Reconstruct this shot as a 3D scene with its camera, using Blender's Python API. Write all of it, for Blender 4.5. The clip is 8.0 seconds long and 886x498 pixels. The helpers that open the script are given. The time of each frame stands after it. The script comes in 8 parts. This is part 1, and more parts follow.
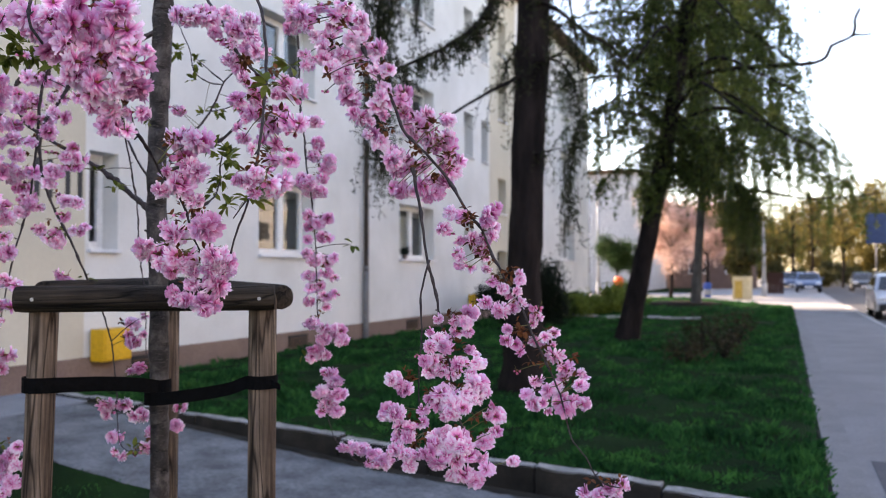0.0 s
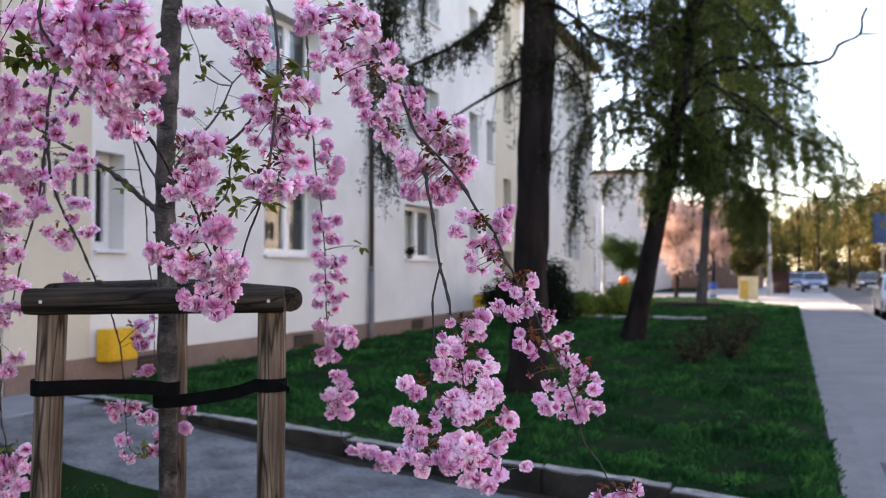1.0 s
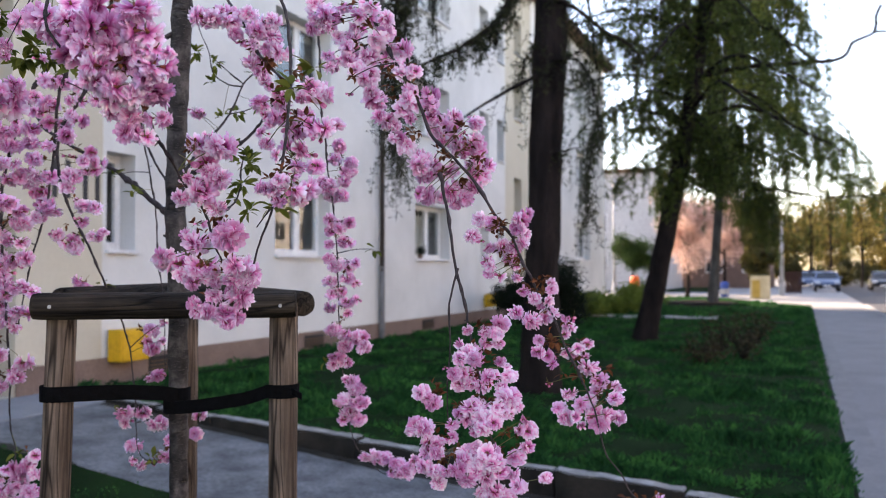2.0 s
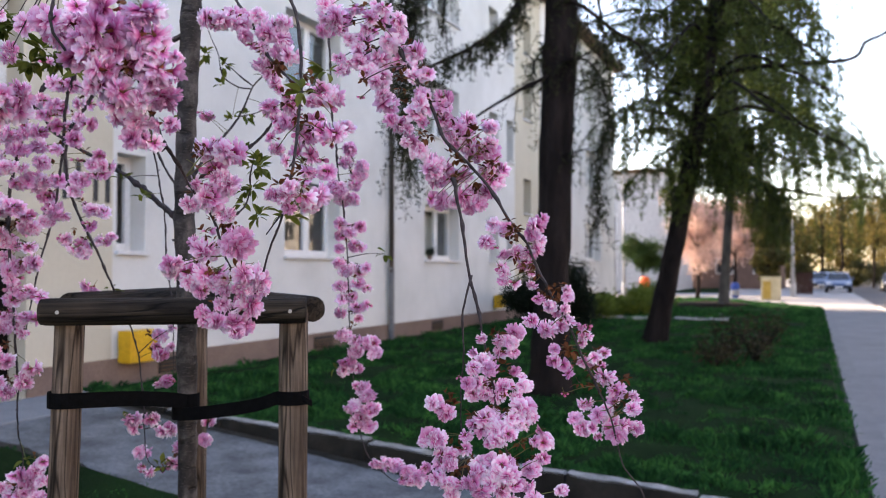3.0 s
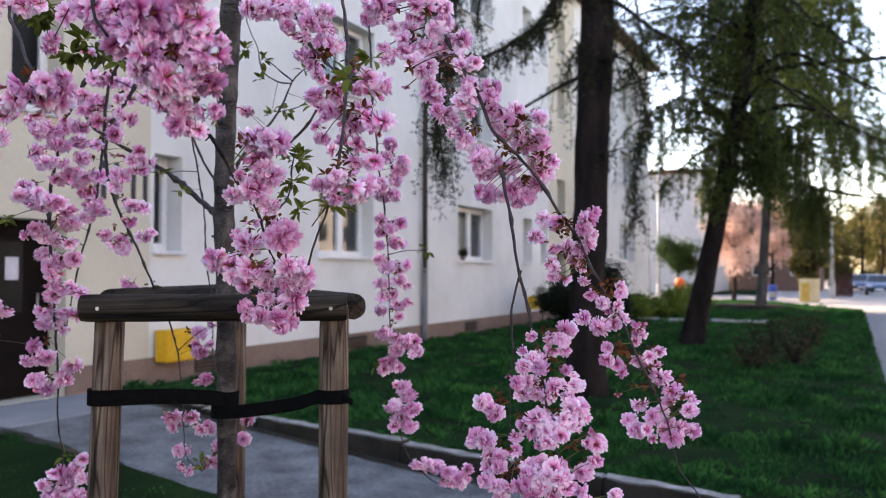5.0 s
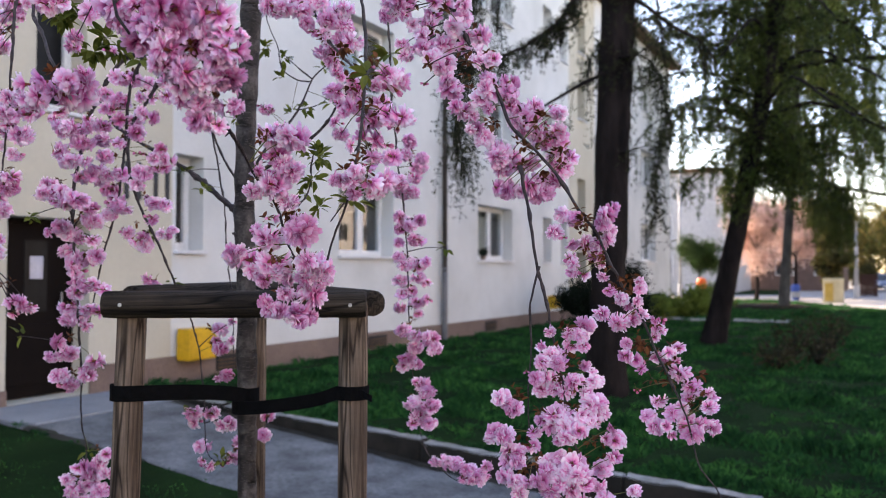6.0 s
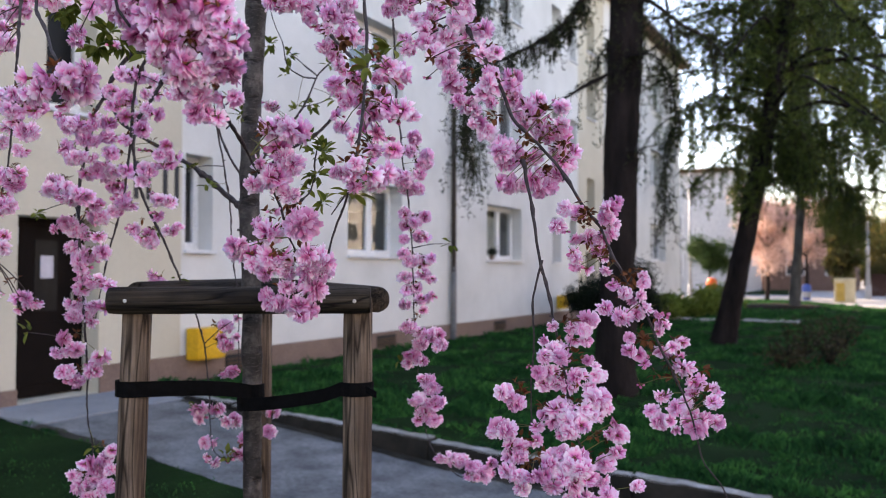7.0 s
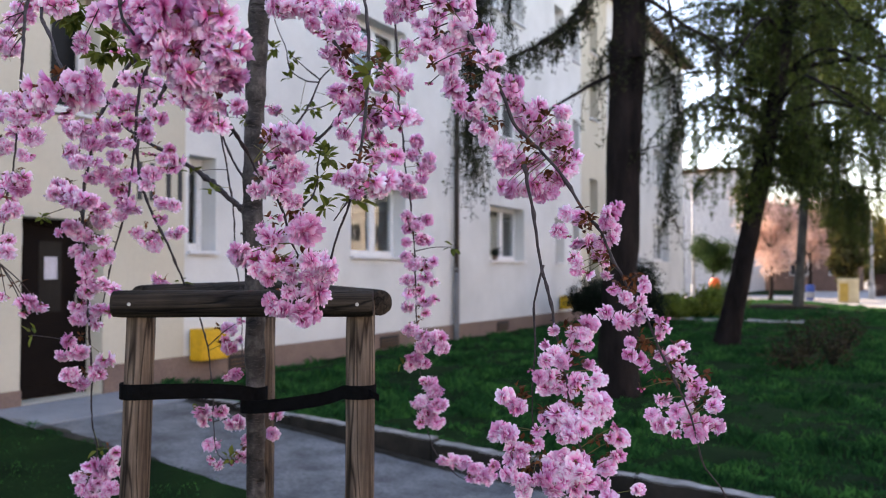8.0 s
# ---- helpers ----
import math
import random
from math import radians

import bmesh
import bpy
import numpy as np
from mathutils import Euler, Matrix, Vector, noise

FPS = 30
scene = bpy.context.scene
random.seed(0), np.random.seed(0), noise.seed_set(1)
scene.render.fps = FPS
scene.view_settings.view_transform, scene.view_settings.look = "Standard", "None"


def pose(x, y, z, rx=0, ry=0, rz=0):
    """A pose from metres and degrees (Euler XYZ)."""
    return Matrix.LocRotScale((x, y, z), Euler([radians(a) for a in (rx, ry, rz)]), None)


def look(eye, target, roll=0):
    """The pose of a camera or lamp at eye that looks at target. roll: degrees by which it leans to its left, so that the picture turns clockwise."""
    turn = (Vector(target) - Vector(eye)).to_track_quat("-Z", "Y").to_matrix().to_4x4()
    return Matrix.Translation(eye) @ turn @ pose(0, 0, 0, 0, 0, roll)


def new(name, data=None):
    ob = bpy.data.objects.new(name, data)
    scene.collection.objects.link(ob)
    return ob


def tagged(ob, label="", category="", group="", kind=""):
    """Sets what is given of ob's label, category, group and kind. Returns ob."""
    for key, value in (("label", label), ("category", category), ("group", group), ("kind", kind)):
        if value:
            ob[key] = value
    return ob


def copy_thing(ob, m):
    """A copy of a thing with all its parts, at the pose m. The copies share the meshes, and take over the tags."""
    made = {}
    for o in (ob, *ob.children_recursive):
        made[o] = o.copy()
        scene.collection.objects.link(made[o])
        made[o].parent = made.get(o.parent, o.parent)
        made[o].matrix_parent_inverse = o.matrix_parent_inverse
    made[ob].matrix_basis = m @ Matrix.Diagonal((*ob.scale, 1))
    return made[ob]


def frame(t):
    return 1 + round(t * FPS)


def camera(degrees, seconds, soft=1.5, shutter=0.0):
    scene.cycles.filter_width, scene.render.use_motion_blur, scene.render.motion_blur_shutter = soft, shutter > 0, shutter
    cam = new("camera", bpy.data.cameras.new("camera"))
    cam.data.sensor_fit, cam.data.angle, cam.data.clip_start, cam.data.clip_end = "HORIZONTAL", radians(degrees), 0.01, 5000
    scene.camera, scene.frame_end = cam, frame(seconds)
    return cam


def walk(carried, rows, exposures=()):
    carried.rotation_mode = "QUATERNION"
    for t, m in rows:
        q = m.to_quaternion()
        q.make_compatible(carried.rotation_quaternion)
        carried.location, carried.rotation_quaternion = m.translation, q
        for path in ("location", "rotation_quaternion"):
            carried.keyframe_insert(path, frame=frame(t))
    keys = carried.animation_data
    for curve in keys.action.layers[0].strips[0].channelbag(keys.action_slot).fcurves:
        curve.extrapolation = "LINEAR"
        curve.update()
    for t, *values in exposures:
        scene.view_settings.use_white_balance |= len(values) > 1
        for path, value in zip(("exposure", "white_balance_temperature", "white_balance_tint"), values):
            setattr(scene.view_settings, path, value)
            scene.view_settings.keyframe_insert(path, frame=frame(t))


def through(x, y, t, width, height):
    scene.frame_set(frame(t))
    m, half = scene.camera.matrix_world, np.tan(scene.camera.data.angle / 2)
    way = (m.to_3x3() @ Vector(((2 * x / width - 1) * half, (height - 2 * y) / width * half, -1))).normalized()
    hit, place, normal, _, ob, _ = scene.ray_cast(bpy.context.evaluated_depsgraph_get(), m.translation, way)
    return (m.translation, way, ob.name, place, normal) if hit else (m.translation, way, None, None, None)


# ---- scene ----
EXPOSURE = 2.34
PATH = [
    (0, (0.0000, 0.0000, 1.4500), (-7.489, 18.538, 1.970), 0.00),
    (0.5, (-0.0072, -0.0005, 1.4544), (-7.532, 18.523, 1.970), -0.00),
    (1, (-0.0178, 0.0078, 1.4566), (-7.613, 18.503, 1.969), 0.01),
    (1.5, (-0.0335, 0.0269, 1.4604), (-7.733, 18.478, 1.963), -0.01),
    (3, (-0.0645, 0.0696, 1.4796), (-8.076, 18.388, 1.989), 0.01),
    (3.5, (-0.0820, 0.0899, 1.4752), (-8.184, 18.368, 1.992), 0.04),
    (4, (-0.1013, 0.1034, 1.4688), (-8.370, 18.307, 1.980), -0.03),
    (4.5, (-0.1093, 0.1039, 1.4689), (-8.579, 18.214, 1.998), 0.03),
    (6, (-0.1061, 0.1032, 1.4618), (-9.231, 17.893, 1.992), 0.15),
    (6.5, (-0.0993, 0.1073, 1.4526), (-9.342, 17.835, 1.983), 0.04),
    (7, (-0.0973, 0.1125, 1.4515), (-9.420, 17.798, 1.987), 0.13),
    (7.5, (-0.0954, 0.1096, 1.4551), (-9.457, 17.775, 1.994), 0.20),
    (8, (-0.0906, 0.1045, 1.4593), (-9.477, 17.757, 1.999), 0.10),
]
cam = camera(55.2, 8.0, soft=0.9)
cam.data.dof.use_dof = True
cam.data.dof.focus_distance = 1.45
cam.data.dof.aperture_fstop = 5.6
walk(cam, [(t, look(eye, target, roll)) for t, eye, target, roll in PATH], exposures=[(0.0, EXPOSURE, 7590, 22.8), (8.0, EXPOSURE, 7590, 22.8)])

# ---- sky and sun: a low spring sun behind the block of flats ----
SUN_ELEV, SUN_AZ = radians(27), radians(-68)  # azimuth from +y towards +x
world = bpy.data.worlds.new("sky")
scene.world = world
world.use_nodes = True
wn = world.node_tree.nodes
sky = wn.new("ShaderNodeTexSky")
sky.sky_type = "NISHITA"
sky.sun_disc = False
sky.sun_elevation = SUN_ELEV
sky.sun_rotation = SUN_AZ
sky.air_density, sky.dust_density, sky.ozone_density = 1.0, 0.6, 1.0
wn["Background"].inputs["Strength"].default_value = 0.15
world.node_tree.links.new(sky.outputs[0], wn["Background"].inputs["Color"])
sun = new("sun", bpy.data.lights.new("sun", "SUN"))
sun.data.energy, sun.data.angle, sun.data.color = 4.0, radians(0.5), (1.0, 0.86, 0.68)
sun_from = Vector((math.sin(SUN_AZ) * math.cos(SUN_ELEV), math.cos(SUN_AZ) * math.cos(SUN_ELEV), math.sin(SUN_ELEV)))
sun.matrix_world = look(sun_from * 60, (0, 0, 0))


# ---- materials ----
def nodes_of(name):
    m = bpy.data.materials.new(name)
    m.use_nodes = True
    nt = m.node_tree
    return m, nt, nt.nodes["Principled BSDF"]


def noise_tex(nt, scale, detail=4.0, rough=0.55, stretch=(1, 1, 1)):
    tc = nt.nodes.new("ShaderNodeTexCoord")
    mp = nt.nodes.new("ShaderNodeMapping")
    mp.inputs["Scale"].default_value = stretch
    tx = nt.nodes.new("ShaderNodeTexNoise")
    tx.inputs["Scale"].default_value, tx.inputs["Detail"].default_value, tx.inputs["Roughness"].default_value = scale, detail, rough
    nt.links.new(tc.outputs["Object"], mp.inputs["Vector"])
    nt.links.new(mp.outputs[0], tx.inputs["Vector"])
    return tx


def ramp(nt, source, stops):
    r = nt.nodes.new("ShaderNodeValToRGB")
    el = r.color_ramp.elements
    while len(el) < len(stops):
        el.new(0.5)
    for e, (pos, col) in zip(el, stops):
        e.position, e.color = pos, (*col, 1)
    nt.links.new(source, r.inputs[0])
    return r


def mix(nt, kind, fac, a, b):
    n = nt.nodes.new("ShaderNodeMix")
    n.data_type, n.blend_type = "RGBA", kind
    if isinstance(fac, (int, float)):
        n.inputs[0].default_value = fac
    else:
        nt.links.new(fac, n.inputs[0])
    for sock, v in ((n.inputs[6], a), (n.inputs[7], b)):
        if isinstance(v, tuple):
            sock.default_value = (*v, 1)
        else:
            nt.links.new(v, sock)
    return n.outputs[2]


def surface(name, dark, light, scale, rough=0.8, bump=0.2, fine=8.0, stretch=(1, 1, 1), metal=0.0, spec=0.3, dist=0.01, speck=0.62):
    """Two scales of noise in the colour, fine relief."""
    m, nt, bsdf = nodes_of(name)
    big, small = noise_tex(nt, scale, 3, 0.6, stretch), noise_tex(nt, scale * fine, 5, 0.65, stretch)
    col = ramp(nt, big.outputs["Fac"], [(0.3, dark), (0.7, light)]).outputs[0]
    spots = ramp(nt, small.outputs["Fac"], [(0.3, (speck, speck, speck)), (0.65, (1, 1, 1))]).outputs[0]
    col = mix(nt, "MULTIPLY", 0.8, col, spots)
    nt.links.new(col, bsdf.inputs["Base Color"])
    bsdf.inputs["Roughness"].default_value, bsdf.inputs["Metallic"].default_value = rough, metal
    bsdf.inputs["Specular IOR Level"].default_value = spec
    if bump:
        bp = nt.nodes.new("ShaderNodeBump")
        bp.inputs["Strength"].default_value, bp.inputs["Distance"].default_value = bump, dist
        nt.links.new(small.outputs["Fac"], bp.inputs["Height"])
        nt.links.new(bp.outputs[0], bsdf.inputs["Normal"])
    return m


def leafy(name, dark, light, through=0.35, island=True, rough=0.6, spec=0.15):
    """Thin leaves: colour by island, some light let through."""
    m, nt, bsdf = nodes_of(name)
    geo = nt.nodes.new("ShaderNodeNewGeometry")
    oi = nt.nodes.new("ShaderNodeObjectInfo")
    src = geo.outputs["Random Per Island"] if island else oi.outputs["Random"]
    col = ramp(nt, src, [(0.0, dark), (1.0, light)]).outputs[0]
    nt.links.new(col, bsdf.inputs["Base Color"])
    bsdf.inputs["Roughness"].default_value = rough
    bsdf.inputs["Specular IOR Level"].default_value = spec
    tr = nt.nodes.new("ShaderNodeBsdfTranslucent")
    nt.links.new(col, tr.inputs["Color"])
    sh = nt.nodes.new("ShaderNodeMixShader")
    sh.inputs[0].default_value = through
    nt.links.new(bsdf.outputs[0], sh.inputs[1])
    nt.links.new(tr.outputs[0], sh.inputs[2])
    nt.links.new(sh.outputs[0], nt.nodes["Material Output"].inputs["Surface"])
    return m


def petal_material(name, base, middle, edge, through):
    """Double blossom: deep pink at the petal's foot, pale at its rim, each flower a little different."""
    m, nt, bsdf = nodes_of(name)
    at = nt.nodes.new("ShaderNodeAttribute")
    at.attribute_name = "tip"
    oi = nt.nodes.new("ShaderNodeObjectInfo")
    geo = nt.nodes.new("ShaderNodeNewGeometry")
    add = nt.nodes.new("ShaderNodeMath")
    add.operation = "MULTIPLY_ADD"
    add.inputs[1].default_value, add.inputs[2].default_value = 0.34, -0.17
    nt.links.new(geo.outputs["Random Per Island"], add.inputs[0])
    sm = nt.nodes.new("ShaderNodeMath")
    nt.links.new(at.outputs["Fac"], sm.inputs[0])
    nt.links.new(add.outputs[0], sm.inputs[1])
    col = ramp(nt, sm.outputs[0], [(0.10, base), (0.42, middle), (0.88, edge)]).outputs[0]
    tone = ramp(nt, oi.outputs["Random"], [(0.0, (0.74, 0.46, 0.64)), (0.3, (0.93, 0.76, 0.89)), (0.62, (1, 1, 1)), (1.0, (1, 1, 1))]).outputs[0]
    col = mix(nt, "MULTIPLY", 1.0, col, tone)
    nt.links.new(col, bsdf.inputs["Base Color"])
    bsdf.inputs["Roughness"].default_value = 0.55
    bsdf.inputs["Specular IOR Level"].default_value = 0.25
    tr = nt.nodes.new("ShaderNodeBsdfTranslucent")
    nt.links.new(col, tr.inputs["Color"])
    sh = nt.nodes.new("ShaderNodeMixShader")
    sh.inputs[0].default_value = through
    nt.links.new(bsdf.outputs[0], sh.inputs[1])
    nt.links.new(tr.outputs[0], sh.inputs[2])
    nt.links.new(sh.outputs[0], nt.nodes["Material Output"].inputs["Surface"])
    return m


def clear_glass(name):
    m, nt, bsdf = nodes_of(name)
    bsdf.inputs["Base Color"].default_value = (0.9, 0.95, 0.95, 1)
    bsdf.inputs["Roughness"].default_value = 0.01
    bsdf.inputs["Transmission Weight"].default_value = 1.0
    bsdf.inputs["IOR"].default_value = 1.5
    return m


def wood_material(name, dark, light):
    """Weathered round timber, grain along its own z: streaks, figure, dark checks, grey wear."""
    m, nt, bsdf = nodes_of(name)
    figure = noise_tex(nt, 1.0, 2, 0.5, (34, 34, 2.2))
    figure.inputs["Distortion"].default_value = 0.8
    grain = noise_tex(nt, 1.0, 5, 0.7, (150, 150, 4))
    crack = noise_tex(nt, 1.0, 1, 0.4, (30, 30, 1.3))
    crack.inputs["Distortion"].default_value = 0.4
    blot = noise_tex(nt, 9.0, 4, 0.6)
    col = ramp(nt, figure.outputs["Fac"], [(0.38, dark), (0.62, light)]).outputs[0]
    gr = ramp(nt, grain.outputs["Fac"], [(0.35, (0.45, 0.43, 0.42)), (0.65, (1.15, 1.12, 1.1))]).outputs[0]
    cr = ramp(nt, crack.outputs["Fac"], [(0.36, (1, 1, 1)), (0.385, (0.06, 0.05, 0.05)), (0.41, (1, 1, 1)), (0.52, (1, 1, 1)), (0.545, (0.12, 0.1, 0.09)), (0.57, (1, 1, 1)), (0.70, (0.5, 0.46, 0.44))]).outputs[0]
    bl = ramp(nt, blot.outputs["Fac"], [(0.3, (0.5, 0.5, 0.52)), (0.65, (1, 1, 1))]).outputs[0]
    col = mix(nt, "MULTIPLY", 0.8, mix(nt, "MULTIPLY", 1.0, mix(nt, "MULTIPLY", 0.9, col, gr), cr), bl)
    nt.links.new(col, bsdf.inputs["Base Color"])
    bsdf.inputs["Roughness"].default_value = 0.8
    bsdf.inputs["Specular IOR Level"].default_value = 0.15
    bp = nt.nodes.new("ShaderNodeBump")
    bp.inputs["Strength"].default_value, bp.inputs["Distance"].default_value = 0.7, 0.004
    nt.links.new(mix(nt, "MULTIPLY", 1.0, gr, cr), bp.inputs["Height"])
    nt.links.new(bp.outputs[0], bsdf.inputs["Normal"])
    return m


def cherry_bark(name):
    """Young cherry bark: grey-brown blotches, dark scars and pale pores drawn out sideways."""
    m, nt, bsdf = nodes_of(name)
    blot = noise_tex(nt, 16.0, 4, 0.65, (1, 1, 0.8))
    pore = noise_tex(nt, 1.0, 2, 0.5, (55, 55, 260))
    scar = noise_tex(nt, 1.0, 3, 0.6, (14, 14, 34))
    fine = noise_tex(nt, 190.0, 4, 0.7)
    col = ramp(nt, blot.outputs["Fac"], [(0.34, (0.013, 0.011, 0.011)), (0.5, (0.040, 0.034, 0.033)), (0.66, (0.125, 0.110, 0.105))]).outputs[0]
    sc = ramp(nt, scar.outputs["Fac"], [(0.34, (0.3, 0.27, 0.26)), (0.44, (1, 1, 1))]).outputs[0]
    po = ramp(nt, pore.outputs["Fac"], [(0.60, (0, 0, 0)), (0.66, (1, 1, 1))]).outputs[0]
    fi = ramp(nt, fine.outputs["Fac"], [(0.3, (0.55, 0.55, 0.55)), (0.65, (1, 1, 1))]).outputs[0]
    col = mix(nt, "MULTIPLY", 0.8, mix(nt, "MULTIPLY", 1.0, col, sc), fi)
    col = mix(nt, "MIX", po, col, (0.065, 0.056, 0.051))
    nt.links.new(col, bsdf.inputs["Base Color"])
    bsdf.inputs["Roughness"].default_value = 0.65
    bsdf.inputs["Specular IOR Level"].default_value = 0.22
    bp = nt.nodes.new("ShaderNodeBump")
    bp.inputs["Strength"].default_value, bp.inputs["Distance"].default_value = 1.0, 0.004
    nt.links.new(mix(nt, "ADD", 0.5, sc, po), bp.inputs["Height"])
    nt.links.new(bp.outputs[0], bsdf.inputs["Normal"])
    return m


def grass_material(name, dark, light):
    """Grass blades: each its own green, in fresher and duller patches about a metre wide."""
    m = leafy(name, dark, light, 0.3, rough=0.9, spec=0.06)
    nt = m.node_tree
    bsdf = nt.nodes["Principled BSDF"]
    src = bsdf.inputs["Base Color"].links[0].from_socket
    patch = noise_tex(nt, 1.5, 3, 0.6)
    tone = ramp(nt, patch.outputs["Fac"], [(0.36, (0.4, 0.45, 0.52)), (0.5, (0.75, 0.8, 0.82)), (0.64, (1.4, 1.32, 1.12))]).outputs[0]
    col = mix(nt, "MULTIPLY", 1.0, src, tone)
    nt.links.new(col, bsdf.inputs["Base Color"])
    for n in nt.nodes:
        if n.bl_idname == "ShaderNodeBsdfTranslucent":
            nt.links.new(col, n.inputs["Color"])
    return m


PLASTER_WHITE = surface("white_plaster", (0.53, 0.53, 0.515), (0.65, 0.645, 0.63), 0.7, 0.9, 0.15, 30, dist=0.002, speck=0.93, spec=0.2)
PLASTER_YELLOW = surface("pale_yellow_plaster", (0.46, 0.42, 0.335), (0.54, 0.495, 0.40), 0.5, 0.9, 0.15, 30, dist=0.002, speck=0.93, spec=0.2)
PLINTH = surface("plinth_render", (0.17, 0.115, 0.095), (0.24, 0.165, 0.135), 1.2, 0.9, 0.5, 20, dist=0.006)
ROOF_TILE = surface("roof_tiles", (0.10, 0.05, 0.035), (0.17, 0.085, 0.06), 1.0, 0.85, 0.4, 9)
SOFFIT = surface("brown_soffit", (0.09, 0.05, 0.03), (0.14, 0.08, 0.045), 2.0, 0.8, 0.2, 9)
PVC = surface("white_frame", (0.74, 0.74, 0.74), (0.82, 0.82, 0.82), 3.0, 0.4, 0.05, 12)
SILL = surface("sill_sheet", (0.6, 0.6, 0.62), (0.72, 0.72, 0.74), 3.0, 0.4, 0.1, 12)
GLASS = clear_glass("window_glass")
CURTAIN = surface("curtain_cloth", (0.66, 0.62, 0.55), (0.82, 0.78, 0.70), 4.0, 0.9, 0.2, 6, (1, 8, 1))
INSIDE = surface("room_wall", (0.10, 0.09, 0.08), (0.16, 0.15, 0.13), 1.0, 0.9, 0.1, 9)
DOOR_BROWN = surface("dark_brown_door", (0.004, 0.0018, 0.0014), (0.007, 0.0035, 0.0025), 3.0, 0.7, 0.1, 9, spec=0.12)
FENCE_BROWN = surface("red_brown_boards", (0.022, 0.008, 0.006), (0.05, 0.018, 0.012), 6.0, 0.8, 0.4, 6, (1, 1, 0.2))
PIPE_DARK = surface("brown_downpipe", (0.055, 0.045, 0.04), (0.08, 0.065, 0.06), 3.0, 0.5, 0.1, 9)
PIPE_GREY = surface("grey_downpipe_foot", (0.13, 0.13, 0.14), (0.20, 0.20, 0.21), 3.0, 0.55, 0.1, 9)
GAS_YELLOW = surface("yellow_box_paint", (0.62, 0.34, 0.015), (0.74, 0.42, 0.02), 3.0, 0.45, 0.1, 9)
BLACK_VENT = surface("vent_black", (0.01, 0.01, 0.01), (0.02, 0.02, 0.02), 3.0, 0.6, 0.1, 9)
NUMERAL = surface("dark_lettering", (0.03, 0.03, 0.035), (0.045, 0.045, 0.05), 3.0, 0.6, 0.1, 9)
PAPER = surface("paper_notice", (0.5, 0.48, 0.55), (0.65, 0.62, 0.68), 8.0, 0.8, 0.05, 9)
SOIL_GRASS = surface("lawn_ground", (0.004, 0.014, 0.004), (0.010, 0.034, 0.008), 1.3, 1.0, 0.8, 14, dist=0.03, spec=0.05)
BLADE = grass_material("grass_blade", (0.012, 0.058, 0.022), (0.045, 0.175, 0.045))
PATH_GREY = surface("path_concrete", (0.088, 0.095, 0.10), (0.235, 0.245, 0.255), 2.6, 0.9, 0.6, 10, dist=0.006, speck=0.35)
PATH_SOIL = surface("trodden_soil", (0.012, 0.011, 0.008), (0.05, 0.044, 0.034), 5.0, 0.95, 0.8, 10, dist=0.01)
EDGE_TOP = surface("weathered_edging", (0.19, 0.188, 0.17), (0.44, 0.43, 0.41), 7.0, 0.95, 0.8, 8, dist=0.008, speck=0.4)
PATCH = surface("asphalt_patch", (0.06, 0.063, 0.075), (0.085, 0.088, 0.10), 1.5, 0.9, 0.5, 40, dist=0.004)
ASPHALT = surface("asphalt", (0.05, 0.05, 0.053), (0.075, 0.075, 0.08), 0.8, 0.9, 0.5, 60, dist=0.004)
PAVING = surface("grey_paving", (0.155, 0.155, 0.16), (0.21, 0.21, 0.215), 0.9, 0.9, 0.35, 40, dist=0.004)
# PAVING in a lighter copy: the sunlit street's brightness is partly in the colour.
SIDE_STREET = surface("sun_lightened_asphalt", (0.25, 0.245, 0.24), (0.34, 0.335, 0.33), 0.9, 0.9, 0.35, 40, dist=0.004)
MULCH = surface("bark_mulch", (0.010, 0.008, 0.006), (0.035, 0.028, 0.02), 6.0, 0.95, 0.9, 8, dist=0.02, spec=0.05)
CONCRETE = surface("kerb_concrete", (0.26, 0.26, 0.25), (0.40, 0.39, 0.38), 2.5, 0.9, 0.5, 14, dist=0.006)
KERB_FACE = surface("shaded_mossy_concrete", (0.008, 0.0065, 0.005), (0.032, 0.027, 0.022), 3.0, 0.95, 0.6, 10, dist=0.008)
SLAB = surface("door_slab", (0.22, 0.23, 0.25), (0.30, 0.31, 0.33), 2.0, 0.85, 0.3, 20, dist=0.004)
EARTH = surface("outer_ground", (0.07, 0.075, 0.05), (0.12, 0.11, 0.08), 0.1, 0.95, 0.4, 20)
BARK_CHERRY = cherry_bark("cherry_bark")
BARK_TWIG = surface("twig_bark", (0.009, 0.006, 0.007), (0.095, 0.072, 0.074), 170.0, 0.6, 1.0, 4, dist=0.002, spec=0.3, speck=0.35)
BARK_LARCH = surface("larch_bark", (0.006, 0.005, 0.005), (0.028, 0.021, 0.020), 5.0, 0.95, 1.0, 5, (1, 1, 0.25), dist=0.03, spec=0.1)
BARK_GREY = surface("grey_bark", (0.035, 0.034, 0.032), (0.11, 0.105, 0.098), 5.0, 0.9, 0.7, 5, (1, 1, 0.4), dist=0.02)
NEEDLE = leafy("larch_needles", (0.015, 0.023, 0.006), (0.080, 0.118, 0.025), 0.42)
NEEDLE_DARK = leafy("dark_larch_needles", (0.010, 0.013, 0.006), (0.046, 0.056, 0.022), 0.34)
BUSH_DARK = leafy("dark_bush_leaf", (0.003, 0.006, 0.004), (0.009, 0.018, 0.008), 0.2)
BUSH_LIGHT = leafy("light_bush_leaf", (0.055, 0.095, 0.014), (0.16, 0.21, 0.036), 0.35)
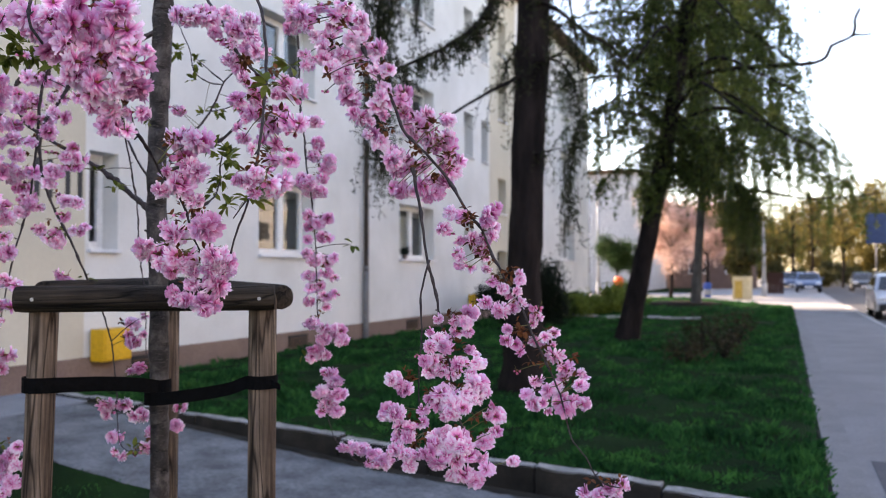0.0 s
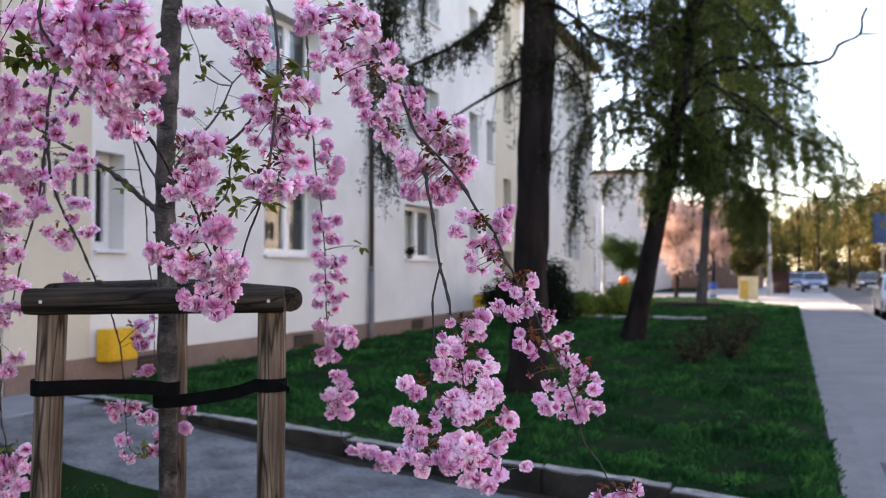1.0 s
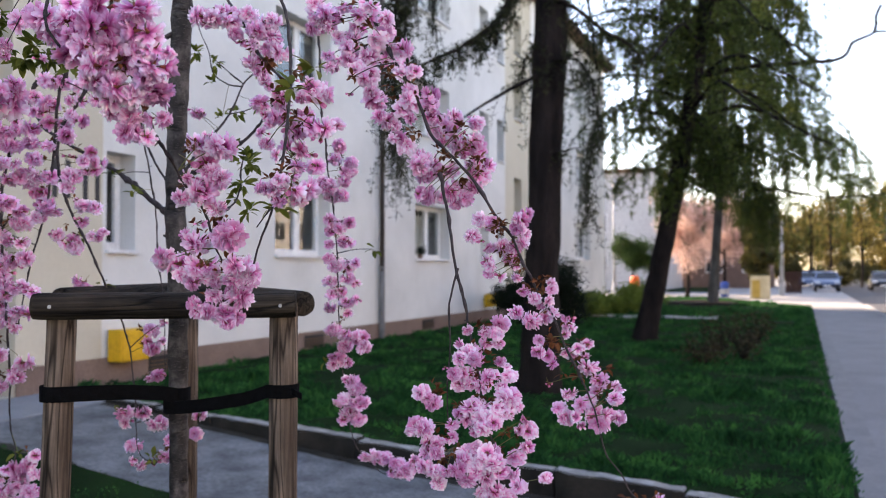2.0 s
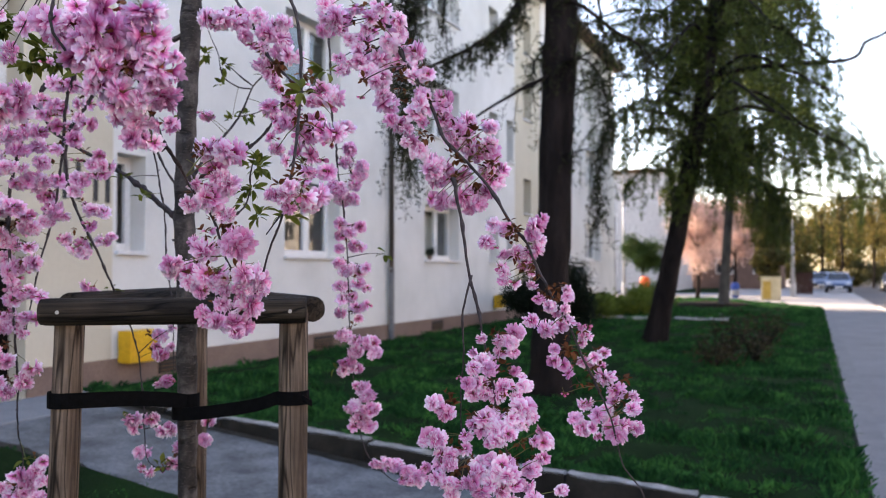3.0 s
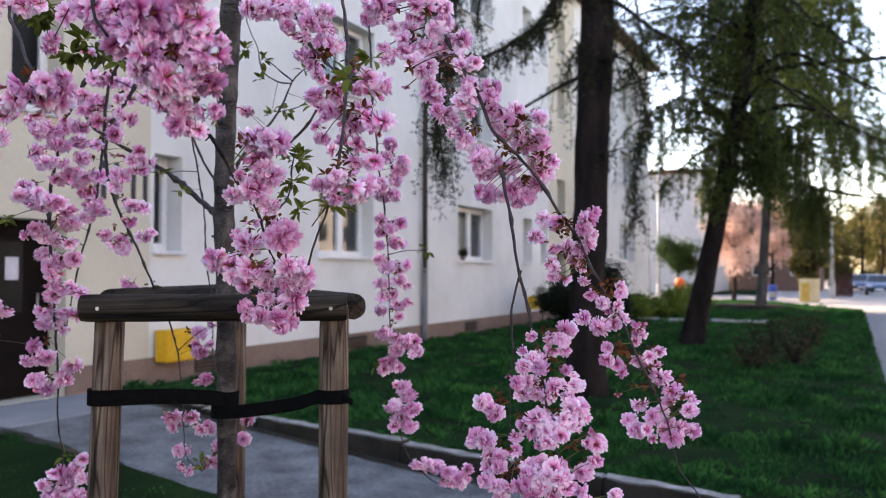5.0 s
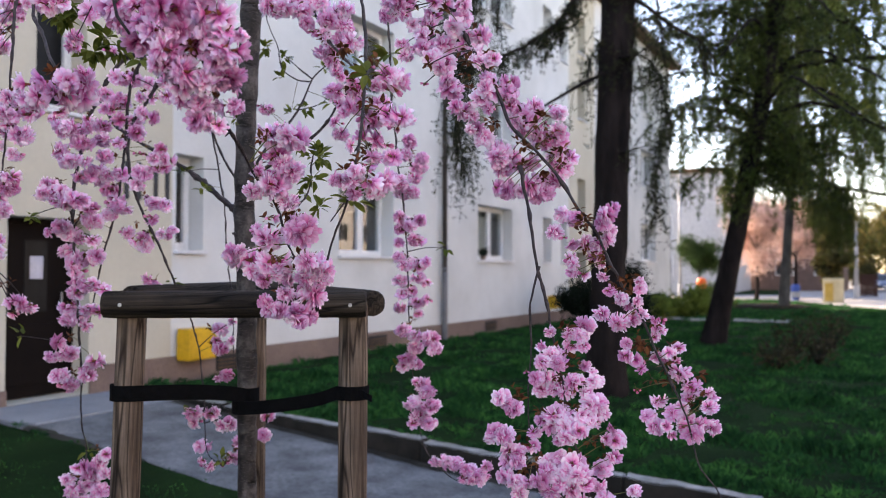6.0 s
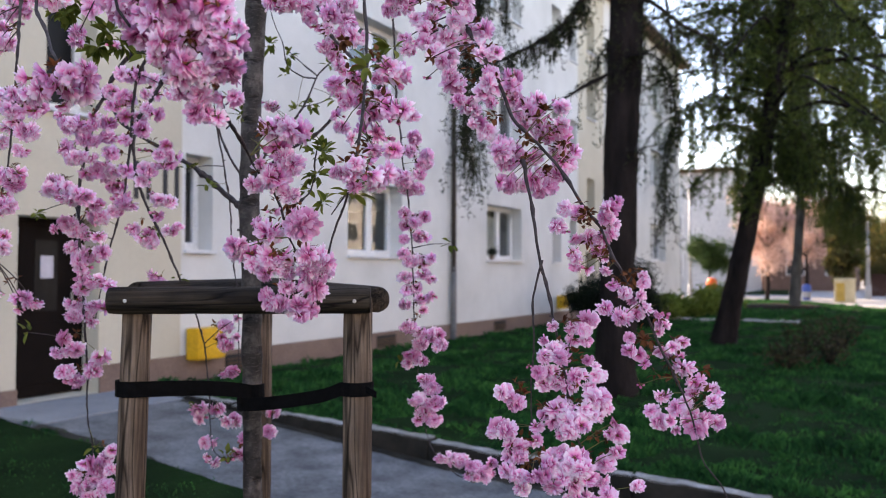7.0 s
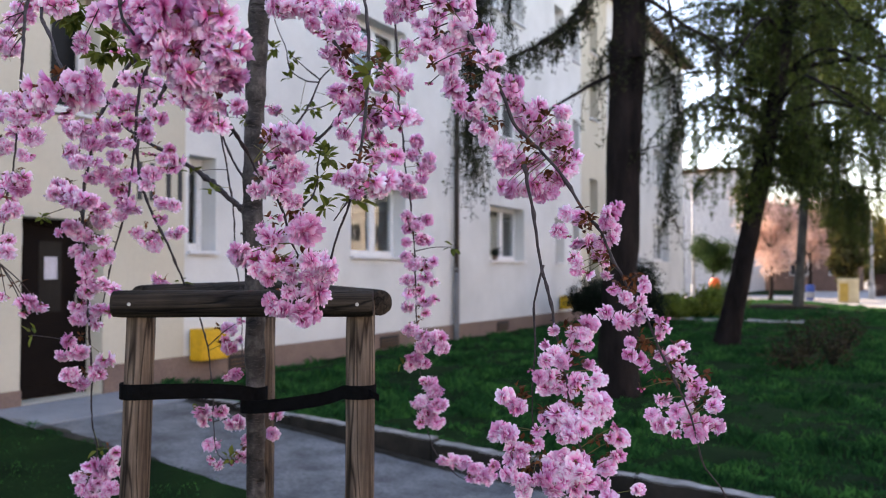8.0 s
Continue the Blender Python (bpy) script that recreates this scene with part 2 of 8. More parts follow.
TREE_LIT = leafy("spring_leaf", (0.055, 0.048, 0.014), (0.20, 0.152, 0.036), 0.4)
FAR_BLOSSOM = leafy("far_blossom", (0.40, 0.25, 0.21), (0.80, 0.61, 0.53), 0.4)
ROUND_BUSH = leafy("clipped_tree_leaf", (0.010, 0.028, 0.007), (0.042, 0.085, 0.02), 0.3)
HEDGE = leafy("far_hedge_leaf", (0.03, 0.034, 0.012), (0.10, 0.09, 0.03), 0.3)
SHRUB = leafy("dormant_shrub", (0.02, 0.018, 0.01), (0.055, 0.045, 0.02), 0.25)
PETAL = petal_material("cherry_petal", (0.50, 0.05, 0.25), (0.95, 0.355, 0.665), (0.995, 0.885, 0.98), 0.32)
BUD = petal_material("cherry_bud", (0.40, 0.03, 0.14), (0.66, 0.16, 0.36), (0.85, 0.40, 0.60), 0.25)
STALK = surface("flower_stalk", (0.10, 0.14, 0.03), (0.17, 0.12, 0.05), 30.0, 0.6, 0.0)
CALYX = surface("flower_calyx", (0.16, 0.035, 0.02), (0.25, 0.07, 0.035), 60.0, 0.6, 0.0)
LEAF_GREEN = leafy("young_leaf", (0.06, 0.084, 0.012), (0.185, 0.20, 0.036), 0.4, island=False)
LEAF_BRONZE = leafy("bronze_leaf", (0.055, 0.018, 0.008), (0.21, 0.075, 0.026), 0.3, island=False)
TIMBER_POST = wood_material("weathered_post", (0.080, 0.058, 0.045), (0.255, 0.196, 0.152))
TIMBER_RAIL = wood_material("weathered_rail", (0.020, 0.0155, 0.012), (0.082, 0.066, 0.050))
STRAP = surface("black_webbing", (0.002, 0.002, 0.002), (0.005, 0.005, 0.006), 60.0, 0.95, 0.5, 4, dist=0.001, spec=0.08)
NAIL = surface("nail_head", (0.5, 0.5, 0.5), (0.65, 0.65, 0.65), 50.0, 0.4, 0.0, 4, metal=0.6)
PAINT_BLUE = surface("silver_blue_paint", (0.10, 0.14, 0.22), (0.13, 0.17, 0.26), 1.0, 0.3, 0.0, 4, metal=0.4)
PAINT_DARK = surface("dark_paint", (0.015, 0.016, 0.02), (0.022, 0.023, 0.028), 1.0, 0.25, 0.0, 4)
PAINT_SILVER = surface("silver_paint", (0.42, 0.43, 0.45), (0.5, 0.51, 0.53), 1.0, 0.3, 0.0, 4, metal=0.4)
CAR_GLASS = surface("car_glass", (0.02, 0.025, 0.03), (0.03, 0.035, 0.04), 1.0, 0.08, 0.0, 4, spec=0.4)
DOOR_GLASS = surface("dark_door_glass", (0.006, 0.006, 0.007), (0.012, 0.012, 0.013), 2.0, 0.35, 0.0, 4, spec=0.15)
RUBBER = surface("tyre_rubber", (0.012, 0.012, 0.012), (0.02, 0.02, 0.02), 5.0, 0.85, 0.1, 4)
RIM = surface("alloy_rim", (0.3, 0.3, 0.31), (0.42, 0.42, 0.43), 5.0, 0.35, 0.0, 4, metal=0.8)
LAMP_LENS = surface("headlamp_lens", (0.6, 0.62, 0.64), (0.75, 0.76, 0.78), 5.0, 0.1, 0.0, 4)
TAIL_RED = surface("tail_lamp", (0.3, 0.01, 0.01), (0.4, 0.015, 0.015), 5.0, 0.2, 0.0, 4)
POLE_WHITE = surface("pale_pole", (0.30, 0.31, 0.32), (0.42, 0.43, 0.44), 2.0, 0.5, 0.1, 6)
BRICK_RED = surface("red_facade", (0.12, 0.075, 0.06), (0.19, 0.12, 0.095), 0.6, 0.9, 0.2, 20)
FAR_GREY = surface("far_plaster", (0.40, 0.40, 0.40), (0.52, 0.51, 0.50), 0.3, 0.9, 0.1, 20)
OPPOSITE = surface("opposite_plaster", (0.46, 0.44, 0.405), (0.55, 0.53, 0.485), 0.3, 0.9, 0.1, 20)
SIGN_BLUE = surface("sign_blue", (0.015, 0.04, 0.12), (0.02, 0.055, 0.16), 3.0, 0.4, 0.0, 4)
BIN_BLUE = surface("bin_blue", (0.02, 0.06, 0.28), (0.03, 0.09, 0.35), 3.0, 0.5, 0.0, 4)
ORANGE = surface("orange_plastic", (0.55, 0.09, 0.015), (0.68, 0.13, 0.02), 3.0, 0.5, 0.0, 4)
STRIP = surface("strip_concrete", (0.15, 0.15, 0.155), (0.205, 0.205, 0.205), 2.0, 0.9, 0.5, 20, dist=0.005)
BRONZE = surface("ochre_paint", (0.38, 0.25, 0.05), (0.5, 0.34, 0.08), 3.0, 0.6, 0.1, 9)
SANDSTONE = surface("sandstone", (0.45, 0.38, 0.24), (0.6, 0.52, 0.34), 2.0, 0.9, 0.3, 10)


# ---- mesh helpers ----
ORIGIN = {}


def mesh(name, verts, faces, mats, smooth=False, slots=None, tip=None):
    me = bpy.data.meshes.new(name)
    me.from_pydata([tuple(v) for v in verts], [], [tuple(int(i) for i in fc) for fc in faces])
    for m in mats if isinstance(mats, (list, tuple)) else [mats]:
        me.materials.append(m)
    if slots is not None:
        me.polygons.foreach_set("material_index", np.array(slots, dtype=np.int32))
    if smooth:
        me.polygons.foreach_set("use_smooth", np.ones(len(me.polygons), dtype=bool))
    if tip is not None:
        a = me.attributes.new("tip", "FLOAT", "POINT")
        a.data.foreach_set("value", np.array(tip, dtype=np.float32))
    me.update()
    return me


def thing(name, at=(0, 0, 0), label="", category="", group="", kind=""):
    e = new(name)
    e.empty_display_size = 0.2
    e.location = at
    ORIGIN[e.name] = Vector(at)
    return tagged(e, label, category, group, kind)


def child(name, me, parent, label=""):
    """A part, whose mesh is in the coordinates of the world."""
    ob = new(name, me)
    ob.parent = parent
    if parent.name in ORIGIN:
        ob.matrix_parent_inverse = Matrix.Translation(-ORIGIN[parent.name])
    return tagged(ob, label)


def part(name, bm, material, parent, label="", smooth=False):
    """One mesh object from a bmesh, under a thing or a part."""
    me = bpy.data.meshes.new(name)
    bmesh.ops.recalc_face_normals(bm, faces=bm.faces)
    bm.to_mesh(me)
    bm.free()
    me.materials.append(material)
    if smooth:
        me.polygons.foreach_set("use_smooth", np.ones(len(me.polygons), dtype=bool))
    return child(name, me, parent, label) if parent else tagged(new(name, me), label)


def box(x0, x1, y0, y1, z0, z1, bevel=0.0, bm=None):
    own = bmesh.new()
    bmesh.ops.create_cube(own, size=1.0)
    for v in own.verts:
        v.co = Vector((x0 + (v.co.x + 0.5) * (x1 - x0), y0 + (v.co.y + 0.5) * (y1 - y0), z0 + (v.co.z + 0.5) * (z1 - z0)))
    if bevel:
        bmesh.ops.bevel(own, geom=list(own.edges), offset=bevel, segments=2, affect="EDGES", profile=0.6)
    if bm is None:
        return own
    merge(bm, own)
    return bm


def merge(bm, other):
    tmp = bpy.data.meshes.new("tmp")
    other.to_mesh(tmp)
    other.free()
    bm.from_mesh(tmp)
    bpy.data.meshes.remove(tmp)


def rod(a, b, r0, r1, sides=12, bevel=0.0):
    """A round bar from a to b."""
    a, b = Vector(a), Vector(b)
    bm = bmesh.new()
    bmesh.ops.create_cone(bm, cap_ends=True, segments=sides, radius1=r0, radius2=r1, depth=(b - a).length)
    if bevel:
        rim = [e for e in bm.edges if abs(e.verts[0].co.z - e.verts[1].co.z) < 1e-6]
        bmesh.ops.bevel(bm, geom=rim, offset=bevel, segments=3, affect="EDGES", profile=0.5)
    m = Matrix.Translation((a + b) / 2) @ (b - a).to_track_quat("Z", "Y").to_matrix().to_4x4()
    bmesh.ops.transform(bm, matrix=m, verts=bm.verts)
    return bm


def spline(pts, step):
    """Points along a smooth line through pts."""
    p = [np.array(q, float) for q in pts]
    p = [2 * p[0] - p[1]] + p + [2 * p[-1] - p[-2]]
    out = []
    for a, b, c, d in zip(p, p[1:], p[2:], p[3:]):
        n = max(1, int(np.linalg.norm(c - b) / step))
        for i in range(n):
            t = i / n
            out.append(0.5 * (2 * b + (c - a) * t + (2 * a - 5 * b + 4 * c - d) * t * t + (3 * b - a - 3 * c + d) * t**3))
    out.append(p[-2])
    return np.array(out)


def tube(line, r0, r1, sides=6, rough=0.0, rng=None, power=1.0):
    """Vertices and faces of a tapered tube along a line; rough: how far its skin wanders, as a share of its radius."""
    line = np.array(line, float)
    n = len(line)
    tan = np.gradient(line, axis=0)
    tan /= np.linalg.norm(tan, axis=1)[:, None] + 1e-9
    ref = np.array([0.31, 0.87, 0.38])
    u = np.cross(tan, ref)
    u /= np.linalg.norm(u, axis=1)[:, None] + 1e-9
    v = np.cross(tan, u)
    rad = r0 + (r1 - r0) * np.linspace(0, 1, n) ** power
    ang = np.linspace(0, 2 * np.pi, sides, endpoint=False)
    rr = rad[:, None] * np.ones(sides)
    if rough:
        rr = rr * (1 + rough * rng.normal(size=(n, sides)))
    verts = line[:, None] + rr[..., None] * (np.cos(ang)[None, :, None] * u[:, None] + np.sin(ang)[None, :, None] * v[:, None])
    faces = []
    for i in range(n - 1):
        for j in range(sides):
            k = (j + 1) % sides
            faces.append((i * sides + j, i * sides + k, (i + 1) * sides + k, (i + 1) * sides + j))
    faces.append(tuple(range(sides - 1, -1, -1)))
    faces.append(tuple((n - 1) * sides + j for j in range(sides)))
    return verts.reshape(-1, 3), faces


def cloud(centres, size, rng, per=3, flat=0.0, long=2.0):
    """Small leaf blades of random turn about many centres: vertices and faces."""
    c = np.repeat(np.array(centres, float), per, axis=0)
    n = len(c)
    d = rng.normal(size=(n, 3))
    d[:, 2] *= 1 - flat
    d /= np.linalg.norm(d, axis=1)[:, None]
    s = np.cross(d, rng.normal(size=(n, 3)))
    s /= np.linalg.norm(s, axis=1)[:, None] + 1e-9
    ln = size * rng.uniform(0.6, 1.3, (n, 1))
    a, b, e, g = c, c + d * ln * 0.55 + s * ln / long * 0.5, c + d * ln, c + d * ln * 0.45 - s * ln / long * 0.5
    v = np.stack([a, b, e, g], 1).reshape(-1, 3)
    return v, np.arange(4 * n).reshape(-1, 4)


# ---- ground, lawns, paths ----
def sheet(name, corners, z, material, label, cut=1, wave=0.0, kind="structure", thick=0.25, category="ground"):
    """A slab with the given outline (anticlockwise), its top cut fine enough to roll a little."""
    bm = bmesh.new()
    top = [bm.verts.new((x, y, z)) for x, y in corners]
    fc = bm.faces.new(top)
    if thick:
        ext = bmesh.ops.extrude_face_region(bm, geom=[fc])
        for v in [g for g in ext["geom"] if isinstance(g, bmesh.types.BMVert)]:
            v.co.z = z - thick
    ob = part(name, bm, material, None, label)
    return tagged(ob, label, category, kind=kind)


def rolling(name, inside, x0, x1, y0, y1, step, z, amp, material, label):
    """A lawn: a fine grid with gentle unevenness, kept where inside(x, y) holds, with a skirt under its rim."""
    xs, ys = np.arange(x0, x1 + 1e-6, step), np.arange(y0, y1 + 1e-6, step)
    verts, faces, at = [], [], {}

    def vert(i, j):
        if (i, j) not in at:
            x, y = inside(xs[i], ys[j])
            h = z + amp * (noise.noise((x * 0.9, y * 0.9, 0)) + 0.5 * noise.noise((x * 3, y * 3, 5)))
            at[i, j] = len(verts)
            verts.append((x, y, h))
        return at[i, j]

    for i in range(len(xs) - 1):
        for j in range(len(ys) - 1):
            faces.append((vert(i, j), vert(i + 1, j), vert(i + 1, j + 1), vert(i, j + 1)))
    ob = new(name, mesh(name, verts, faces, material, smooth=True))
    return tagged(ob, label, "lawn", kind="structure")


tagged(sheet("ground", [(-400, -300), (400, -300), (400, 700), (-400, 700)], -0.22, EARTH, "", thick=0), "bare brownish open ground round the housing block", "ground", kind="structure")

# The entrance path runs askew from the pavement to the door.
SLANT = -0.25


def far_edge(x):
    return 5.58 + SLANT * x


def near_edge(x):
    return 3.585 + SLANT * x


LAWN_X0, WALK_X = -8.44, 0.28


def lawn_end(x):
    return min(47.8, 37.0 + 2.3 * (WALK_X - x))


def big_lawn(x, y):
    t = (y - 5.0) / 32.0
    lo, hi = far_edge(x) + 0.1, lawn_end(x)
    return x, lo + t * (hi - lo)


def small_lawn(x, y):
    t = (y + 8.0) / 12.0
    return x, -8.0 + t * (near_edge(x) - 0.03 + 8.0)


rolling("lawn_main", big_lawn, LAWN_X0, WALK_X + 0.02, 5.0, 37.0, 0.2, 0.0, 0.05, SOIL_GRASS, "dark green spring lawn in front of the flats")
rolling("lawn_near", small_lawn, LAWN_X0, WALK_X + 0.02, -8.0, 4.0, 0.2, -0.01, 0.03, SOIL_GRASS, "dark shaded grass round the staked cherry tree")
bm = bmesh.new()
rows = []
for n in range(30):
    x = -8.44 + n * (WALK_X + 8.44) / 29
    z = -0.012 - 0.148 * min(1.0, max(0.0, (x + 7.2) / 4.0))
    rows.append([bm.verts.new((x, y, z - 0.004 * math.sin(3 * x + y))) for y in (near_edge(x) - 0.02, near_edge(x) + 0.6, near_edge(x) + 1.3, far_edge(x) + 0.05)])
for ra, rb in zip(rows, rows[1:]):
    for i in range(3):
        bm.faces.new((ra[i], rb[i], rb[i + 1], ra[i + 1]))
tagged(part("entrance_path", bm, PATH_GREY, None), "worn grey concrete path sloping gently up to the entrance", "path", kind="structure")
tagged(sheet("pavement_strip", [(WALK_X, -30), (0.5, -30), (0.5, 36.4), (WALK_X, 36.4)], -0.012, STRIP, ""), "pale concrete strip between lawn and pavement", "pavement", kind="structure")
tagged(sheet("pavement_patch", [(0.6, -4), (2.2, -4), (2.2, 7.2), (0.6, 7.35)], -0.016, PATCH, "", thick=0.1), "darker patch of newer asphalt in the pavement", "pavement", kind="structure")
tagged(sheet("pavement", [(0.5, -30), (2.35, -30), (2.35, 37), (0.5, 37)], -0.02, PAVING, ""), "grey concrete pavement along the street, dry", "pavement", kind="structure")
tagged(sheet("road", [(2.5, -60), (11.5, -60), (11.5, 300), (2.5, 300)], -0.12, ASPHALT, ""), "grey asphalt street with parked cars", "road", kind="structure")
tagged(sheet("road_crossing", [(-60, 48.2), (2.49, 36.5), (2.49, 300), (-6.0, 300), (-6.0, 62), (-60, 62)], -0.1, SIDE_STREET, ""), "sunlit side-street asphalt, its base colour lightened for the sun", "road", kind="structure")
tagged(sheet("verge_far", [(-60, 62.05), (-6.05, 62.05), (-6.05, 130), (-60, 130)], -0.05, SOIL_GRASS, ""), "grass strip before the far houses", "lawn", kind="structure")

kerb = thing("kerb", (2.42, 10, -0.12), "pale concrete kerb stones along the street", "kerb", kind="structure")
for n in range(24):
    y = -8 + n * 2.0
    part("kerb_stone", box(2.35, 2.495, y, y + 1.985, -0.24, 0.0, 0.012), CONCRETE, kerb)
edging = thing("path_edging", (-3, 6.3, -0.1), "worn concrete edging between lawn and entrance path", "edging", kind="structure")
n_edge = 9
for n in range(n_edge):
    xa, xb = -8.2 + n * 0.93, -8.2 + (n + 1) * 0.93 - 0.012
    bm = bmesh.new()
    sag = 0.012 * math.sin(n * 2.1)
    q = [(xa, far_edge(xa) - 0.06), (xb, far_edge(xb) - 0.06), (xb, far_edge(xb) + 0.09), (xa, far_edge(xa) + 0.09)]
    lo, hi = [bm.verts.new((x, y, -0.2)) for x, y in q], [bm.verts.new((x, y, 0.03 + sag)) for x, y in q]
    bm.faces.new(hi)
    bm.faces.new(lo[::-1])
    for i in range(4):
        bm.faces.new((lo[i], lo[(i + 1) % 4], hi[(i + 1) % 4], hi[i]))
    bmesh.ops.bevel(bm, geom=list(bm.edges), offset=0.008, segments=2, affect="EDGES")
    bmesh.ops.subdivide_edges(bm, edges=[e for e in bm.edges if e.calc_length() > 0.05], cuts=9, use_grid_fill=True)
    for v in bm.verts:
        v.co += 0.012 * noise.noise_vector(v.co * 5) + 0.006 * noise.noise_vector(v.co * 17)
    bm.normal_update()
    # Tops stay pale; sides get soil and moss plus shade painted into their colour.
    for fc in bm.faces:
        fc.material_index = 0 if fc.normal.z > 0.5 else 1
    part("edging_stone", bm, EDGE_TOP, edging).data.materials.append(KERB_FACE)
for side, label in ((near_edge, "dark soil and moss along the lawn side of the path"), (lambda x: far_edge(x) - 0.13, "dark damp soil along the foot of the path edging")):
    bm = bmesh.new()
    prev = None
    for n in range(120):
        x = -7.2 + n * (WALK_X + 7.1) / 119
        z = -0.008 - 0.148 * min(1.0, max(0.0, (x + 7.2) / 4.0))
        reach = (0.17 if side is near_edge else 0.05) * (1 + 0.9 * noise.noise((x * 2.3, 4.0, 0))) + 0.05 * noise.noise((x * 11, 7.0, 0))
        lo, hi = (-0.03, reach) if side is near_edge else (-reach, 0.08)
        q = [bm.verts.new((x, side(x) + lo + (hi - lo) * s, z + 0.012 * (1 - abs(2 * s - 1)))) for s in (0, 0.5, 1)]
        if prev:
            for a in (0, 1):
                bm.faces.new((prev[a], q[a], q[a + 1], prev[a + 1]))
        prev = q
    tagged(part("soil_border", bm, PATH_SOIL, None, smooth=True), label, "soil", kind="structure")
bm = bmesh.new()
rings = []
for s, z in ((1.0, -0.05), (0.93, 0.10), (0.55, 0.15)):
    rings.append([bm.verts.new((-4.0 + 1.55 * s * (1 + 0.08 * noise.noise((n * 0.9, 2, 0))) * math.cos(n * 0.2244), 37.6 + 2.3 * s * math.sin(n * 0.2244), z + 0.02 * noise.noise((n * 0.7, s * 9, 5)))) for n in range(28)])
for a, b in zip(rings, rings[1:]):
    for n in range(28):
        bm.faces.new((a[n], a[(n + 1) % 28], b[(n + 1) % 28], b[n]))
bm.faces.new(rings[-1])
tagged(part("mulch_bed", bm, MULCH, None, smooth=True), "dark bark mulch bed in the far lawn", "flower bed", kind="structure")
tagged(part("door_slab", box(-8.42, -7.25, 5.55, 7.75, -0.2, 0.004, 0.01), SLAB, None), "pale concrete slab step before the entrance door", "doorstep", kind="structure")
tagged(part("cross_path", box(-8.4, -2.4, 26.3, 27.2, -0.1, 0.045, 0.01), CONCRETE, None), "narrow pale concrete path across the lawn", "path", kind="structure")


# ---- the block of flats ----
WX = -8.45
flats = thing("apartment_building", (-13.5, 14, 0), "three-storey rendered block of flats, off-white with pale yellow stair bays", "building")
Y0, Y1, EAVE = -14.0, 38.9, 10.65
OPEN = []  # y0, y1, z0, z1, kind
for fl in range(3):
    z = 1.74 + 3.02 * fl
    for y0, y1, h in ((8.54, 9.06, 1.30), (12.4, 14.26, 1.33), (18.17, 20.27, 1.31), (22.5, 23.26, 1.25), (24.0, 24.6, 1.25), (28.9, 30.4, 1.36), (33.6, 36.1, 1.48), (1.2, 2.8, 1.36), (-4.4, -2.4, 1.36), (-9.5, -7.9, 1.36)):
        up = 0.16 if y0 > 28 else 0.0
        OPEN.append((y0, y1, z + up, z + up + h, "window"))
for z in (3.3, 6.3, 8.4):
    OPEN.append((6.4, 7.08, z, z + 1.45, "window"))
    OPEN.append((25.6, 26.4, z, z + 1.1, "window"))
OPEN.append((6.08, 7.16, 0.006, 2.06, "door"))
OPEN.append((25.5, 26.5, 0.05, 2.08, "door"))


def facade(bands, z0, z1, name):
    """A thick wall with its openings cut through, one welded mesh to each band of colour."""
    for ya, yb, material, label in bands:
        ys = sorted({ya, yb, *(v for o in OPEN for v in o[:2] if ya < v < yb)})
        zs = sorted({z0, z1, *(v for o in OPEN for v in o[2:4] if z0 < v < z1)})
        ny, nz = len(ys) - 1, len(zs) - 1
        full = {(i, k): not any(o[0] < (ys[i] + ys[i + 1]) / 2 < o[1] and o[2] < (zs[k] + zs[k + 1]) / 2 < o[3] for o in OPEN) for i in range(ny) for k in range(nz)}
        bm = bmesh.new()
        at = {}

        def vert(s, i, k):
            if (s, i, k) not in at:
                at[s, i, k] = bm.verts.new((WX - 0.42 * s, ys[i], zs[k]))
            return at[s, i, k]

        for (i, k), solid in full.items():
            if not solid:
                continue
            bm.faces.new([vert(0, i, k), vert(0, i + 1, k), vert(0, i + 1, k + 1), vert(0, i, k + 1)])
            bm.faces.new([vert(1, i, k), vert(1, i, k + 1), vert(1, i + 1, k + 1), vert(1, i + 1, k)])
            for di, dk, a, c in ((-1, 0, (i, k), (i, k + 1)), (1, 0, (i + 1, k), (i + 1, k + 1)), (0, -1, (i, k), (i + 1, k)), (0, 1, (i, k + 1), (i + 1, k + 1))):
                if not full.get((i + di, k + dk), False):
                    bm.faces.new([vert(0, *a), vert(0, *c), vert(1, *c), vert(1, *a)])
        part(name, bm, material, flats, label)


facade([(Y0, 3.6, PLASTER_WHITE, "off-white rendered wall"), (3.6, 8.47, PLASTER_YELLOW, "pale yellow rendered stair bay"), (8.47, 24.75, PLASTER_WHITE, "off-white rendered wall"),
        (24.75, 27.4, PLASTER_YELLOW, "pale yellow rendered stair bay"), (27.4, Y1, PLASTER_WHITE, "off-white rendered wall")], 0.0, EAVE, "wall")
for a, b in ((Y0, 6.08), (7.16, 25.5), (26.5, Y1)):
    part("plinth", box(WX + 0.002, WX + 0.035, a, b, -0.15, 0.17 if b < 7 else 0.33, 0.006), PLINTH, flats, "brownish-pink rendered plinth")
part("rear_wall", box(-19.0, -18.6, Y0, Y1, -0.1, EAVE), PLASTER_WHITE, flats)
part("gable_wall", box(-18.6, WX - 0.42, Y0, Y0 + 0.4, -0.1, EAVE), PLASTER_WHITE, flats)
part("gable_wall", box(-18.6, WX - 0.42, Y1 - 0.4, Y1, -0.1, EAVE), PLASTER_WHITE, flats)
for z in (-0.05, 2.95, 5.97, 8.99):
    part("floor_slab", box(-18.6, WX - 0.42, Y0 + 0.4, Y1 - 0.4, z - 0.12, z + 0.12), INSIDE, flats)
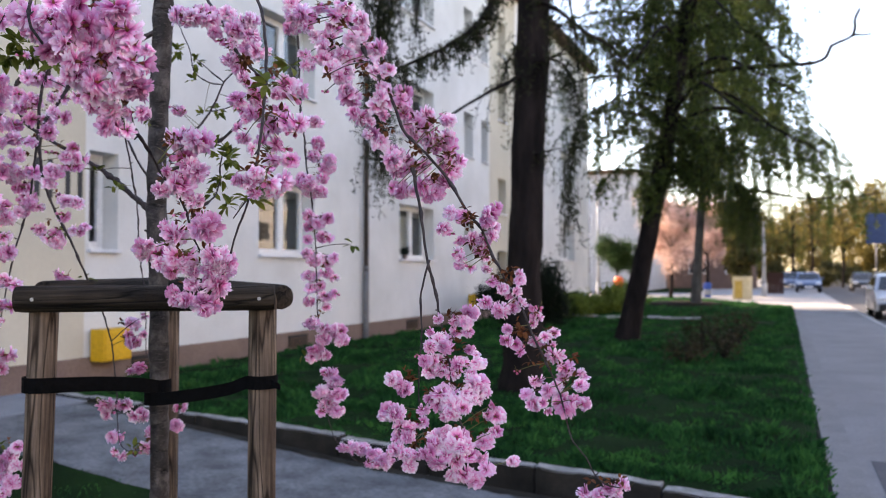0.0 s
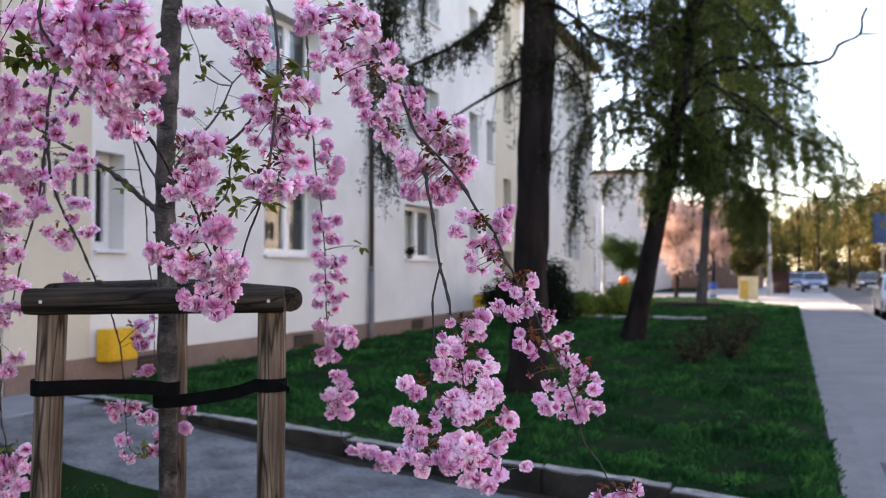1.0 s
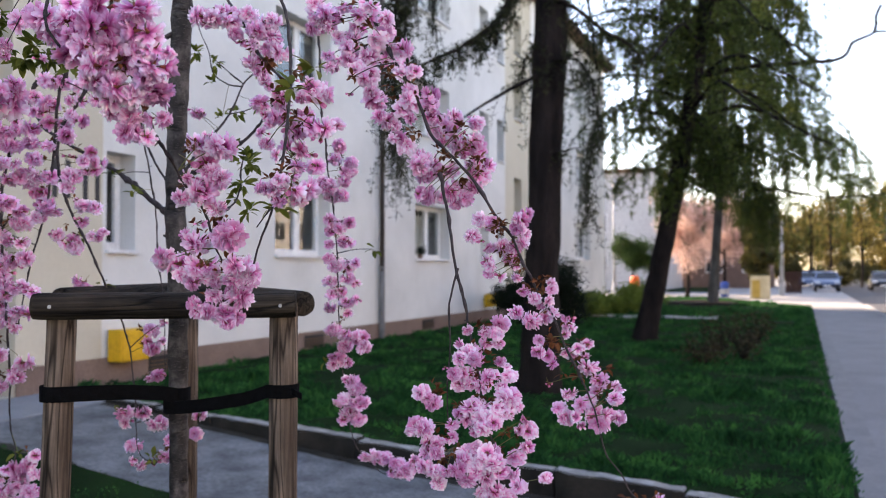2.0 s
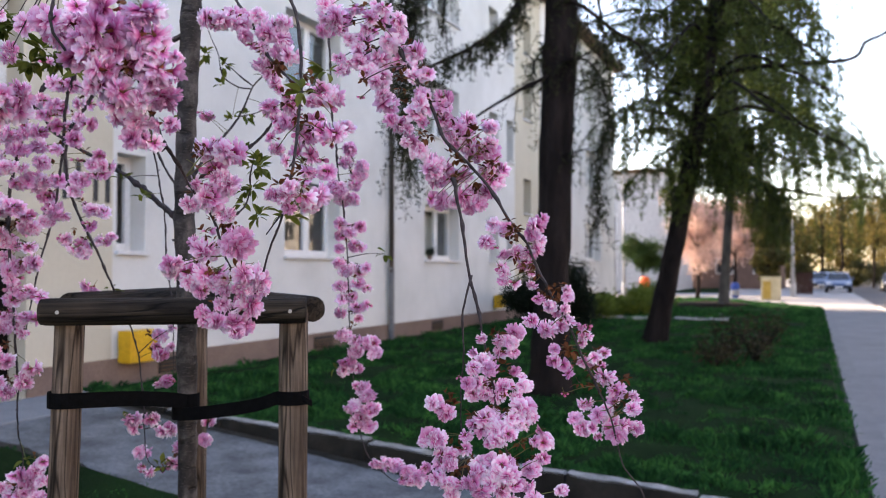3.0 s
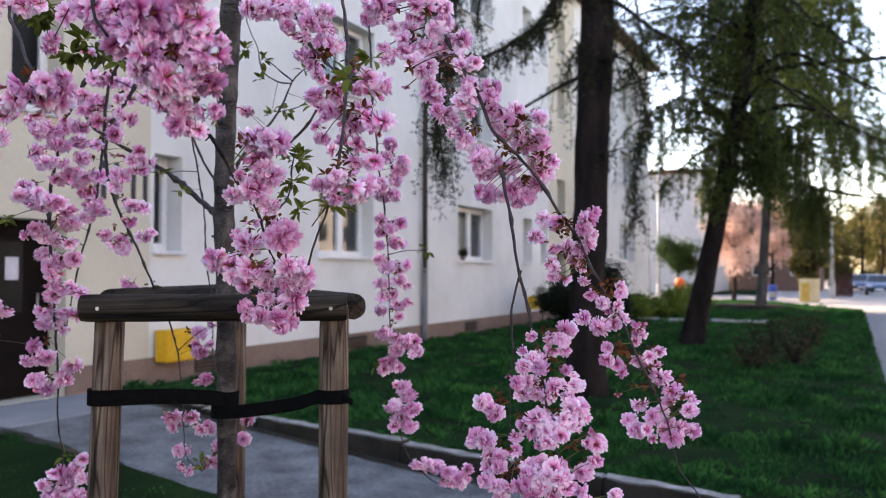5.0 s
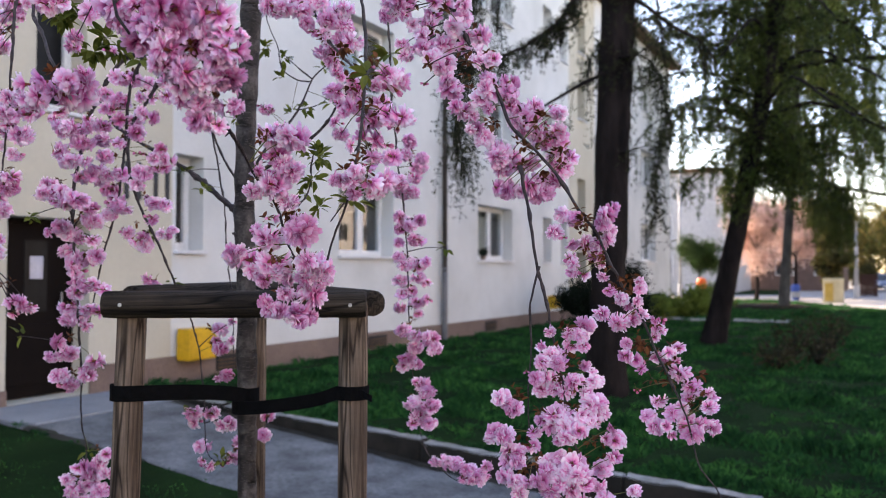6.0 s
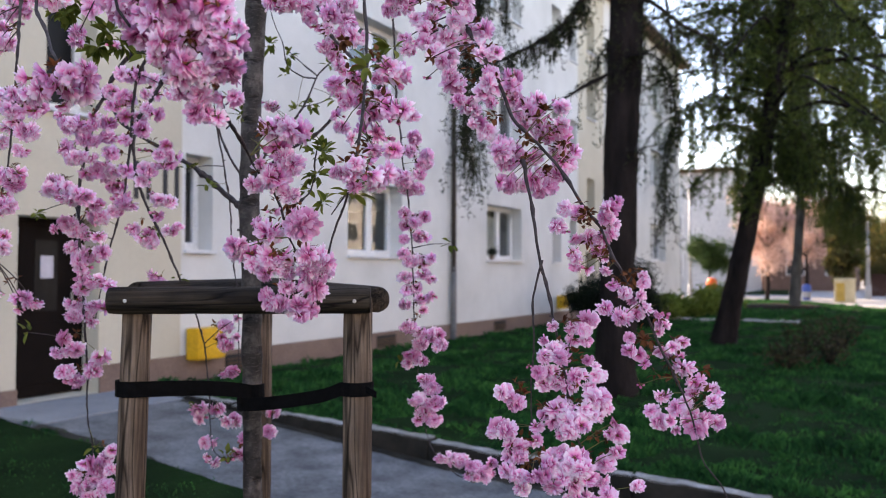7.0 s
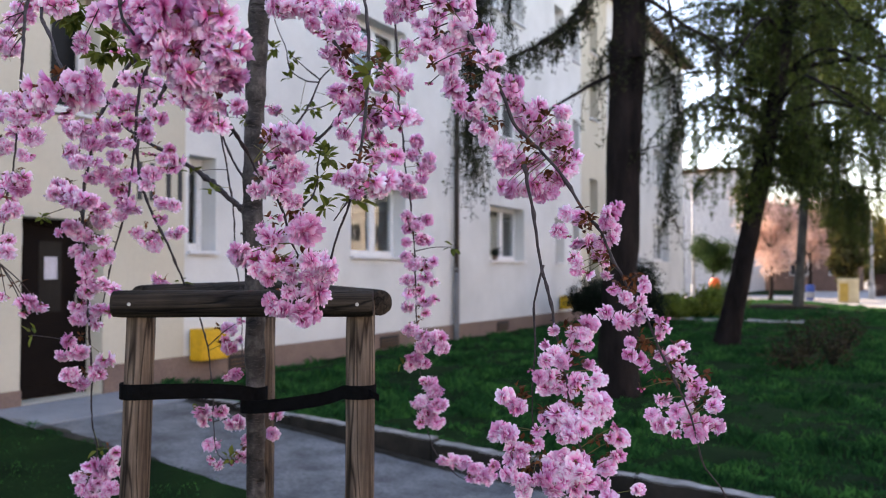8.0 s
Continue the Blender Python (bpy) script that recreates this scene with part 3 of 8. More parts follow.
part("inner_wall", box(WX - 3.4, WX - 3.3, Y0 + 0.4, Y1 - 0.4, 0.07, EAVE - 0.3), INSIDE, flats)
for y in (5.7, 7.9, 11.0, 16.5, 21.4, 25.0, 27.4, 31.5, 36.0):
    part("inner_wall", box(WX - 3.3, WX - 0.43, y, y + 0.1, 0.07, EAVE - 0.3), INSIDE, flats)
# roof: low pitched, with a boxed brown eave
bm = bmesh.new()
prof = [(WX + 0.42, EAVE + 0.12), (WX + 0.42, EAVE + 0.24), (-13.7, EAVE + 2.5), (-19.55, EAVE + 0.24), (-19.55, EAVE + 0.12)]
rows = [[bm.verts.new((x, y, z)) for x, z in prof] for y in (Y0 - 0.4, Y1 + 0.3)]
for i in range(5):
    bm.faces.new((rows[0][i], rows[0][(i + 1) % 5], rows[1][(i + 1) % 5], rows[1][i]))
bm.faces.new(rows[0])
bm.faces.new(rows[1][::-1])
part("roof", bm, ROOF_TILE, flats, "low pitched reddish-brown tiled roof")
part("soffit", box(WX - 0.2, WX + 0.39, Y0 - 0.35, Y1 + 0.25, EAVE, EAVE + 0.118, 0.01), SOFFIT, flats, "brown boxed eave")
bm = rod((WX + 0.47, Y0 - 0.4, EAVE + 0.16), (WX + 0.47, Y1 + 0.3, EAVE + 0.16), 0.07, 0.07, 10)
part("gutter", bm, PIPE_DARK, flats, smooth=True)


def window(y0, y1, z0, z1):
    """A recessed white window: frame, sashes with panes, sill sheet, curtain."""
    xi = WX - 0.27
    w = 0.07
    bm = box(xi - 0.06, xi, y0, y0 + w, z0, z1, 0.006)
    box(xi - 0.06, xi, y1 - w, y1, z0, z1, 0.006, bm=bm)
    box(xi - 0.06, xi, y0 + w, y1 - w, z1 - w, z1, 0.006, bm=bm)
    box(xi - 0.06, xi, y0 + w, y1 - w, z0, z0 + w, 0.006, bm=bm)
    split = [y0 + w, y1 - w]
    if y1 - y0 > 1.2:
        mid = y0 + 0.58 * (y1 - y0)
        box(xi - 0.06, xi, mid - 0.05, mid + 0.05, z0 + w, z1 - w, 0.006, bm=bm)
        split = [y0 + w, mid - 0.05, mid + 0.05, y1 - w]
    win = part("window", bm, PVC, flats, "recessed white-framed window")
    for a, b in zip(split[::2], split[1::2]):
        pane = part("pane", box(xi - 0.045, xi - 0.035, a + 0.03, b - 0.03, z0 + w + 0.03, z1 - w - 0.03), DOOR_GLASS if y0 == 6.4 else GLASS, win)
        pane.visible_shadow = False
        bm = box(xi - 0.055, xi + 0.012, a, a + 0.04, z0 + w, z1 - w, 0.004)
        box(xi - 0.055, xi + 0.012, b - 0.04, b, z0 + w, z1 - w, 0.004, bm=bm)
        box(xi - 0.055, xi + 0.012, a + 0.04, b - 0.04, z1 - w - 0.04, z1 - w, 0.004, bm=bm)
        box(xi - 0.055, xi + 0.012, a + 0.04, b - 0.04, z0 + w, z0 + w + 0.04, 0.004, bm=bm)
        part("sash", bm, PVC, win)
    part("sill", box(WX - 0.27, WX + 0.07, y0 - 0.03, y1 + 0.03, z0 - 0.05, z0 - 0.005, 0.006), SILL, win, "pale sheet-metal sill")
    # Curtain widened and lightened to stand in for the left panes' bright reflection.
    if y1 - y0 > 1.2:
        for a, b in ((y0 + 0.08, y0 + 0.08 + (0.6 if y1 - y0 > 1.9 else 0.16) * (y1 - y0)),):
            bm = bmesh.new()
            n = 14
            prev = None
            for i in range(n + 1):
                y = a + (b - a) * i / n
                x = xi - 0.16 + 0.02 * math.sin(i * 1.9)
                q = [bm.verts.new((x, y, z0 + 0.02)), bm.verts.new((x, y, z1 - 0.02))]
                if prev:
                    bm.faces.new((prev[0], q[0], q[1], prev[1]))
                prev = q
            part("curtain", bm, CURTAIN, win, "pale curtain standing in for the pane's bright reflection", smooth=True)


for y0, y1, z0, z1, kind in OPEN:
    if kind == "window":
        window(y0, y1, z0, z1)
    else:
        xi = WX - 0.28
        bm = box(xi - 0.07, xi, y0, y0 + 0.07, z0, z1, 0.006)
        box(xi - 0.07, xi, y1 - 0.07, y1, z0, z1, 0.006, bm=bm)
        box(xi - 0.07, xi, y0 + 0.07, y1 - 0.07, z1 - 0.07, z1, 0.006, bm=bm)
        door = part("door", bm, DOOR_BROWN, flats, "dark brown panelled entrance door, closed")
        bm = box(xi - 0.055, xi - 0.012, y0 + 0.07, y1 - 0.07, z0 + 0.01, z1 - 0.07, 0.005)
        for a, b in ((0.15, 0.85),):
            box(xi - 0.012, xi + 0.004, y0 + 0.2, y1 - 0.2, z0 + a, z0 + b, 0.008, bm=bm)
        part("door_leaf", bm, DOOR_BROWN, door)
        part("door_pane", box(xi - 0.012, xi - 0.004, y0 + 0.42, y0 + 0.72, z0 + 0.98, z0 + 1.8), DOOR_GLASS, door, "dark narrow glass pane")
        part("notice", box(xi - 0.004, xi + 0.002, y0 + 0.49, y0 + 0.66, z0 + 1.36, z0 + 1.62), PAPER, door, "pale paper notice taped to the glass")
        part("notice", box(xi - 0.012, xi - 0.006, y0 + 0.09, y0 + 0.21, z0 + 1.74, z0 + 1.94), PAPER, door, "small pale notice")
        part("door_handle", rod((xi + 0.05, y1 - 0.2, z0 + 0.95), (xi + 0.05, y1 - 0.2, z0 + 1.2), 0.012, 0.012, 8, 0.003), RIM, door, "metal pull handle")

# downpipe, gas boxes, vents, numerals
down = part("downpipe", rod((WX + 0.1, 16.26, 1.45), (WX + 0.1, 16.26, EAVE), 0.055, 0.055, 12), PIPE_DARK, flats, "dark brown rain downpipe", smooth=True)
part("pipe_foot", rod((WX + 0.1, 16.26, 0.0), (WX + 0.1, 16.26, 1.45), 0.065, 0.065, 12, 0.006), PIPE_GREY, down, "grey lower pipe section", smooth=True)
for z in (1.5, 4.2, 7.0, 9.6):
    part("pipe_clip", rod((WX + 0.1, 16.26, z), (WX + 0.1, 16.26, z + 0.05), 0.07, 0.07, 12), PIPE_GREY, down)
for y, z0, z1, w in ((8.54, 0.27, 0.69, 0.52), (22.75, 0.42, 0.78, 0.48)):
    gas = part("meter_box", box(WX + 0.04, WX + 0.26, y, y + w, z0, z1, 0.015), GAS_YELLOW, flats, "yellow metal gas meter box on the plinth")
    part("box_door", box(WX + 0.26, WX + 0.272, y + 0.03, y + w - 0.03, z0 + 0.03, z1 - 0.03, 0.005), GAS_YELLOW, gas)
    part("lock", rod((WX + 0.272, y + w - 0.08, z0 + 0.2), (WX + 0.285, y + w - 0.08, z0 + 0.2), 0.014, 0.014, 8), RIM, gas)
for y in (9.3, 13.3, 18.5, 29.5):
    vent = part("plinth_vent", box(WX + 0.036, WX + 0.05, y, y + 0.66, 0.05, 0.27, 0.004), BLACK_VENT, flats, "dark cellar vent in the plinth")
    for i in range(3):
        part("slat", box(WX + 0.05, WX + 0.062, y + 0.02, y + 0.64, 0.08 + 0.055 * i, 0.1 + 0.055 * i, 0.002), SOFFIT, vent)
for y in (7.66, 8.14):
    for dy in (0.0, 0.2):
        part("bar", box(WX + 0.001, WX + 0.014, y + dy, y + dy + 0.07, 2.36, 2.84, 0.003), NUMERAL, flats, "plain dark bar painted on the wall")


# ---- the staked frame round the cherry tree ----
POST_A, POST_B, POST_C = Vector((-1.735, 1.606, 0)), Vector((-1.266, 1.873, 0)), Vector((-1.777, 2.115, 0))
stake = thing("tree_stake_frame", (-1.55, 1.83, 0), "weathered wooden tree stake frame with black straps round the cherry", "tree stake")
rng = np.random.default_rng(3)


def timber(name, a, b, r, material, label="", blunt=0.8):
    """A round timber along its own z, with slight hollows, flats and worn ends."""
    a, b = Vector(a), Vector(b)
    ln = (b - a).length
    ts = np.array([0, 0.004, 0.012, *np.linspace(0.05, 0.95, 26), 0.988, 0.996, 1])
    prof = np.array([blunt, 0.93, 0.985, *([1.0] * 26), 0.985, 0.93, blunt]) * r
    ang = np.linspace(0, 2 * np.pi, 28, endpoint=False)
    lobes = 1 + 0.02 * np.sin(2 * ang + rng.uniform(0, 6)) + 0.014 * np.sin(5 * ang + rng.uniform(0, 6))
    split = 1 - 0.09 * np.exp(-((np.mod(ang - rng.uniform(0, 6), 6.283) - 3.1) / 0.09) ** 2)
    wob = lobes[None] * split[None] * (1 + 0.006 * rng.normal(size=(len(ts), 28)))
    rad = prof[:, None] * wob
    v = np.stack([rad * np.cos(ang), rad * np.sin(ang), np.repeat((ts * ln)[:, None], 28, 1)], -1)
    _, fc = tube([(0, 0, t) for t in ts], 1, 1, 28)
    ob = child(name, mesh(name, v.reshape(-1, 3), fc, material, smooth=True), stake, label)
    ob.matrix_basis = Matrix.Translation(a) @ (b - a).to_track_quat("Z", "Y").to_matrix().to_4x4()
    return ob


for p in (POST_A, POST_B, POST_C):
    lean = 0.045 if p is POST_A else 0.0
    timber("post", (p.x - lean, p.y - 0.45 * lean, -0.4), (p.x + 0.004, p.y, 1.405 if p is POST_C else 1.395), 0.0355, TIMBER_POST, "upright round timber post, split along the grain")
along = (POST_B - POST_A).normalized()
side = Vector((along.y, -along.x, 0))
ra, rb = POST_A - along * 0.046 + side * 0.052, POST_B + along * 0.036 + side * 0.052
timber("rail", (ra.x, ra.y, 1.381), (rb.x, rb.y, 1.383), 0.0335, TIMBER_RAIL, "dark round timber rail", 0.97)
back = (POST_C - POST_B).normalized()
out = Vector((-back.y, back.x, 0)) * -0.05
rc, rd = POST_B - back * 0.026 + out, POST_C + back * 0.05 + out
timber("rail", (rc.x, rc.y, 1.382), (rd.x, rd.y, 1.40), 0.0335, TIMBER_RAIL)
back = (POST_C - POST_A).normalized()
re, rf = POST_A - back * 0.02 + Vector((-0.02, 0.03, 0)), POST_C + back * 0.07 + Vector((-0.06, 0.03, 0))
timber("rail", (re.x, re.y, 1.394), (rf.x, rf.y, 1.40), 0.031, TIMBER_RAIL)
for p in (POST_A, POST_B):
    q = p + side * 0.083
    part("nail", rod((q.x, q.y, 1.381), (q.x + side.x * 0.006, q.y + side.y * 0.006, 1.381), 0.005, 0.004, 8), NAIL, stake, "bright nail head")


def strap(pts, width, thick=0.004):
    """A flat webbing strap standing on edge along a line."""
    line = spline(pts, 0.015)
    tan = np.gradient(line, axis=0)
    nrm = np.stack([tan[:, 1], -tan[:, 0], 0 * tan[:, 0]], 1)
    nrm /= np.linalg.norm(nrm, axis=1)[:, None] + 1e-9
    up = np.array([0, 0, width / 2])
    ring = [line + up, line + up + nrm * thick, line - up + nrm * thick, line - up]
    v = np.stack(ring, 1).reshape(-1, 3)
    fc = [(4 * i + j, 4 * i + (j + 1) % 4, 4 * i + 4 + (j + 1) % 4, 4 * i + 4 + j) for i in range(len(line) - 1) for j in range(4)]
    fc += [(0, 1, 2, 3), tuple(4 * (len(line) - 1) + j for j in (3, 2, 1, 0))]
    child("strap", mesh("strap", v, fc, STRAP), stake, "black woven webbing strap")


def wrap(p, r, z, a0, a1, n=7):
    return [(p[0] + r * math.cos(radians(a0 + (a1 - a0) * i / n)), p[1] + r * math.sin(radians(a0 + (a1 - a0) * i / n)), z) for i in range(n + 1)]


TRUNK_AT = (-1.600, 1.873)
strap(wrap((POST_A.x - 0.005, POST_A.y - 0.002), 0.039, 1.166, 120, 325, 9) + [(-1.64, 1.715, 1.158), (-1.59, 1.81, 1.145)] + wrap(TRUNK_AT, 0.031, 1.135, 310, 400, 5), 0.038)
strap(wrap(TRUNK_AT, 0.033, 1.103, 190, 285, 5) + [(-1.5, 1.83, 1.115), (-1.36, 1.845, 1.14)] + wrap(POST_B, 0.039, 1.164, 240, 400, 8), 0.034)
strap([(-1.226, 1.86, 1.165), (-1.208, 1.852, 1.16), (-1.196, 1.855, 1.154)], 0.016)


# ---- the weeping cherry ----
cherry = thing("weeping_cherry_tree", (-1.6, 1.85, 0), "young weeping cherry tree in full double pink blossom, tied to stakes", "tree")
rng = np.random.default_rng(11)
LINES = {}


def bough(name, pts, r0, r1, sides=7, bark=False):
    line = spline(pts, 0.012 if not bark else 0.03)
    n = len(line)
    wig = np.cumsum(rng.normal(size=(n, 3)) * 0.0008, axis=0)
    wig -= np.linspace(0, 1, n)[:, None] * wig[-1]
    line = line + (wig if not bark else 0)
    v, fc = tube(line, r0, r1, sides, 0.06 if bark else 0.1, rng, 0.75)
    if bark:
        swell = 1 + 0.10 * np.exp(-((np.arange(n)[:, None] - rng.integers(4, n, 9)[None, :]) / 1.1) ** 2).sum(1)
        v = (line[:, None] + (v.reshape(n, sides, 3) - line[:, None]) * swell[:, None, None]).reshape(-1, 3)
    if not bark:
        knob = 1 + 0.5 * (rng.random(n) < 0.16) * rng.uniform(0.4, 1.3, n)
        v = (line[:, None] + (v.reshape(n, sides, 3) - line[:, None]) * knob[:, None, None]).reshape(-1, 3)
    v, fc = [tuple(q) for q in v], [tuple(q) for q in fc]
    for k in range(3, n - 2, 9 if not bark else 7):
        if rng.random() < 0.55:
            d = rng.normal(size=3)
            d *= (0.009 if not bark else 0.034) * rng.uniform(0.6, 1.3) / np.linalg.norm(d)
            sv, sf = tube([line[k], line[k] + d * 0.5, line[k] + d], 0.0016 if not bark else 0.007, 0.0009 if not bark else 0.003, 5)
            m = len(v)
            v += [tuple(q) for q in sv]
            fc += [tuple(int(i) + m for i in q) for q in sf]
    ob = child(name, mesh(name, v, fc, BARK_CHERRY if bark else BARK_TWIG, smooth=True), cherry, "dark grey-brown bark with pale pores" if bark else "dark slender drooping branch")
    LINES[ob.name] = line
    return ob


def petal(length, width, lean, turn, curl, notch, z0, start, g):
    """A cupped, crinkled petal with a notched, frayed rim: 4 rows of 3 vertices."""
    rows, verts = (0.0, 0.45, 0.82, 1.0), []
    wide = (0.34, 0.85, 1.0, 0.64)
    r, z = start, z0
    prev = 0.0
    ca, sa = math.cos(turn), math.sin(turn)
    twist, ripple = g.uniform(-0.3, 0.3), g.uniform(0, 6.28)
    for s, w in zip(rows, wide):
        e = lean + curl * s * s
        r += (s - prev) * length * math.sin(e)
        z += (s - prev) * length * math.cos(e)
        prev = s
        for c in (-1, 0, 1):
            x, y, zz = r, c * w * width / 2, z
            lift = 0.22 * width * c * c * w + twist * c * width * s * 0.5 + 0.06 * width * s * math.sin(5 * c + ripple)
            x, zz = x - lift * math.cos(e), zz + lift * math.sin(e)
            if s == 1.0:
                back = length * (g.uniform(-0.05, 0.07) if c else notch - 0.03)
                x, zz = x - back * math.sin(e), zz - back * math.cos(e)
            verts.append((x * ca - y * sa, x * sa + y * ca, zz))
    faces = [(3 * i + j, 3 * i + j + 1, 3 * i + j + 4, 3 * i + j + 3) for i in range(3) for j in range(2)]
    return verts, faces, [s for s in rows for _ in range(3)]


def flower(seed, layers, stem, name):
    g = random.Random(seed)
    vs, fs, slots, tips = [], [], [], []
    for count, lean, length, width, z0, start, curl in layers:
        off = g.uniform(0, 6.28)
        for i in range(count):
            v, fc, tp = petal(length * g.uniform(0.78, 1.14), width * g.uniform(0.85, 1.15), lean + g.uniform(-0.32, 0.32), off + 6.283 * i / count + g.uniform(-0.32, 0.32), curl + g.uniform(-0.3, 0.35), g.uniform(0.0, 0.12), z0, start, g)
            k = len(vs)
            vs += v
            fs += [tuple(q + k for q in t) for t in fc]
            slots += [0] * len(fc)
            tips += tp
    # calyx and stalk
    bend = g.uniform(-0.006, 0.006)
    for pts, ra, rb, slot, sides in (([(0, 0, -0.007), (0, 0, -0.003), (0, 0, 0.001)], 0.0012, 0.0030, 1, 6), ([(bend, bend, -0.007 - stem), (bend * 0.4, bend * 0.3, -0.007 - stem * 0.5), (0, 0, -0.007)], 0.0006, 0.0008, 2, 4)):
        v, fc = tube(pts, ra, rb, sides)
        k = len(vs)
        vs += [tuple(q) for q in v]
        fs += [tuple(int(q) + k for q in t) for t in fc]
        slots += [slot] * len(fc)
        tips += [0.0] * len(v)
    return mesh(name, vs, fs, [PETAL, CALYX, STALK], smooth=True, slots=slots, tip=tips)


FLOWERS = [flower(s, [(14, 1.62 + 0.1 * (s % 3), 0.0208, 0.0086, 0.0, 0.002, 0.1), (13, 1.3, 0.0210, 0.0084, 0.001, 0.0018, 0.1), (12, 1.0, 0.0202, 0.0080, 0.0015, 0.0012, 0.1), (9, 0.68, 0.0185, 0.0076, 0.002, 0.0006, 0.15), (6, 0.32, 0.016, 0.0070, 0.002, 0.0003, 0.2)], 0.010, "blossom") for s in range(7)]
HALF = [flower(30 + s, [(13, 0.88, 0.0194, 0.0084, 0.0, 0.0016, 0.2), (10, 0.58, 0.0176, 0.0078, 0.001, 0.001, 0.1), (6, 0.28, 0.015, 0.0070, 0.001, 0.0005, 0.0)], 0.014, "blossom") for s in range(4)]


def bud_mesh(seed):
    g = random.Random(seed)
    vs, fs, slots, tips = [], [], [], []
    for i in range(6):
        v, fc, tp = petal(0.0125 * g.uniform(0.9, 1.1), 0.0095, 0.55, 1.05 * i, -0.95, 0.05, 0, 0.0008, g)
        k = len(vs)
        vs += v
        fs += [tuple(q + k for q in t) for t in fc]
        slots += [0] * len(fc)
        tips += tp
    for pts, ra, rb, slot in (([(0, 0, -0.006), (0, 0, 0.0), (0, 0, 0.002)], 0.0012, 0.0034, 1), ([(0.003, 0.002, -0.024), (0.001, 0.001, -0.014), (0, 0, -0.006)], 0.0006, 0.0008, 2)):
        v, fc = tube(pts, ra, rb, 5)
        k = len(vs)
        vs += [tuple(q) for q in v]
        fs += [tuple(int(q) + k for q in t) for t in fc]
        slots += [slot] * len(fc)
        tips += [0.0] * len(v)
    return mesh("bud", vs, fs, [BUD, CALYX, STALK], smooth=True, slots=slots, tip=tips)


BUDS = [bud_mesh(s) for s in range(3)]


def leaf_mesh(seed, material):
    """A small pointed, folded leaf with a short stalk."""
    g = random.Random(seed)
    vs, fs = [], []
    n = 6
    for i in range(n + 1):
        s = i / n
        w = 0.0085 * math.sin(math.pi * s**0.8) * g.uniform(0.9, 1.1) + 0.0004
        x, z = 0.034 * s, -0.008 * s * s
        vs += [(x, -w, z + 0.35 * w), (x, 0, z), (x, w, z + 0.35 * w)]
    fs = [(3 * i + j, 3 * i + j + 1, 3 * i + j + 4, 3 * i + j + 3) for i in range(n) for j in range(2)]
    return mesh("leaf", vs, fs, material, smooth=True)


LEAF = {"green": [leaf_mesh(s, LEAF_GREEN) for s in range(3)], "bronze": [leaf_mesh(9 + s, LEAF_BRONZE) for s in range(3)]}


def spur(branch, c):
    """A thin shoot from the branch's nearest point to the middle of a cluster."""
    line = LINES[branch.name]
    k = int(np.argmin(((line - c) ** 2).sum(1)))
    a = line[k]
    far = np.linalg.norm(c - a)
    if far < 0.012 or far > 0.25 or (far < 0.07 and rng.random() < 0.65):
        return a, far
    m = (a + c) / 2 + np.array([0, 0, 0.05 * far])
    thin = far < 0.1
    v, fc = tube(spline([a, m, c], 0.02), 0.0009 if thin else 0.0016, 0.0006 if thin else 0.0008, 5)
    child("spur", mesh("spur", v, fc, STALK if thin else BARK_TWIG, smooth=True), branch)
    return a, far


def turned(d, spin):
    return Vector(d).to_track_quat("Z", "Y").to_matrix().to_4x4() @ Matrix.Rotation(spin, 4, "Z")


def blossoms(branch, centre, wide, tall, count, size, bud_share):
    """A few double blossoms about a centre, spread by wide and tall, hanging and facing outwards."""
    c = np.array(centre)
    spur(branch, c)
    deep = min(0.5 * (wide + tall) + 0.008 * size, 0.03)
    made = []
    for i in range(count):
        best = None
        for _ in range(7):
            u = rng.normal(size=3)
            u /= np.linalg.norm(u)
            u *= rng.uniform(0.45, 1.0) if count > 1 else 0.2
            off = np.array([u[0] * wide * 0.9 + u[1] * deep * 0.43, u[1] * deep + u[0] * wide * 0.42, u[2] * tall])
            gap = min((np.linalg.norm(off - q) for q in made), default=1)
            if best is None or gap > best[0]:
                best = (gap, off, u)
        _, off, u = best
        made.append(off)
        out = 0.75 * off / (np.linalg.norm(off) + 1e-6) * (count > 1) + np.array([0, 0, -0.22]) + rng.normal(size=3) * np.array([0.5, 0.5, 0.35])
        isbud = rng.random() < bud_share
        kind = BUDS[rng.integers(3)] if isbud else (HALF[rng.integers(4)] if rng.random() < 0.3 else FLOWERS[rng.integers(7)])
        ob = new("bud" if isbud else "blossom", kind)
        ob.parent = branch
        s = size * rng.uniform(0.86, 1.06)
        ob.matrix_basis = Matrix.Translation(Vector(c + off)) @ turned(out, rng.uniform(0, 6.28)) @ Matrix.Scale(s, 4)
    if rng.random() < 0.44:
        foot = c + np.array([0, 0, 0.012]) + (LINES[branch.name][np.argmin(((LINES[branch.name] - c) ** 2).sum(1))] - c) * 0.45
        leaves(branch, foot, 0.011, 0.011, 6, "bronze", False)


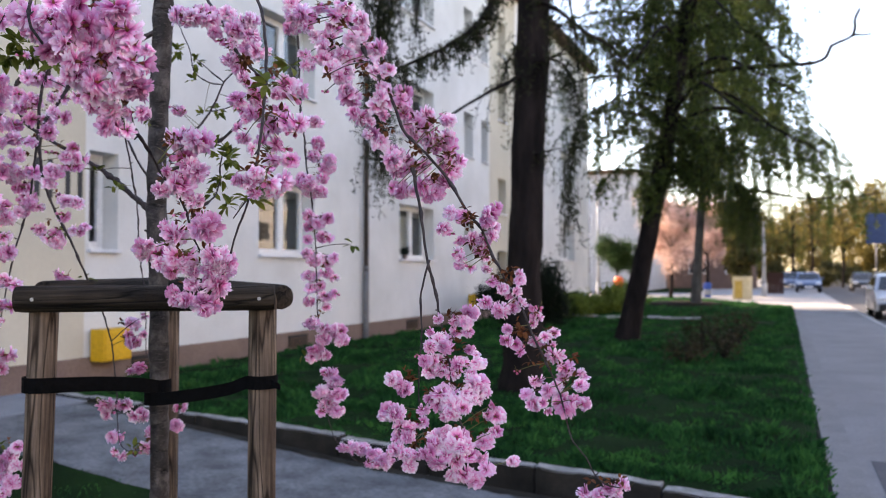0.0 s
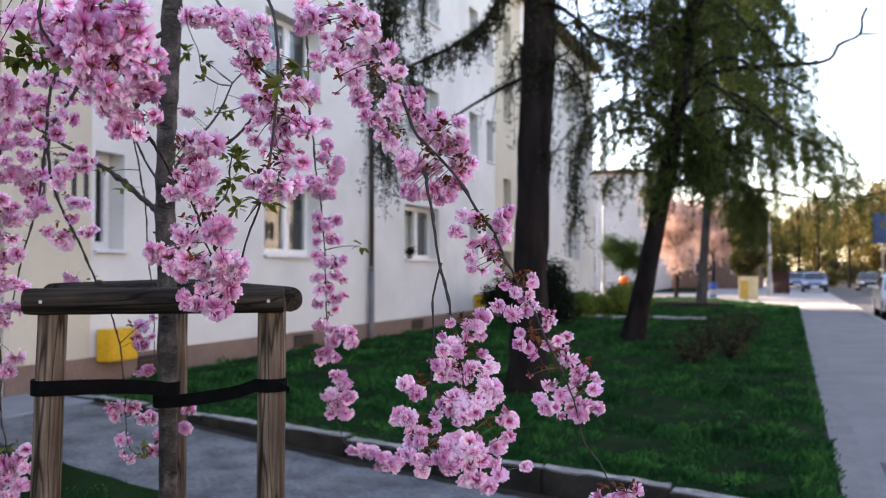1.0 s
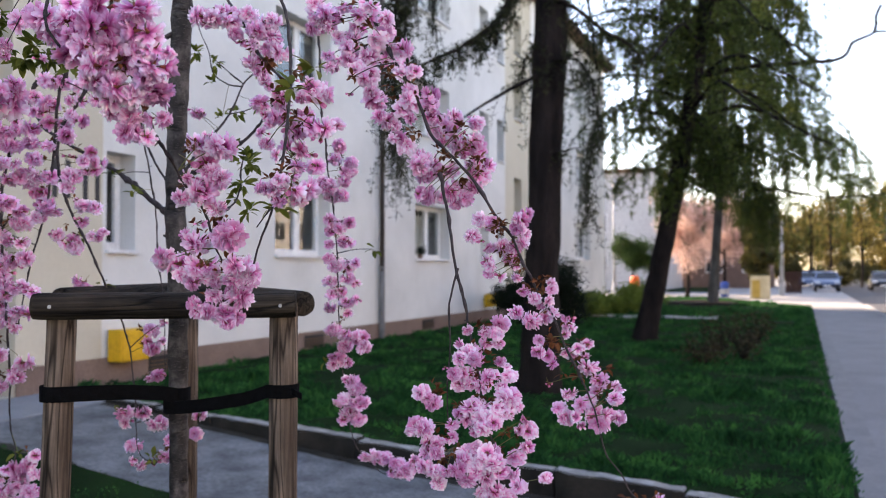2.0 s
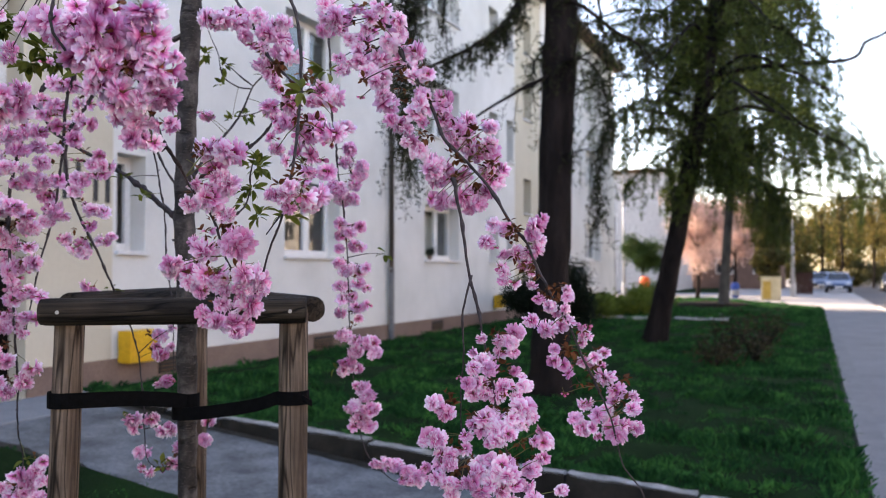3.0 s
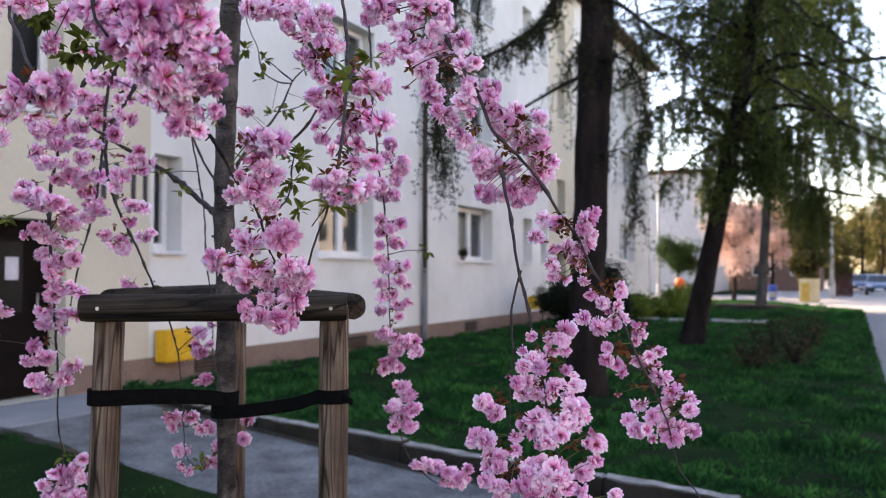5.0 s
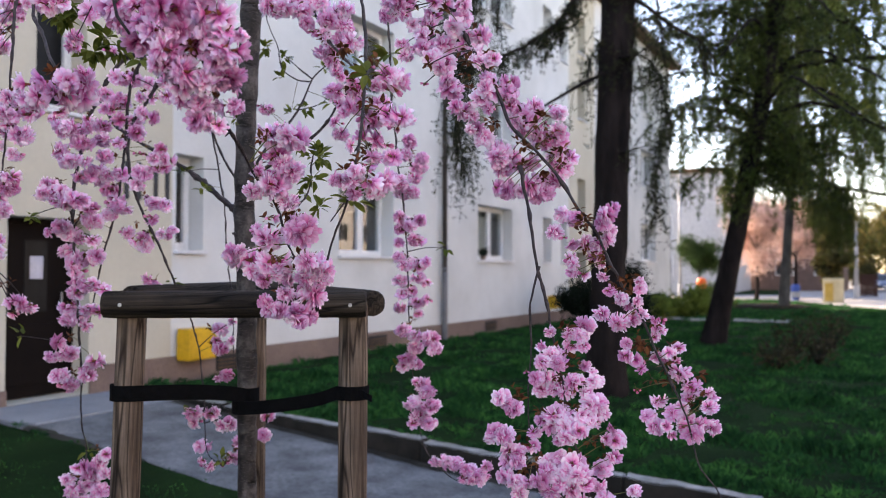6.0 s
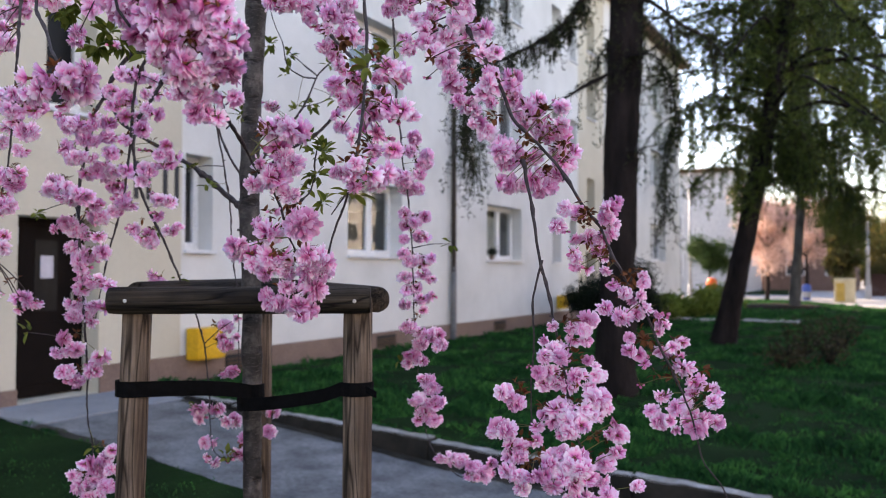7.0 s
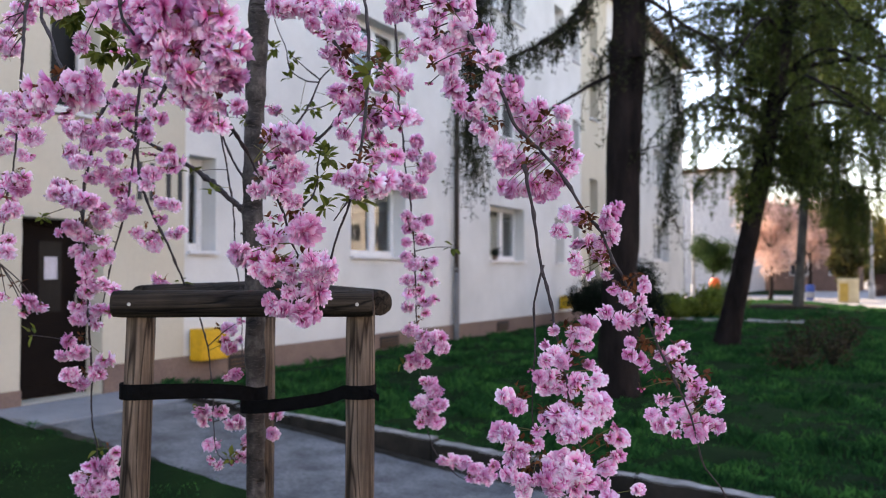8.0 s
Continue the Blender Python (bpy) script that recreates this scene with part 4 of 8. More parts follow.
def leaves(branch, centre, wide, tall, count, kind, shoot=True):
    c = np.array(centre)
    if shoot:
        spur(branch, c)
    for i in range(count):
        u = rng.normal(size=3)
        u /= np.linalg.norm(u)
        off = u * np.array([wide, wide * 0.7, tall]) * rng.uniform(0.1, 0.75 if kind == "green" else 0.5)
        d = u * 0.8 + rng.normal(size=3) * 0.4 + np.array([0, 0, 0.15])
        ob = new("leaf", LEAF[kind][rng.integers(3)])
        ob.parent = branch
        q = Vector(d).to_track_quat("X", "Z").to_matrix().to_4x4() @ Matrix.Rotation(rng.uniform(-0.8, 0.8), 4, "X")
        s = rng.uniform(0.55, 1.1) * (0.42 if kind == "bronze" else 0.82)
        ob.matrix_basis = Matrix.Translation(Vector(c + off)) @ q @ Matrix.Scale(s, 4)


trunk = bough("trunk", [(-1.611, 1.902, -0.050), (-1.600, 1.881, 0.851), (-1.597, 1.874, 1.124), (-1.596, 1.866, 1.423), (-1.599, 1.858, 1.648), (-1.591, 1.855, 1.873), (-1.581, 1.854, 2.083), (-1.571, 1.852, 2.323), (-1.567, 1.833, 2.663)], 0.0235, 0.026, sides=16, bark=True)
bough_a = bough("branch", [(-1.568, 1.834, 2.618), (-1.300, 1.705, 2.533), (-1.038, 1.568, 2.246), (-0.844, 1.502, 2.021), (-0.796, 1.477, 1.934), (-0.770, 1.478, 1.884), (-0.747, 1.481, 1.844), (-0.705, 1.487, 1.772), (-0.684, 1.488, 1.720), (-0.652, 1.504, 1.685), (-0.608, 1.528, 1.632), (-0.568, 1.534, 1.564), (-0.545, 1.542, 1.529), (-0.531, 1.545, 1.494), (-0.505, 1.540, 1.451), (-0.490, 1.535, 1.422), (-0.466, 1.535, 1.385), (-0.450, 1.535, 1.346), (-0.432, 1.540, 1.302), (-0.416, 1.549, 1.264), (-0.399, 1.559, 1.221), (-0.389, 1.566, 1.178), (-0.379, 1.573, 1.140), (-0.353, 1.587, 1.099), (-0.330, 1.601, 1.055), (-0.296, 1.619, 1.041)], 0.008, 0.0011)
blossoms(bough_a, (-0.904, 1.448, 1.955), 0.002, 0.004, 4, 0.98, 0.16)
blossoms(bough_a, (-0.881, 1.450, 1.958), 0.004, 0.002, 3, 0.98, 0.16)
blossoms(bough_a, (-0.815, 1.446, 1.948), 0.004, 0.002, 3, 0.84, 0.16)
blossoms(bough_a, (-0.806, 1.461, 1.949), 0.002, 0.002, 3, 0.92, 0.16)
blossoms(bough_a, (-0.875, 1.439, 1.933), 0.003, 0.002, 4, 0.56, 0.55)
blossoms(bough_a, (-0.907, 1.443, 1.933), 0.002, 0.002, 3, 0.70, 0.16)
blossoms(bough_a, (-0.832, 1.479, 1.939), 0.002, 0.002, 3, 0.75, 0.16)
blossoms(bough_a, (-0.868, 1.469, 1.919), 0.002, 0.002, 3, 0.79, 0.16)
blossoms(bough_a, (-0.833, 1.459, 1.915), 0.002, 0.002, 3, 0.63, 0.16)
blossoms(bough_a, (-0.837, 1.456, 1.892), 0.002, 0.002, 3, 0.98, 0.16)
blossoms(bough_a, (-0.808, 1.467, 1.876), 0.002, 0.002, 3, 0.97, 0.16)
blossoms(bough_a, (-0.836, 1.454, 1.870), 0.002, 0.002, 3, 0.86, 0.16)
blossoms(bough_a, (-0.856, 1.447, 1.871), 0.002, 0.002, 3, 0.63, 0.16)
blossoms(bough_a, (-0.872, 1.434, 1.875), 0.002, 0.002, 4, 0.57, 0.16)
blossoms(bough_a, (-0.869, 1.439, 1.855), 0.002, 0.002, 3, 0.63, 0.16)
blossoms(bough_a, (-0.813, 1.444, 1.845), 0.002, 0.002, 3, 0.85, 0.16)
blossoms(bough_a, (-0.800, 1.451, 1.830), 0.002, 0.002, 3, 0.85, 0.16)
blossoms(bough_a, (-0.791, 1.455, 1.840), 0.002, 0.002, 3, 0.68, 0.16)
blossoms(bough_a, (-0.789, 1.463, 1.790), 0.004, 0.002, 3, 0.98, 0.16)
blossoms(bough_a, (-0.792, 1.458, 1.805), 0.002, 0.002, 3, 0.74, 0.16)
blossoms(bough_a, (-0.835, 1.448, 1.802), 0.002, 0.002, 4, 0.50, 0.55)
blossoms(bough_a, (-0.774, 1.456, 1.757), 0.002, 0.002, 3, 0.73, 0.16)
blossoms(bough_a, (-0.769, 1.468, 1.943), 0.002, 0.002, 3, 0.80, 0.16)
blossoms(bough_a, (-0.772, 1.485, 1.922), 0.002, 0.002, 3, 0.86, 0.16)
blossoms(bough_a, (-0.779, 1.466, 1.903), 0.002, 0.002, 3, 0.97, 0.16)
blossoms(bough_a, (-0.770, 1.481, 1.895), 0.003, 0.002, 3, 0.91, 0.16)
blossoms(bough_a, (-0.747, 1.493, 1.890), 0.002, 0.002, 3, 0.97, 0.16)
blossoms(bough_a, (-0.766, 1.485, 1.870), 0.002, 0.002, 3, 0.97, 0.16)
blossoms(bough_a, (-0.750, 1.488, 1.859), 0.002, 0.002, 3, 0.86, 0.16)
blossoms(bough_a, (-0.739, 1.476, 1.839), 0.002, 0.002, 3, 0.68, 0.16)
blossoms(bough_a, (-0.733, 1.486, 1.836), 0.002, 0.002, 3, 0.62, 0.16)
blossoms(bough_a, (-0.720, 1.491, 1.846), 0.002, 0.002, 3, 0.62, 0.16)
blossoms(bough_a, (-0.718, 1.479, 1.805), 0.003, 0.002, 3, 0.67, 0.16)
blossoms(bough_a, (-0.691, 1.506, 1.800), 0.002, 0.002, 3, 0.79, 0.16)
blossoms(bough_a, (-0.689, 1.500, 1.781), 0.002, 0.002, 3, 0.85, 0.16)
blossoms(bough_a, (-0.715, 1.472, 1.785), 0.005, 0.002, 4, 0.98, 0.16)
blossoms(bough_a, (-0.707, 1.505, 1.778), 0.003, 0.002, 3, 0.90, 0.16)
blossoms(bough_a, (-0.731, 1.470, 1.771), 0.005, 0.002, 3, 0.98, 0.16)
blossoms(bough_a, (-0.746, 1.468, 1.762), 0.003, 0.002, 3, 0.78, 0.16)
blossoms(bough_a, (-0.719, 1.481, 1.752), 0.004, 0.002, 3, 0.60, 0.55)
blossoms(bough_a, (-0.691, 1.506, 1.759), 0.002, 0.002, 3, 0.73, 0.16)
blossoms(bough_a, (-0.765, 1.471, 1.749), 0.003, 0.002, 3, 0.90, 0.16)
blossoms(bough_a, (-0.755, 1.474, 1.741), 0.003, 0.002, 3, 0.67, 0.16)
blossoms(bough_a, (-0.676, 1.523, 1.751), 0.004, 0.002, 3, 0.98, 0.16)
blossoms(bough_a, (-0.662, 1.528, 1.740), 0.003, 0.002, 3, 0.90, 0.16)
blossoms(bough_a, (-0.678, 1.527, 1.731), 0.008, 0.002, 4, 0.98, 0.16)
blossoms(bough_a, (-0.655, 1.539, 1.762), 0.002, 0.002, 3, 0.86, 0.16)
blossoms(bough_a, (-0.627, 1.552, 1.762), 0.002, 0.002, 4, 0.51, 0.55)
blossoms(bough_a, (-0.615, 1.549, 1.748), 0.002, 0.003, 3, 0.67, 0.16)
blossoms(bough_a, (-0.637, 1.539, 1.727), 0.002, 0.002, 4, 0.54, 0.55)
blossoms(bough_a, (-0.669, 1.533, 1.719), 0.006, 0.002, 3, 0.98, 0.16)
blossoms(bough_a, (-0.731, 1.495, 1.704), 0.003, 0.002, 3, 0.90, 0.16)
blossoms(bough_a, (-0.739, 1.488, 1.719), 0.003, 0.002, 3, 0.67, 0.16)
blossoms(bough_a, (-0.748, 1.460, 1.715), 0.002, 0.002, 3, 0.50, 0.55)
blossoms(bough_a, (-0.705, 1.487, 1.666), 0.003, 0.002, 3, 0.98, 0.16)
blossoms(bough_a, (-0.696, 1.518, 1.674), 0.003, 0.002, 3, 0.91, 0.16)
blossoms(bough_a, (-0.719, 1.506, 1.684), 0.002, 0.002, 3, 0.74, 0.16)
blossoms(bough_a, (-0.709, 1.522, 1.650), 0.003, 0.002, 3, 0.80, 0.16)
blossoms(bough_a, (-0.670, 1.536, 1.660), 0.004, 0.002, 3, 0.98, 0.16)
blossoms(bough_a, (-0.683, 1.525, 1.654), 0.002, 0.002, 3, 0.74, 0.16)
blossoms(bough_a, (-0.645, 1.542, 1.705), 0.002, 0.002, 3, 0.86, 0.16)
blossoms(bough_a, (-0.637, 1.533, 1.691), 0.003, 0.002, 3, 0.67, 0.16)
blossoms(bough_a, (-0.620, 1.562, 1.706), 0.003, 0.002, 3, 0.91, 0.16)
blossoms(bough_a, (-0.616, 1.550, 1.717), 0.003, 0.002, 3, 0.67, 0.16)
blossoms(bough_a, (-0.614, 1.562, 1.685), 0.003, 0.002, 4, 0.56, 0.55)
blossoms(bough_a, (-0.623, 1.556, 1.664), 0.002, 0.002, 3, 0.86, 0.16)
blossoms(bough_a, (-0.614, 1.561, 1.649), 0.002, 0.002, 3, 0.86, 0.16)
blossoms(bough_a, (-0.602, 1.572, 1.670), 0.002, 0.002, 3, 0.69, 0.16)
blossoms(bough_a, (-0.612, 1.554, 1.674), 0.003, 0.002, 3, 0.79, 0.16)
blossoms(bough_a, (-0.713, 1.505, 1.612), 0.002, 0.002, 3, 0.80, 0.16)
blossoms(bough_a, (-0.694, 1.511, 1.607), 0.004, 0.002, 3, 0.83, 0.16)
blossoms(bough_a, (-0.677, 1.524, 1.607), 0.002, 0.002, 3, 0.74, 0.16)
blossoms(bough_a, (-0.706, 1.527, 1.624), 0.003, 0.002, 4, 0.56, 0.55)
blossoms(bough_a, (-0.659, 1.534, 1.618), 0.002, 0.002, 3, 0.97, 0.16)
blossoms(bough_a, (-0.645, 1.555, 1.624), 0.002, 0.002, 3, 0.86, 0.16)
blossoms(bough_a, (-0.635, 1.557, 1.608), 0.004, 0.002, 3, 0.96, 0.16)
blossoms(bough_a, (-0.657, 1.545, 1.598), 0.003, 0.002, 3, 0.68, 0.16)
blossoms(bough_a, (-0.624, 1.558, 1.629), 0.002, 0.002, 3, 0.74, 0.16)
blossoms(bough_a, (-0.846, 1.451, 1.974), 0.004, 0.002, 3, 0.96, 0.16)
blossoms(bough_a, (-0.795, 1.464, 1.971), 0.004, 0.002, 3, 0.96, 0.16)
blossoms(bough_a, (-0.913, 1.462, 1.987), 0.004, 0.002, 3, 0.98, 0.16)
blossoms(bough_a, (-0.594, 1.516, 1.561), 0.002, 0.001, 3, 0.66, 0.16)
blossoms(bough_a, (-0.576, 1.525, 1.554), 0.003, 0.001, 3, 0.65, 0.16)
blossoms(bough_a, (-0.525, 1.545, 1.559), 0.002, 0.001, 3, 0.77, 0.16)
blossoms(bough_a, (-0.519, 1.556, 1.574), 0.002, 0.001, 4, 0.55, 0.16)
blossoms(bough_a, (-0.529, 1.540, 1.544), 0.002, 0.001, 3, 0.60, 0.16)
blossoms(bough_a, (-0.526, 1.565, 1.535), 0.002, 0.002, 3, 0.61, 0.16)
blossoms(bough_a, (-0.606, 1.507, 1.531), 0.003, 0.001, 3, 0.65, 0.16)
blossoms(bough_a, (-0.590, 1.505, 1.521), 0.002, 0.001, 4, 0.50, 0.55)
blossoms(bough_a, (-0.585, 1.538, 1.510), 0.002, 0.002, 3, 0.61, 0.16)
blossoms(bough_a, (-0.561, 1.543, 1.512), 0.003, 0.001, 3, 0.66, 0.16)
blossoms(bough_a, (-0.542, 1.549, 1.510), 0.003, 0.001, 3, 0.66, 0.16)
blossoms(bough_a, (-0.524, 1.557, 1.518), 0.002, 0.001, 3, 0.67, 0.16)
blossoms(bough_a, (-0.585, 1.520, 1.485), 0.002, 0.001, 3, 0.72, 0.16)
blossoms(bough_a, (-0.576, 1.526, 1.475), 0.002, 0.001, 3, 0.61, 0.16)
blossoms(bough_a, (-0.565, 1.537, 1.458), 0.003, 0.001, 3, 0.62, 0.55)
blossoms(bough_a, (-0.583, 1.530, 1.460), 0.002, 0.001, 4, 0.50, 0.55)
blossoms(bough_a, (-0.548, 1.550, 1.488), 0.002, 0.001, 3, 0.61, 0.16)
blossoms(bough_a, (-0.537, 1.549, 1.477), 0.002, 0.001, 3, 0.50, 0.55)
blossoms(bough_a, (-0.526, 1.528, 1.455), 0.002, 0.001, 3, 0.50, 0.55)
blossoms(bough_a, (-0.516, 1.518, 1.430), 0.003, 0.001, 3, 0.58, 0.55)
blossoms(bough_a, (-0.468, 1.549, 1.446), 0.002, 0.001, 4, 0.52, 0.55)
blossoms(bough_a, (-0.469, 1.552, 1.432), 0.002, 0.001, 3, 0.60, 0.16)
blossoms(bough_a, (-0.492, 1.525, 1.416), 0.002, 0.001, 3, 0.59, 0.16)
blossoms(bough_a, (-0.470, 1.535, 1.413), 0.003, 0.001, 3, 0.60, 0.55)
blossoms(bough_a, (-0.483, 1.544, 1.408), 0.002, 0.001, 3, 0.57, 0.55)
blossoms(bough_a, (-0.528, 1.517, 1.391), 0.002, 0.001, 3, 0.67, 0.16)
blossoms(bough_a, (-0.513, 1.525, 1.384), 0.002, 0.001, 3, 0.56, 0.55)
blossoms(bough_a, (-0.496, 1.516, 1.376), 0.002, 0.001, 3, 0.77, 0.16)
blossoms(bough_a, (-0.480, 1.532, 1.382), 0.002, 0.001, 3, 0.70, 0.16)
blossoms(bough_a, (-0.462, 1.540, 1.392), 0.002, 0.001, 3, 0.67, 0.16)
blossoms(bough_a, (-0.434, 1.561, 1.380), 0.003, 0.001, 3, 0.61, 0.55)
blossoms(bough_a, (-0.439, 1.541, 1.381), 0.002, 0.001, 3, 0.50, 0.55)
blossoms(bough_a, (-0.441, 1.568, 1.362), 0.002, 0.001, 3, 0.60, 0.16)
blossoms(bough_a, (-0.448, 1.556, 1.351), 0.002, 0.001, 3, 0.50, 0.55)
blossoms(bough_a, (-0.488, 1.536, 1.339), 0.002, 0.001, 4, 0.54, 0.55)
blossoms(bough_a, (-0.487, 1.523, 1.320), 0.002, 0.001, 3, 0.59, 0.16)
blossoms(bough_a, (-0.479, 1.538, 1.312), 0.003, 0.001, 3, 0.61, 0.55)
blossoms(bough_a, (-0.464, 1.557, 1.310), 0.002, 0.001, 4, 0.52, 0.55)
blossoms(bough_a, (-0.464, 1.532, 1.298), 0.002, 0.001, 2, 0.50, 0.55)
blossoms(bough_a, (-0.473, 1.546, 1.261), 0.003, 0.001, 3, 0.50, 0.55)
blossoms(bough_a, (-0.437, 1.566, 1.318), 0.003, 0.001, 3, 0.72, 0.16)
blossoms(bough_a, (-0.421, 1.561, 1.326), 0.002, 0.001, 3, 0.59, 0.16)
blossoms(bough_a, (-0.410, 1.579, 1.332), 0.002, 0.001, 4, 0.50, 0.55)
blossoms(bough_a, (-0.404, 1.575, 1.292), 0.002, 0.001, 3, 0.84, 0.16)
blossoms(bough_a, (-0.415, 1.582, 1.308), 0.002, 0.001, 3, 0.50, 0.55)
blossoms(bough_a, (-0.441, 1.564, 1.242), 0.002, 0.001, 3, 0.70, 0.16)
blossoms(bough_a, (-0.390, 1.588, 1.266), 0.002, 0.001, 3, 0.76, 0.16)
blossoms(bough_a, (-0.398, 1.601, 1.244), 0.003, 0.001, 3, 0.76, 0.16)
blossoms(bough_a, (-0.367, 1.605, 1.255), 0.002, 0.001, 3, 0.50, 0.55)
blossoms(bough_a, (-0.357, 1.614, 1.250), 0.002, 0.001, 3, 0.50, 0.55)
blossoms(bough_a, (-0.362, 1.590, 1.234), 0.002, 0.001, 3, 0.65, 0.16)
blossoms(bough_a, (-0.415, 1.565, 1.224), 0.002, 0.001, 3, 0.70, 0.16)
blossoms(bough_a, (-0.405, 1.587, 1.231), 0.002, 0.001, 3, 0.57, 0.55)
blossoms(bough_a, (-0.401, 1.590, 1.207), 0.002, 0.001, 3, 0.81, 0.16)
blossoms(bough_a, (-0.455, 1.553, 1.218), 0.002, 0.001, 3, 0.59, 0.16)
blossoms(bough_a, (-0.449, 1.565, 1.197), 0.004, 0.001, 3, 0.69, 0.16)
blossoms(bough_a, (-0.428, 1.559, 1.202), 0.002, 0.001, 3, 0.59, 0.16)
blossoms(bough_a, (-0.422, 1.574, 1.184), 0.003, 0.001, 4, 0.53, 0.55)
blossoms(bough_a, (-0.385, 1.580, 1.187), 0.003, 0.001, 3, 0.82, 0.16)
blossoms(bough_a, (-0.360, 1.606, 1.198), 0.002, 0.001, 3, 0.65, 0.16)
blossoms(bough_a, (-0.377, 1.590, 1.204), 0.002, 0.001, 3, 0.59, 0.16)
blossoms(bough_a, (-0.402, 1.572, 1.200), 0.003, 0.001, 3, 0.64, 0.16)
blossoms(bough_a, (-0.360, 1.614, 1.027), 0.005, 0.002, 3, 0.72, 0.55)
blossoms(bough_a, (-0.338, 1.638, 1.021), 0.004, 0.002, 3, 0.64, 0.55)
blossoms(bough_a, (-0.313, 1.624, 1.037), 0.003, 0.002, 3, 0.65, 0.55)
blossoms(bough_a, (-0.294, 1.636, 1.043), 0.003, 0.002, 3, 0.68, 0.55)
blossoms(bough_a, (-0.284, 1.655, 1.035), 0.002, 0.002, 4, 0.51, 0.55)
blossoms(bough_a, (-0.304, 1.634, 1.021), 0.004, 0.002, 3, 0.64, 0.55)
bough_b = bough("branch", [(-0.668, 1.497, 1.650), (-0.663, 1.496, 1.632), (-0.647, 1.491, 1.574), (-0.632, 1.477, 1.519), (-0.620, 1.469, 1.470), (-0.607, 1.469, 1.422), (-0.592, 1.460, 1.366), (-0.580, 1.451, 1.321), (-0.561, 1.440, 1.268), (-0.556, 1.433, 1.215), (-0.537, 1.444, 1.160), (-0.525, 1.451, 1.086)], 0.0034, 0.0014)
blossoms(bough_b, (-0.540, 1.474, 1.372), 0.002, 0.001, 3, 0.74, 0.12)
blossoms(bough_b, (-0.544, 1.459, 1.356), 0.002, 0.001, 4, 0.57, 0.12)
blossoms(bough_b, (-0.562, 1.449, 1.359), 0.002, 0.001, 4, 0.54, 0.55)
blossoms(bough_b, (-0.598, 1.452, 1.362), 0.002, 0.001, 3, 0.50, 0.55)
blossoms(bough_b, (-0.561, 1.464, 1.339), 0.003, 0.001, 3, 0.73, 0.12)
blossoms(bough_b, (-0.542, 1.465, 1.338), 0.002, 0.001, 3, 0.50, 0.55)
blossoms(bough_b, (-0.605, 1.432, 1.338), 0.002, 0.002, 4, 0.51, 0.55)
blossoms(bough_b, (-0.589, 1.441, 1.322), 0.003, 0.001, 3, 0.83, 0.12)
blossoms(bough_b, (-0.596, 1.419, 1.314), 0.002, 0.001, 4, 0.61, 0.12)
blossoms(bough_b, (-0.573, 1.436, 1.312), 0.002, 0.001, 3, 0.73, 0.12)
blossoms(bough_b, (-0.541, 1.474, 1.305), 0.002, 0.001, 4, 0.50, 0.55)
blossoms(bough_b, (-0.527, 1.475, 1.295), 0.002, 0.001, 3, 0.50, 0.55)
blossoms(bough_b, (-0.525, 1.474, 1.280), 0.002, 0.001, 4, 0.62, 0.12)
blossoms(bough_b, (-0.574, 1.450, 1.275), 0.003, 0.001, 3, 0.73, 0.12)
blossoms(bough_b, (-0.550, 1.452, 1.281), 0.004, 0.001, 3, 0.77, 0.12)
blossoms(bough_b, (-0.603, 1.433, 1.267), 0.002, 0.001, 3, 0.68, 0.12)
blossoms(bough_b, (-0.583, 1.432, 1.268), 0.002, 0.001, 4, 0.57, 0.12)
blossoms(bough_b, (-0.535, 1.463, 1.262), 0.002, 0.001, 4, 0.50, 0.55)
blossoms(bough_b, (-0.521, 1.449, 1.247), 0.002, 0.001, 3, 0.93, 0.12)
blossoms(bough_b, (-0.534, 1.427, 1.231), 0.003, 0.001, 3, 0.91, 0.12)
blossoms(bough_b, (-0.515, 1.459, 1.232), 0.002, 0.001, 3, 0.78, 0.12)
blossoms(bough_b, (-0.520, 1.440, 1.221), 0.002, 0.001, 3, 0.66, 0.12)
blossoms(bough_b, (-0.573, 1.414, 1.230), 0.002, 0.001, 3, 0.87, 0.12)
blossoms(bough_b, (-0.563, 1.426, 1.234), 0.002, 0.001, 3, 0.82, 0.12)
blossoms(bough_b, (-0.556, 1.418, 1.213), 0.003, 0.001, 3, 0.91, 0.12)
blossoms(bough_b, (-0.579, 1.414, 1.212), 0.002, 0.001, 3, 0.66, 0.12)
blossoms(bough_b, (-0.548, 1.408, 1.198), 0.002, 0.001, 3, 0.66, 0.12)
blossoms(bough_b, (-0.532, 1.415, 1.207), 0.002, 0.001, 3, 0.66, 0.12)
blossoms(bough_b, (-0.566, 1.416, 1.190), 0.002, 0.001, 4, 0.56, 0.12)
blossoms(bough_b, (-0.603, 1.401, 1.203), 0.002, 0.001, 3, 0.66, 0.12)
blossoms(bough_b, (-0.594, 1.417, 1.219), 0.002, 0.001, 4, 0.57, 0.12)
blossoms(bough_b, (-0.498, 1.473, 1.206), 0.002, 0.001, 2, 0.50, 0.55)
blossoms(bough_b, (-0.495, 1.484, 1.184), 0.002, 0.001, 3, 0.73, 0.12)
blossoms(bough_b, (-0.504, 1.462, 1.190), 0.002, 0.001, 3, 0.50, 0.55)
blossoms(bough_b, (-0.499, 1.493, 1.154), 0.002, 0.001, 4, 0.55, 0.55)
blossoms(bough_b, (-0.514, 1.480, 1.136), 0.002, 0.001, 3, 0.78, 0.12)
blossoms(bough_b, (-0.514, 1.464, 1.112), 0.002, 0.001, 4, 0.62, 0.12)
